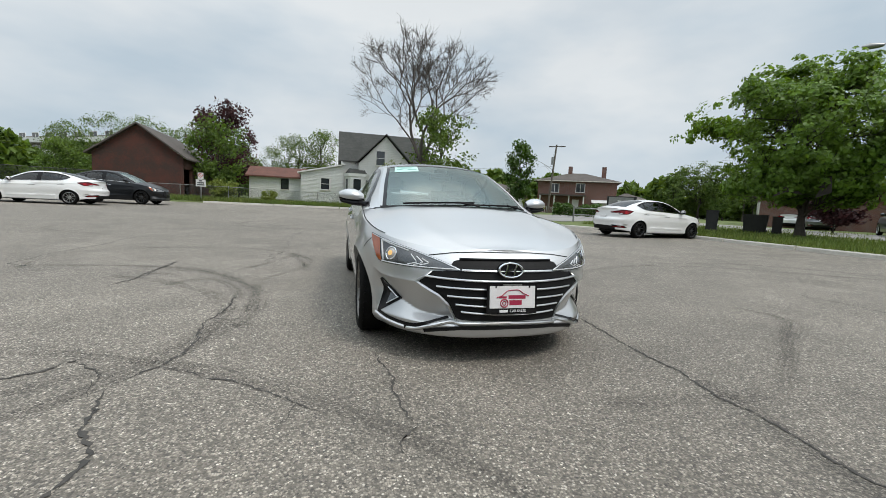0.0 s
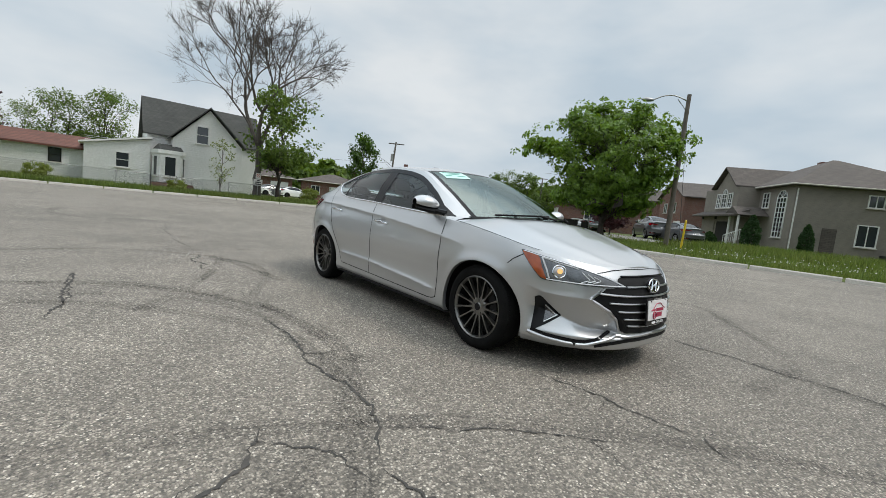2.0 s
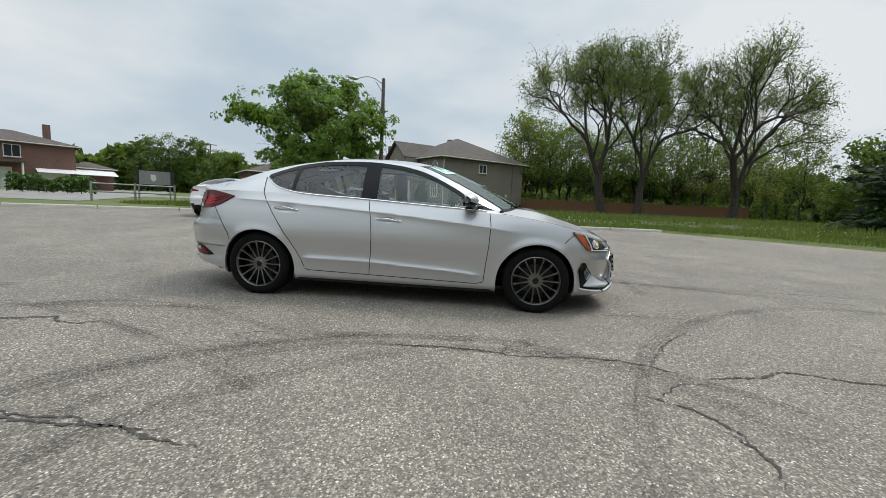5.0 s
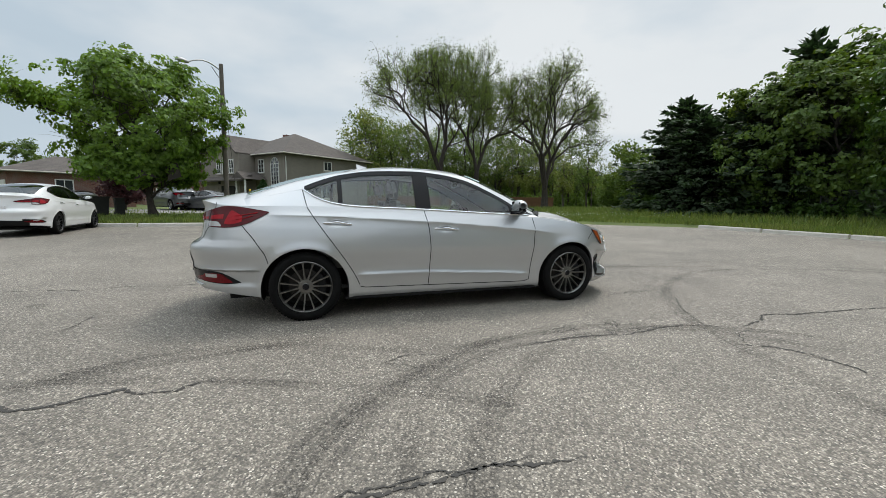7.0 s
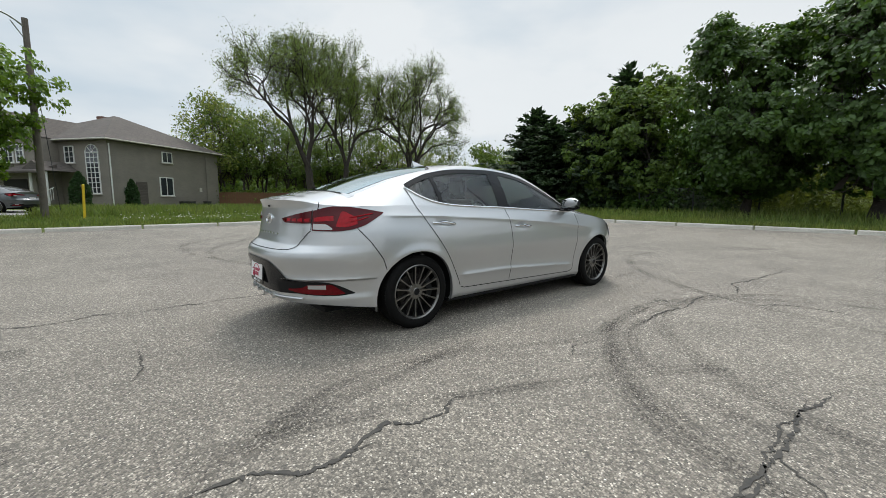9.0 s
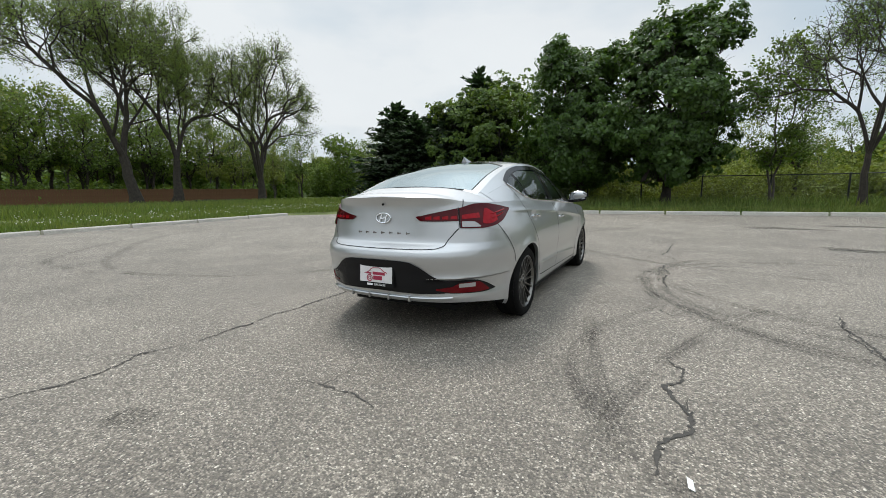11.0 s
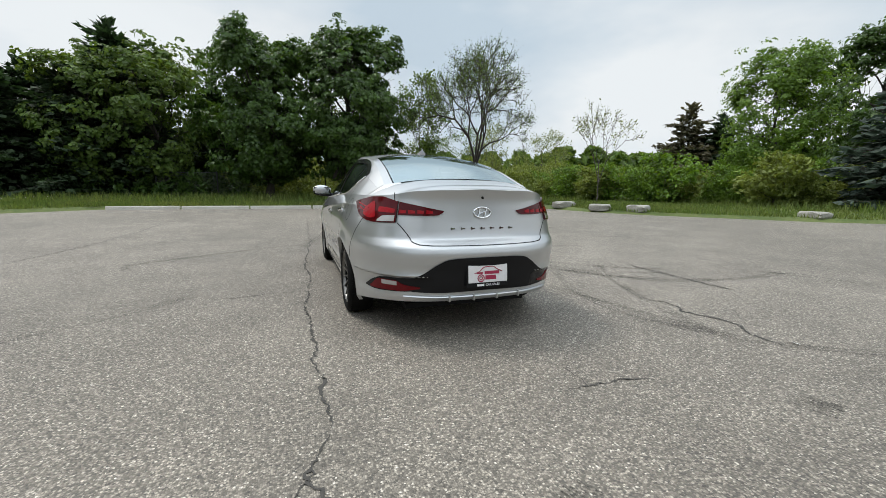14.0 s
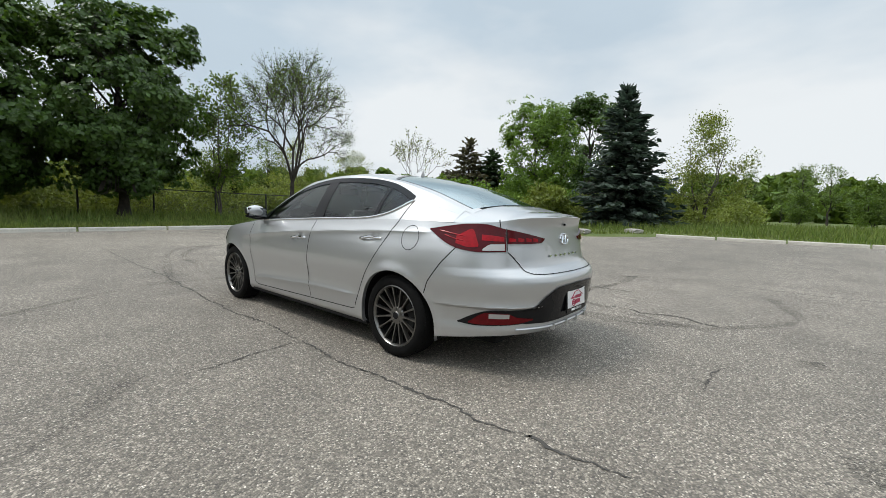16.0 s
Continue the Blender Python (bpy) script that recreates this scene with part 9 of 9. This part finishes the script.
make_tree("maple_tree", "dense dark green maple behind a spruce", 10.6, -33.6, 10.8, 3.4, M_BARK, M_LMAPLE, 64, low=0.15, limbs=20, subs=9, twigs=3, leaves=8, size=0.12, spread=0.36, trunk=0.02, clump=(1000, 24, 0.42))
make_tree("wild_tree", "open wild tree with thin stems and pale leaves", 0.8, -27.6, 7.2, 2.6, M_BARKP, M_LPALE, 65, low=0.16, limbs=14, subs=8, twigs=3, leaves=24, size=0.065, spread=0.26, trunk=0.012, fork=3)
make_conifer("larch_tree", "thin half-bare conifer far behind the car park", 24.0, -33.6, 8.4, 4.6, M_NEEDLEBR, 66, levels=26, arms=12, ragged=0.4, bare=0.2, power=0.6)
make_conifer("spruce_tree", "small dark spruce far behind the car park", 22.0, -35.2, 7.2, 4.0, M_NEEDLE, 67, levels=30, arms=14, power=0.6)
bare = make_forked("walnut_tree", "large bare tree with fine leafless twigs before a white house", -31.2, 6.3, 14.4, 6.4, M_BARKP, M_LWOOD, 71, stems=3, depth=7, trunk=0.28, r0=0.018, angle=0.50, twigs=12, leaves=0)
make_tree("ivy_tree", "smaller leafy tree growing beside a bare tree", -30.4, 7.7, 8.6, 3.1, M_BARK, M_LWOOD, 72, low=0.3, limbs=14, subs=8, twigs=3, leaves=13, size=0.15, spread=0.4, trunk=0.018)
make_tree("young_tree", "thin young tree in light leaf by a wire fence", -29.8, 3.5, 4.2, 1.0, M_BARKP, M_LPALE, 73, low=0.25, limbs=10, subs=4, twigs=2, leaves=5, size=0.07, spread=0.14, trunk=0.01)
make_tree("maple_tree", "small round street tree in full leaf", -36.8, 18.4, 7.6, 1.7, M_BARK, M_LMAPLE, 74, low=0.2, limbs=16, subs=8, twigs=3, leaves=13, size=0.14, spread=0.25, trunk=0.014)
make_tree("beech_tree", "dark purple copper beech behind a barn", -46.4, -13.0, 10.2, 3.6, M_BARK, M_LPURPLE, 75, low=0.12, limbs=18, subs=8, twigs=3, leaves=26, size=0.14, spread=0.4, trunk=0.02)
make_tree("wild_tree", "leafy green tree beside a barn", -35.6, -11.0, 6.9, 2.6, M_BARK, M_LWOOD, 76, low=0.2, limbs=16, subs=8, twigs=3, leaves=12, size=0.14, spread=0.3, trunk=0.016)
make_tree("plum_tree", "small dark red plum tree before houses", -12.6, 27.2, 3.2, 1.7, M_BARK, M_LPURPLE, 77, low=0.2, limbs=14, subs=6, twigs=3, leaves=14, size=0.12, spread=0.25, trunk=0.02)
# woods and thickets behind
wood = make_tree("wild_tree", "slender wild tree in a spring wood", 5.0, 46.0, 11.5, 3.4, M_BARK, M_LWOOD, 81, low=0.36, limbs=14, subs=7, twigs=3, leaves=9, size=0.14, spread=0.4, gaps=0.5, trunk=0.012, group="woodland trees")
wood2 = make_tree("wild_tree", "thin tree in a wood with pale opening leaves", 9.0, 48.0, 10.0, 2.8, M_BARKP, M_LPALE, 82, low=0.3, limbs=12, subs=7, twigs=3, leaves=7, size=0.12, spread=0.4, trunk=0.011, group="woodland trees")
shrub = make_tree("shrub", "loose light green shrub in rough grass", 8.2, -20.4, 2.6, 1.7, M_BARKP, M_LPALE, 83, low=0.03, limbs=14, subs=6, twigs=3, leaves=14, size=0.12, spread=0.22, trunk=0.01, fork=3, group="shrubs")
shrub2 = make_tree("shrub", "loose fresh green shrub in rough grass", 12.6, -18.6, 2.9, 1.9, M_BARKP, M_LFRESH, 84, low=0.03, limbs=14, subs=6, twigs=3, leaves=10, size=0.11, spread=0.25, trunk=0.01, fork=3, group="shrubs")
for ob in (shrub, shrub2):
    ob["category"] = "shrub"
rw = random.Random(5)
for i in range(40):                                  # the wood beyond the board fence
    x = -1 + i * 0.84 + rw.uniform(-0.6, 0.6)
    place(rw.choice((wood, wood, wood2)), x + 5, 42 + rw.uniform(0, 16) + 0.05 * i, rw.uniform(0, 360), rw.uniform(0.75, 1.12))
for i in range(26):                                  # the wood's end towards the spruces
    place(rw.choice((d2, wood2, wood)), 30 + rw.uniform(0, 16), 26 + i * 0.9 + rw.uniform(-1, 1), rw.uniform(0, 360), rw.uniform(0.5, 0.8))
for i in range(40):                                  # thicket behind the wire fence
    place(rw.choice((wood2, wood2, wood, shrub, shrub2)), 27 + rw.uniform(0, 12), -30 + i * 1.05 + rw.uniform(-0.8, 0.8), rw.uniform(0, 360), rw.uniform(0.42, 0.72))
for i in range(24):                                  # shrubs along the fence and the rough edge
    a = i / 23
    place(rw.choice((shrub, shrub2)), 24 - 17 * a + rw.uniform(-1.5, 1.5), -13 - 9 * a + rw.uniform(-2.5, 1.0), rw.uniform(0, 360), rw.uniform(0.5, 0.95))
for i in range(22):                                  # far rough land past the spruce
    place(rw.choice((wood, wood2, shrub2, d2)), 2 - i * 1.5 + rw.uniform(-2, 2), -44 - rw.uniform(0, 28), rw.uniform(0, 360), rw.uniform(0.35, 0.62))
for i in range(30):                                  # trees behind the white house and the barn
    place(rw.choice((wood, wood, d1, d2)), -54 - rw.uniform(0, 14), -38 + i * 1.7 + rw.uniform(-1, 1), rw.uniform(0, 360), rw.uniform(0.62, 0.88))
for i in range(16):                                  # along the street
    place(rw.choice((wood, d1, d2)), -52 + i * 1.6 + rw.uniform(-2, 2), 46 + rw.uniform(0, 14) + i * 1.6, rw.uniform(0, 360), rw.uniform(0.6, 0.9))
for x, y, s in ((-31, 10.5, 0.5), (-29.3, 13.8, 0.55), (-29.4, 16.4, 0.6), (-29.6, 0.8, 0.35), (-30, -6, 0.4), (-31, -9.5, 0.55), (-33, -10, 0.7), (13.6, -9.8, 0.42), (16.5, -11.5, 0.5)):
    place(shrub, x, y, x * 50, s)


# ---- undergrowth and far woods ----
def thicket(name, label, pts, top, material, size, seed):
    """Leaves of bushes that grow together: pts are bush feet, top their heights."""
    rng = np.random.default_rng(seed)
    C = []
    for (x, y), h in zip(pts, top):
        n = int((60 + 40 * h) * (2.2 if size < 0.12 else 1))
        a, f = rng.uniform(0, 2 * math.pi, n), rng.uniform(0, 1, n) ** 0.8
        r = h * 0.55 * np.sqrt(rng.uniform(0, 1, n)) * np.sqrt(np.maximum(0.1, 1 - f ** 2))
        C.append(np.stack([x + r * np.cos(a), y + r * np.sin(a), ground_height(x, y) + f * h], 1))
    P, F = leaf_quads(np.concatenate(C), size, rng, 0.3)
    tagged(add_mesh(name, P, F, material), label, "bushes", kind="stuff")


ru = np.random.default_rng(77)
n = 170
thicket("undergrowth", "green undergrowth at the foot of the wood", np.stack([ru.uniform(3, 36, n), ru.uniform(41.5, 54, n)], 1), ru.uniform(0.7, 2.2, n), M_LWOOD, 0.15, 1)
n = 230
thicket("thicket", "mixed green bushes behind the wire fence", np.stack([ru.uniform(23.4, 33, n), ru.uniform(-30, 24, n)], 1), ru.uniform(0.7, 2.3, n), M_LPALE, 0.10, 2)
thicket("pale_thicket", "pale green bushes behind the wire fence", np.stack([ru.uniform(25, 40, n), ru.uniform(-36, 10, n)], 1), ru.uniform(1.2, 3.4, n), M_LPALE, 0.11, 3)
n = 120
thicket("bush_edge", "low bushes at the spruces' foot", np.stack([ru.uniform(21.5, 27, n), ru.uniform(4, 22, n)], 1), ru.uniform(0.6, 1.7, n), M_LMAPLE, 0.15, 4)
n = 140
thicket("rough_bushes", "loose bushes in rough land behind boulders", np.stack([ru.uniform(-2, 22, n), ru.uniform(-44, -25, n)], 1), ru.uniform(1.0, 2.6, n), M_LPALE, 0.11, 5)
n = 60
thicket("far_bushes", "tall green bushes deep in the wood", np.stack([ru.uniform(14, 42, n), ru.uniform(56, 68, n)], 1), ru.uniform(3.0, 5.0, n), M_LWOOD, 0.3, 8)
n = 620
a = ru.uniform(0, 2 * math.pi, n)
r = ru.uniform(78, 125, n)
thicket("far_woods", "distant woods along the horizon", np.stack([r * np.cos(a), r * np.sin(a)], 1), ru.uniform(4, 8.5, n), M_LWOOD, 0.8, 6)
